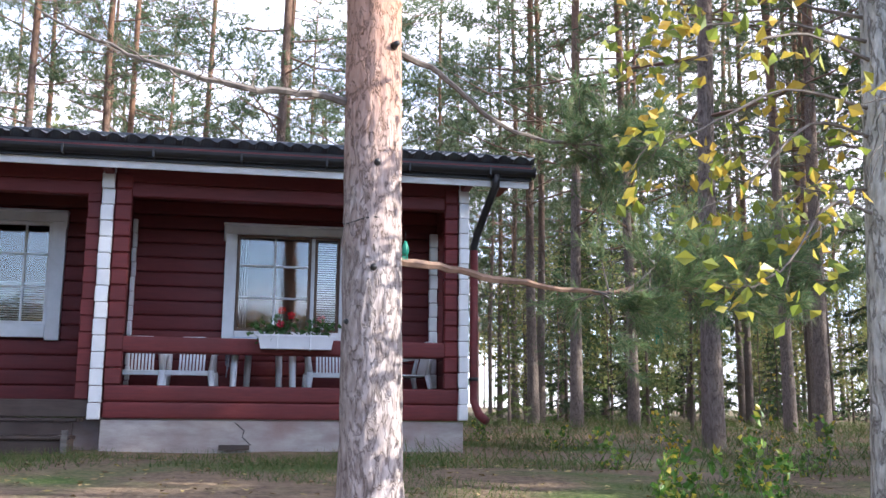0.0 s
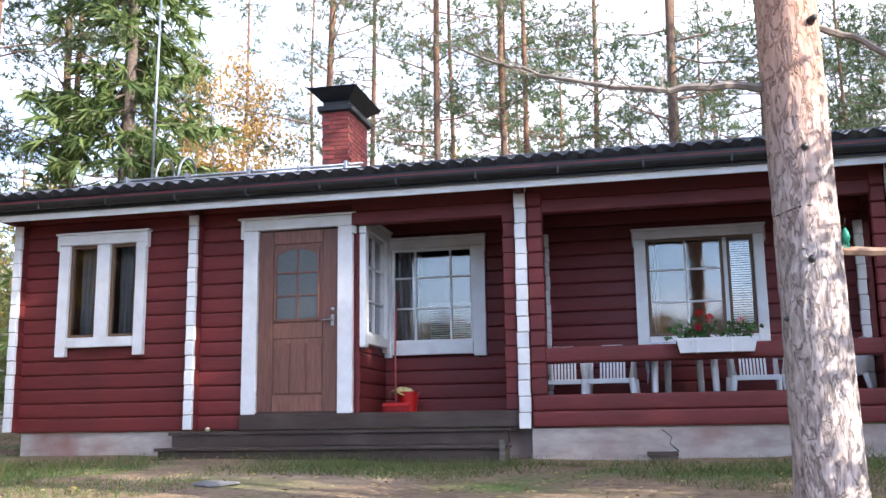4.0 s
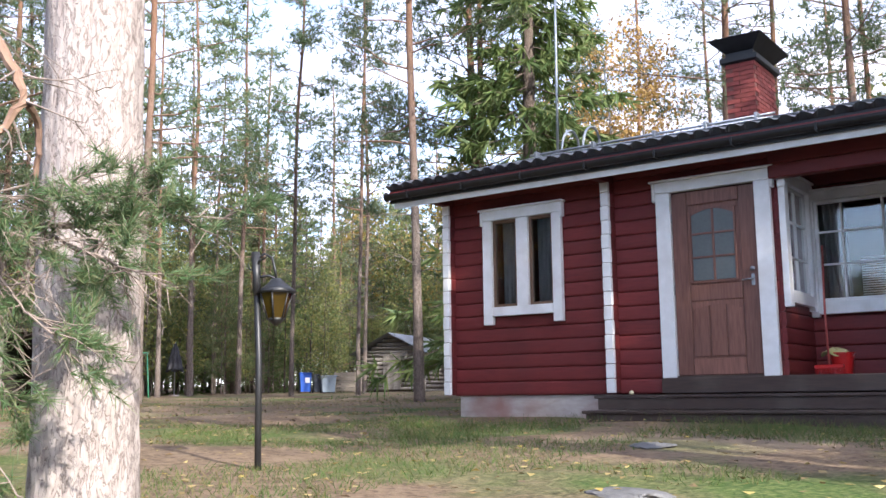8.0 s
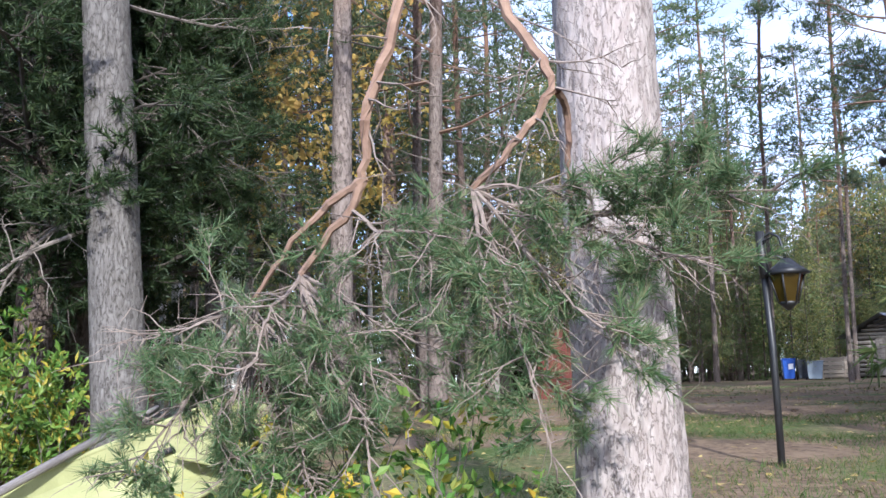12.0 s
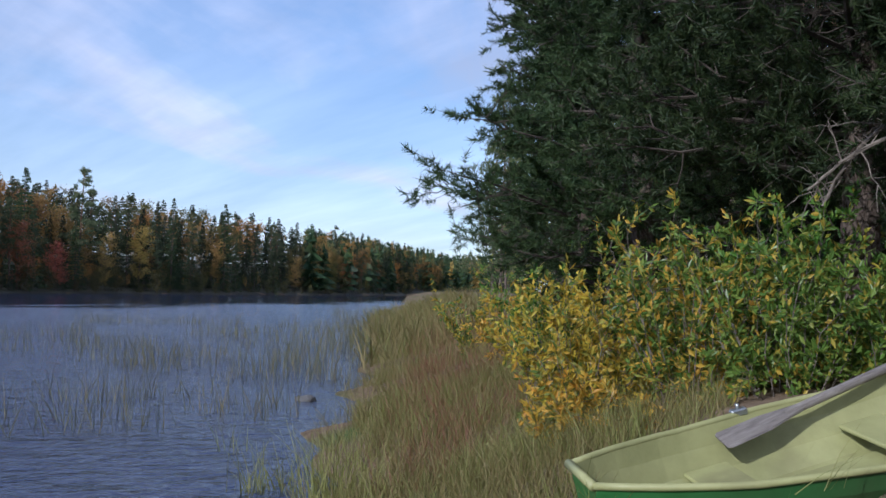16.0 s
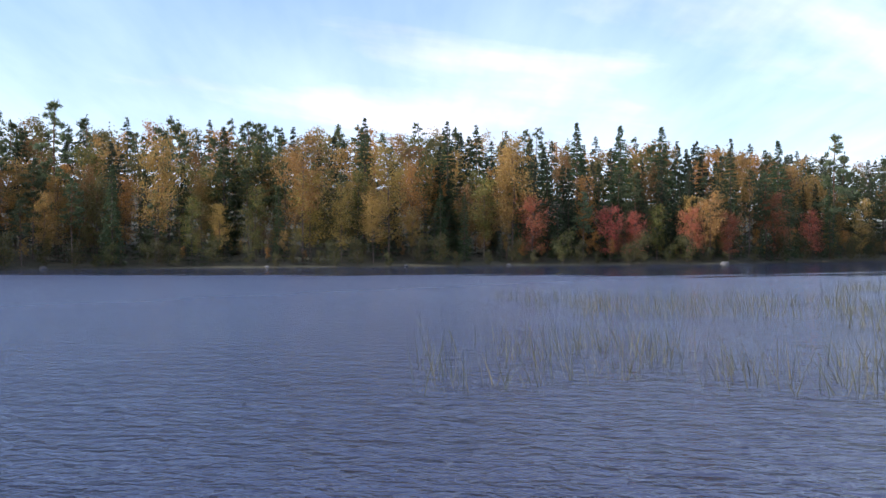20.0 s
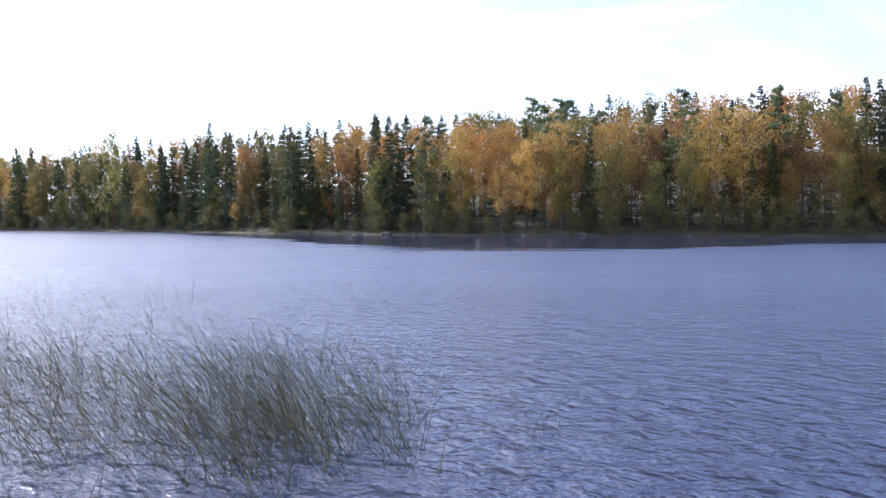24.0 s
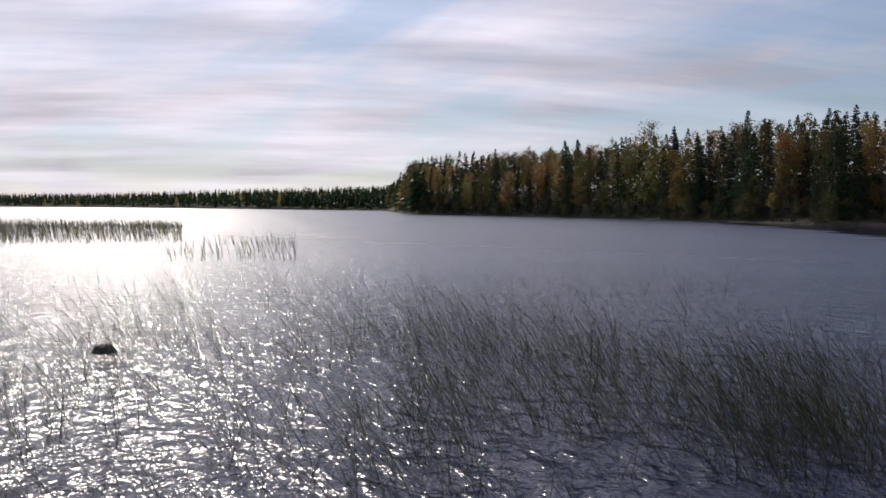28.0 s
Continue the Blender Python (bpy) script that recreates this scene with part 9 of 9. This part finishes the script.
sec = [(0.0, 0.055, 0.006), (0.02, 0.072, 0.009), (0.30, 0.066, 0.013), (0.48, 0.040, 0.02), (0.58, 0.026, 0.024)]
rr = [[bm.verts.new((x, w * math.cos(a), t * math.sin(a))) for a in np.linspace(0, 2 * math.pi, 13)[:-1]] for x, w, t in sec]
for a, b_ in zip(rr, rr[1:]):
    for k in range(12):
        bm.faces.new((a[k], a[(k + 1) % 12], b_[(k + 1) % 12], b_[k]))
bm.faces.new(rr[0][::-1])
bm.faces.new(rr[-1])
part("blade", bm, M_OAR, oar, "flat worn blade")
part("grip", tube_mesh("grip", [(2.1, 0.0, 0.016), (2.24, 0.0, 0.016)], 0.017, M_OAR, 8), M_OAR, oar)

# green feeders on the pine bough
M_GREENNET = surface("green_net", (0.005, 0.16, 0.10), (0.01, 0.24, 0.15), 30, 0.5, 0.4)
for x, y, z, sc in ((2.50, 5.62, 2.30, 0.75), (3.3, 6.0, 2.52, 0.65), (0.80, 4.70, 2.58, 0.5)):
    f = thing("bird_feeder", "small green net feeder hanging from the pine", "feeder", "green feeders in the pine", at=(x, y, z))
    f.scale = (sc, sc, sc)
    part("net", tube_mesh("net", [(0, 0, 0.07), (0, 0, 0.03), (0.004, 0, -0.02), (0, 0, -0.06), (0, 0, -0.075)], [0.008, 0.026, 0.036, 0.030, 0.012], M_GREENNET, 10), M_GREENNET, f)
    for dx in (-0.02, 0.0, 0.022):
        part("ribbon", box(dx - 0.006, dx + 0.006, -0.003, 0.003, -0.12, -0.05), M_GREENNET, f)
    part("cord", tube_mesh("cord", [(0, 0, 0.07), (0.004, 0, 0.16)], 0.002, M_BLACK, 4), M_BLACK, f)

# stones
M_STONE = surface("grey_stone", (0.07, 0.068, 0.066), (0.16, 0.155, 0.15), 4, 0.85, 0.5, fine=40, dist=0.02, vary=0.2)


def stone(label, x, y, z, sx_, sy_, sz_, group, seed):
    bm = bmesh.new()
    bmesh.ops.create_icosphere(bm, subdivisions=3, radius=1)
    for v in bm.verts:
        n_ = noise.noise(v.co * 1.3 + Vector((seed * 3.1, 0, 0))) * 0.35
        v.co = Vector((v.co.x * sx_, v.co.y * sy_, v.co.z * sz_)) * (1 + n_)
    return solo("stone", bm, M_STONE, label, "stone", group, m=pose(x, y, z, 0, 0, seed * 40))


stone("dark stone breaking the water surface", *polar(114.9, 16.3), -0.04, 0.26, 0.18, 0.12, "stones in the river", 1)
stone("dark stone among the rushes", *polar(251.8, 12.4), 0.0, 0.14, 0.12, 0.09, "stones in the river", 2)
for k, (az, d) in enumerate(((205.5, -0.5), (197.4, -0.6), (198.6, 0.3), (133.8, -0.4), (203.8, 0.4), (194, 0.2), (152, 0.1), (160, -0.2), (188, 0.1), (207, 0.0), (172, -0.3), (146, 0.3))):
    r = float(bank_d(az)) + d
    s_ = rng.uniform(0.18, 0.5)
    stone("pale boulder at the far waterline", *polar(az, r), 0.08, s_ * 1.4, s_, s_ * 0.7, "boulders on the far waterline", k + 5)
for k, (az, el) in enumerate(((25.8, -3.22), (27.8, -4.85))):
    r = 0.42 / math.tan(radians(-el))
    x, y = polar(az, r)
    stone("flat paving stone set in the yard", x, y, gz(x, y) - 0.012, 0.26, 0.17, 0.03, "flat stones in the yard", k + 30)

# small ball on the top step
bm = bmesh.new()
bmesh.ops.create_uvsphere(bm, u_segments=16, v_segments=10, radius=0.03)
for v in bm.verts:
    v.co.z *= 0.92
    v.co.x *= 1.0 + 0.06 * math.sin(9 * v.co.y * 30)
solo("ball", bm, surface("pale_yellow_rubber", (0.55, 0.50, 0.30), (0.68, 0.62, 0.40), 20, 0.6, 0.2), "small pale yellow ball on the top step", "ball", m=pose(-5.27, 10.70, 1.763))

# folded parasol and green swing frame at the edge of the wood
ux, uy = polar(51.5, 43.0)
um = thing("garden_parasol", "folded dark parasol on a pale pole", "parasol", at=(ux, uy, gz(ux, uy)))
part("pole", tube_mesh("pole", [(0, 0, -0.15), (0, 0, 2.25)], 0.024, M_STEEL, 8), M_STEEL, um)
cloth = surface("dark_canvas", (0.018, 0.018, 0.024), (0.04, 0.038, 0.045), 10, 0.9, 0.3)
V, F = [], []
for k, (r, z) in enumerate(((0.03, 2.2), (0.10, 2.0), (0.19, 1.6), (0.27, 1.2), (0.31, 1.05))):
    V += [(r * (1 + 0.22 * math.cos(8 * a)) * math.cos(a), r * (1 + 0.22 * math.cos(8 * a)) * math.sin(a), z + 0.05 * math.cos(4 * a) * (k == 4)) for a in np.linspace(0, 2 * math.pi, 33)[:-1]]
for k in range(4):
    F += [(k * 32 + j, k * 32 + (j + 1) % 32, (k + 1) * 32 + (j + 1) % 32, (k + 1) * 32 + j) for j in range(32)]
can = part("canopy", mesh_of("canopy", V, F, cloth, True), cloth, um, "folded dark canvas")
md = can.modifiers.new("thick", "SOLIDIFY")
md.thickness = 0.006
part("foot", tube_mesh("foot", [(0, 0, -0.02), (0, 0, 0.07)], [0.24, 0.20], M_CONC, 16), M_CONC, um, "round concrete foot")
wx0, wy0 = polar(54.2, 41.0)
sw = thing("swing_frame", "green tubular swing frame at the wood's edge", "swing", at=(wx0, wy0, gz(wx0, wy0)))
sw.rotation_euler = (0, 0, radians(54))
M_GREENTUBE = surface("green_tube_paint", (0.03, 0.14, 0.08), (0.05, 0.19, 0.11), 6, 0.4, 0.1)
for sx in (-1, 1):
    for sy in (-1, 1):
        part("leg", tube_mesh("leg", [(sx * 0.95, sy * 0.6, -0.1), (sx * 0.85, 0, 1.75)], 0.025, M_GREENTUBE, 8), M_GREENTUBE, sw)
part("beam", tube_mesh("beam", [(-0.92, 0, 1.76), (0.92, 0, 1.76)], 0.028, M_GREENTUBE, 8), M_GREENTUBE, sw)
for sx in (-1, 1):
    part("rope", tube_mesh("rope", [(sx * 0.24, 0, 1.74), (sx * 0.22, 0, 0.46)], 0.008, M_STEEL, 5), M_STEEL, sw)
part("seat", box(-0.26, 0.26, -0.10, 0.10, 0.43, 0.46, 0.008), M_GREYWOOD, sw, "grey plank seat")
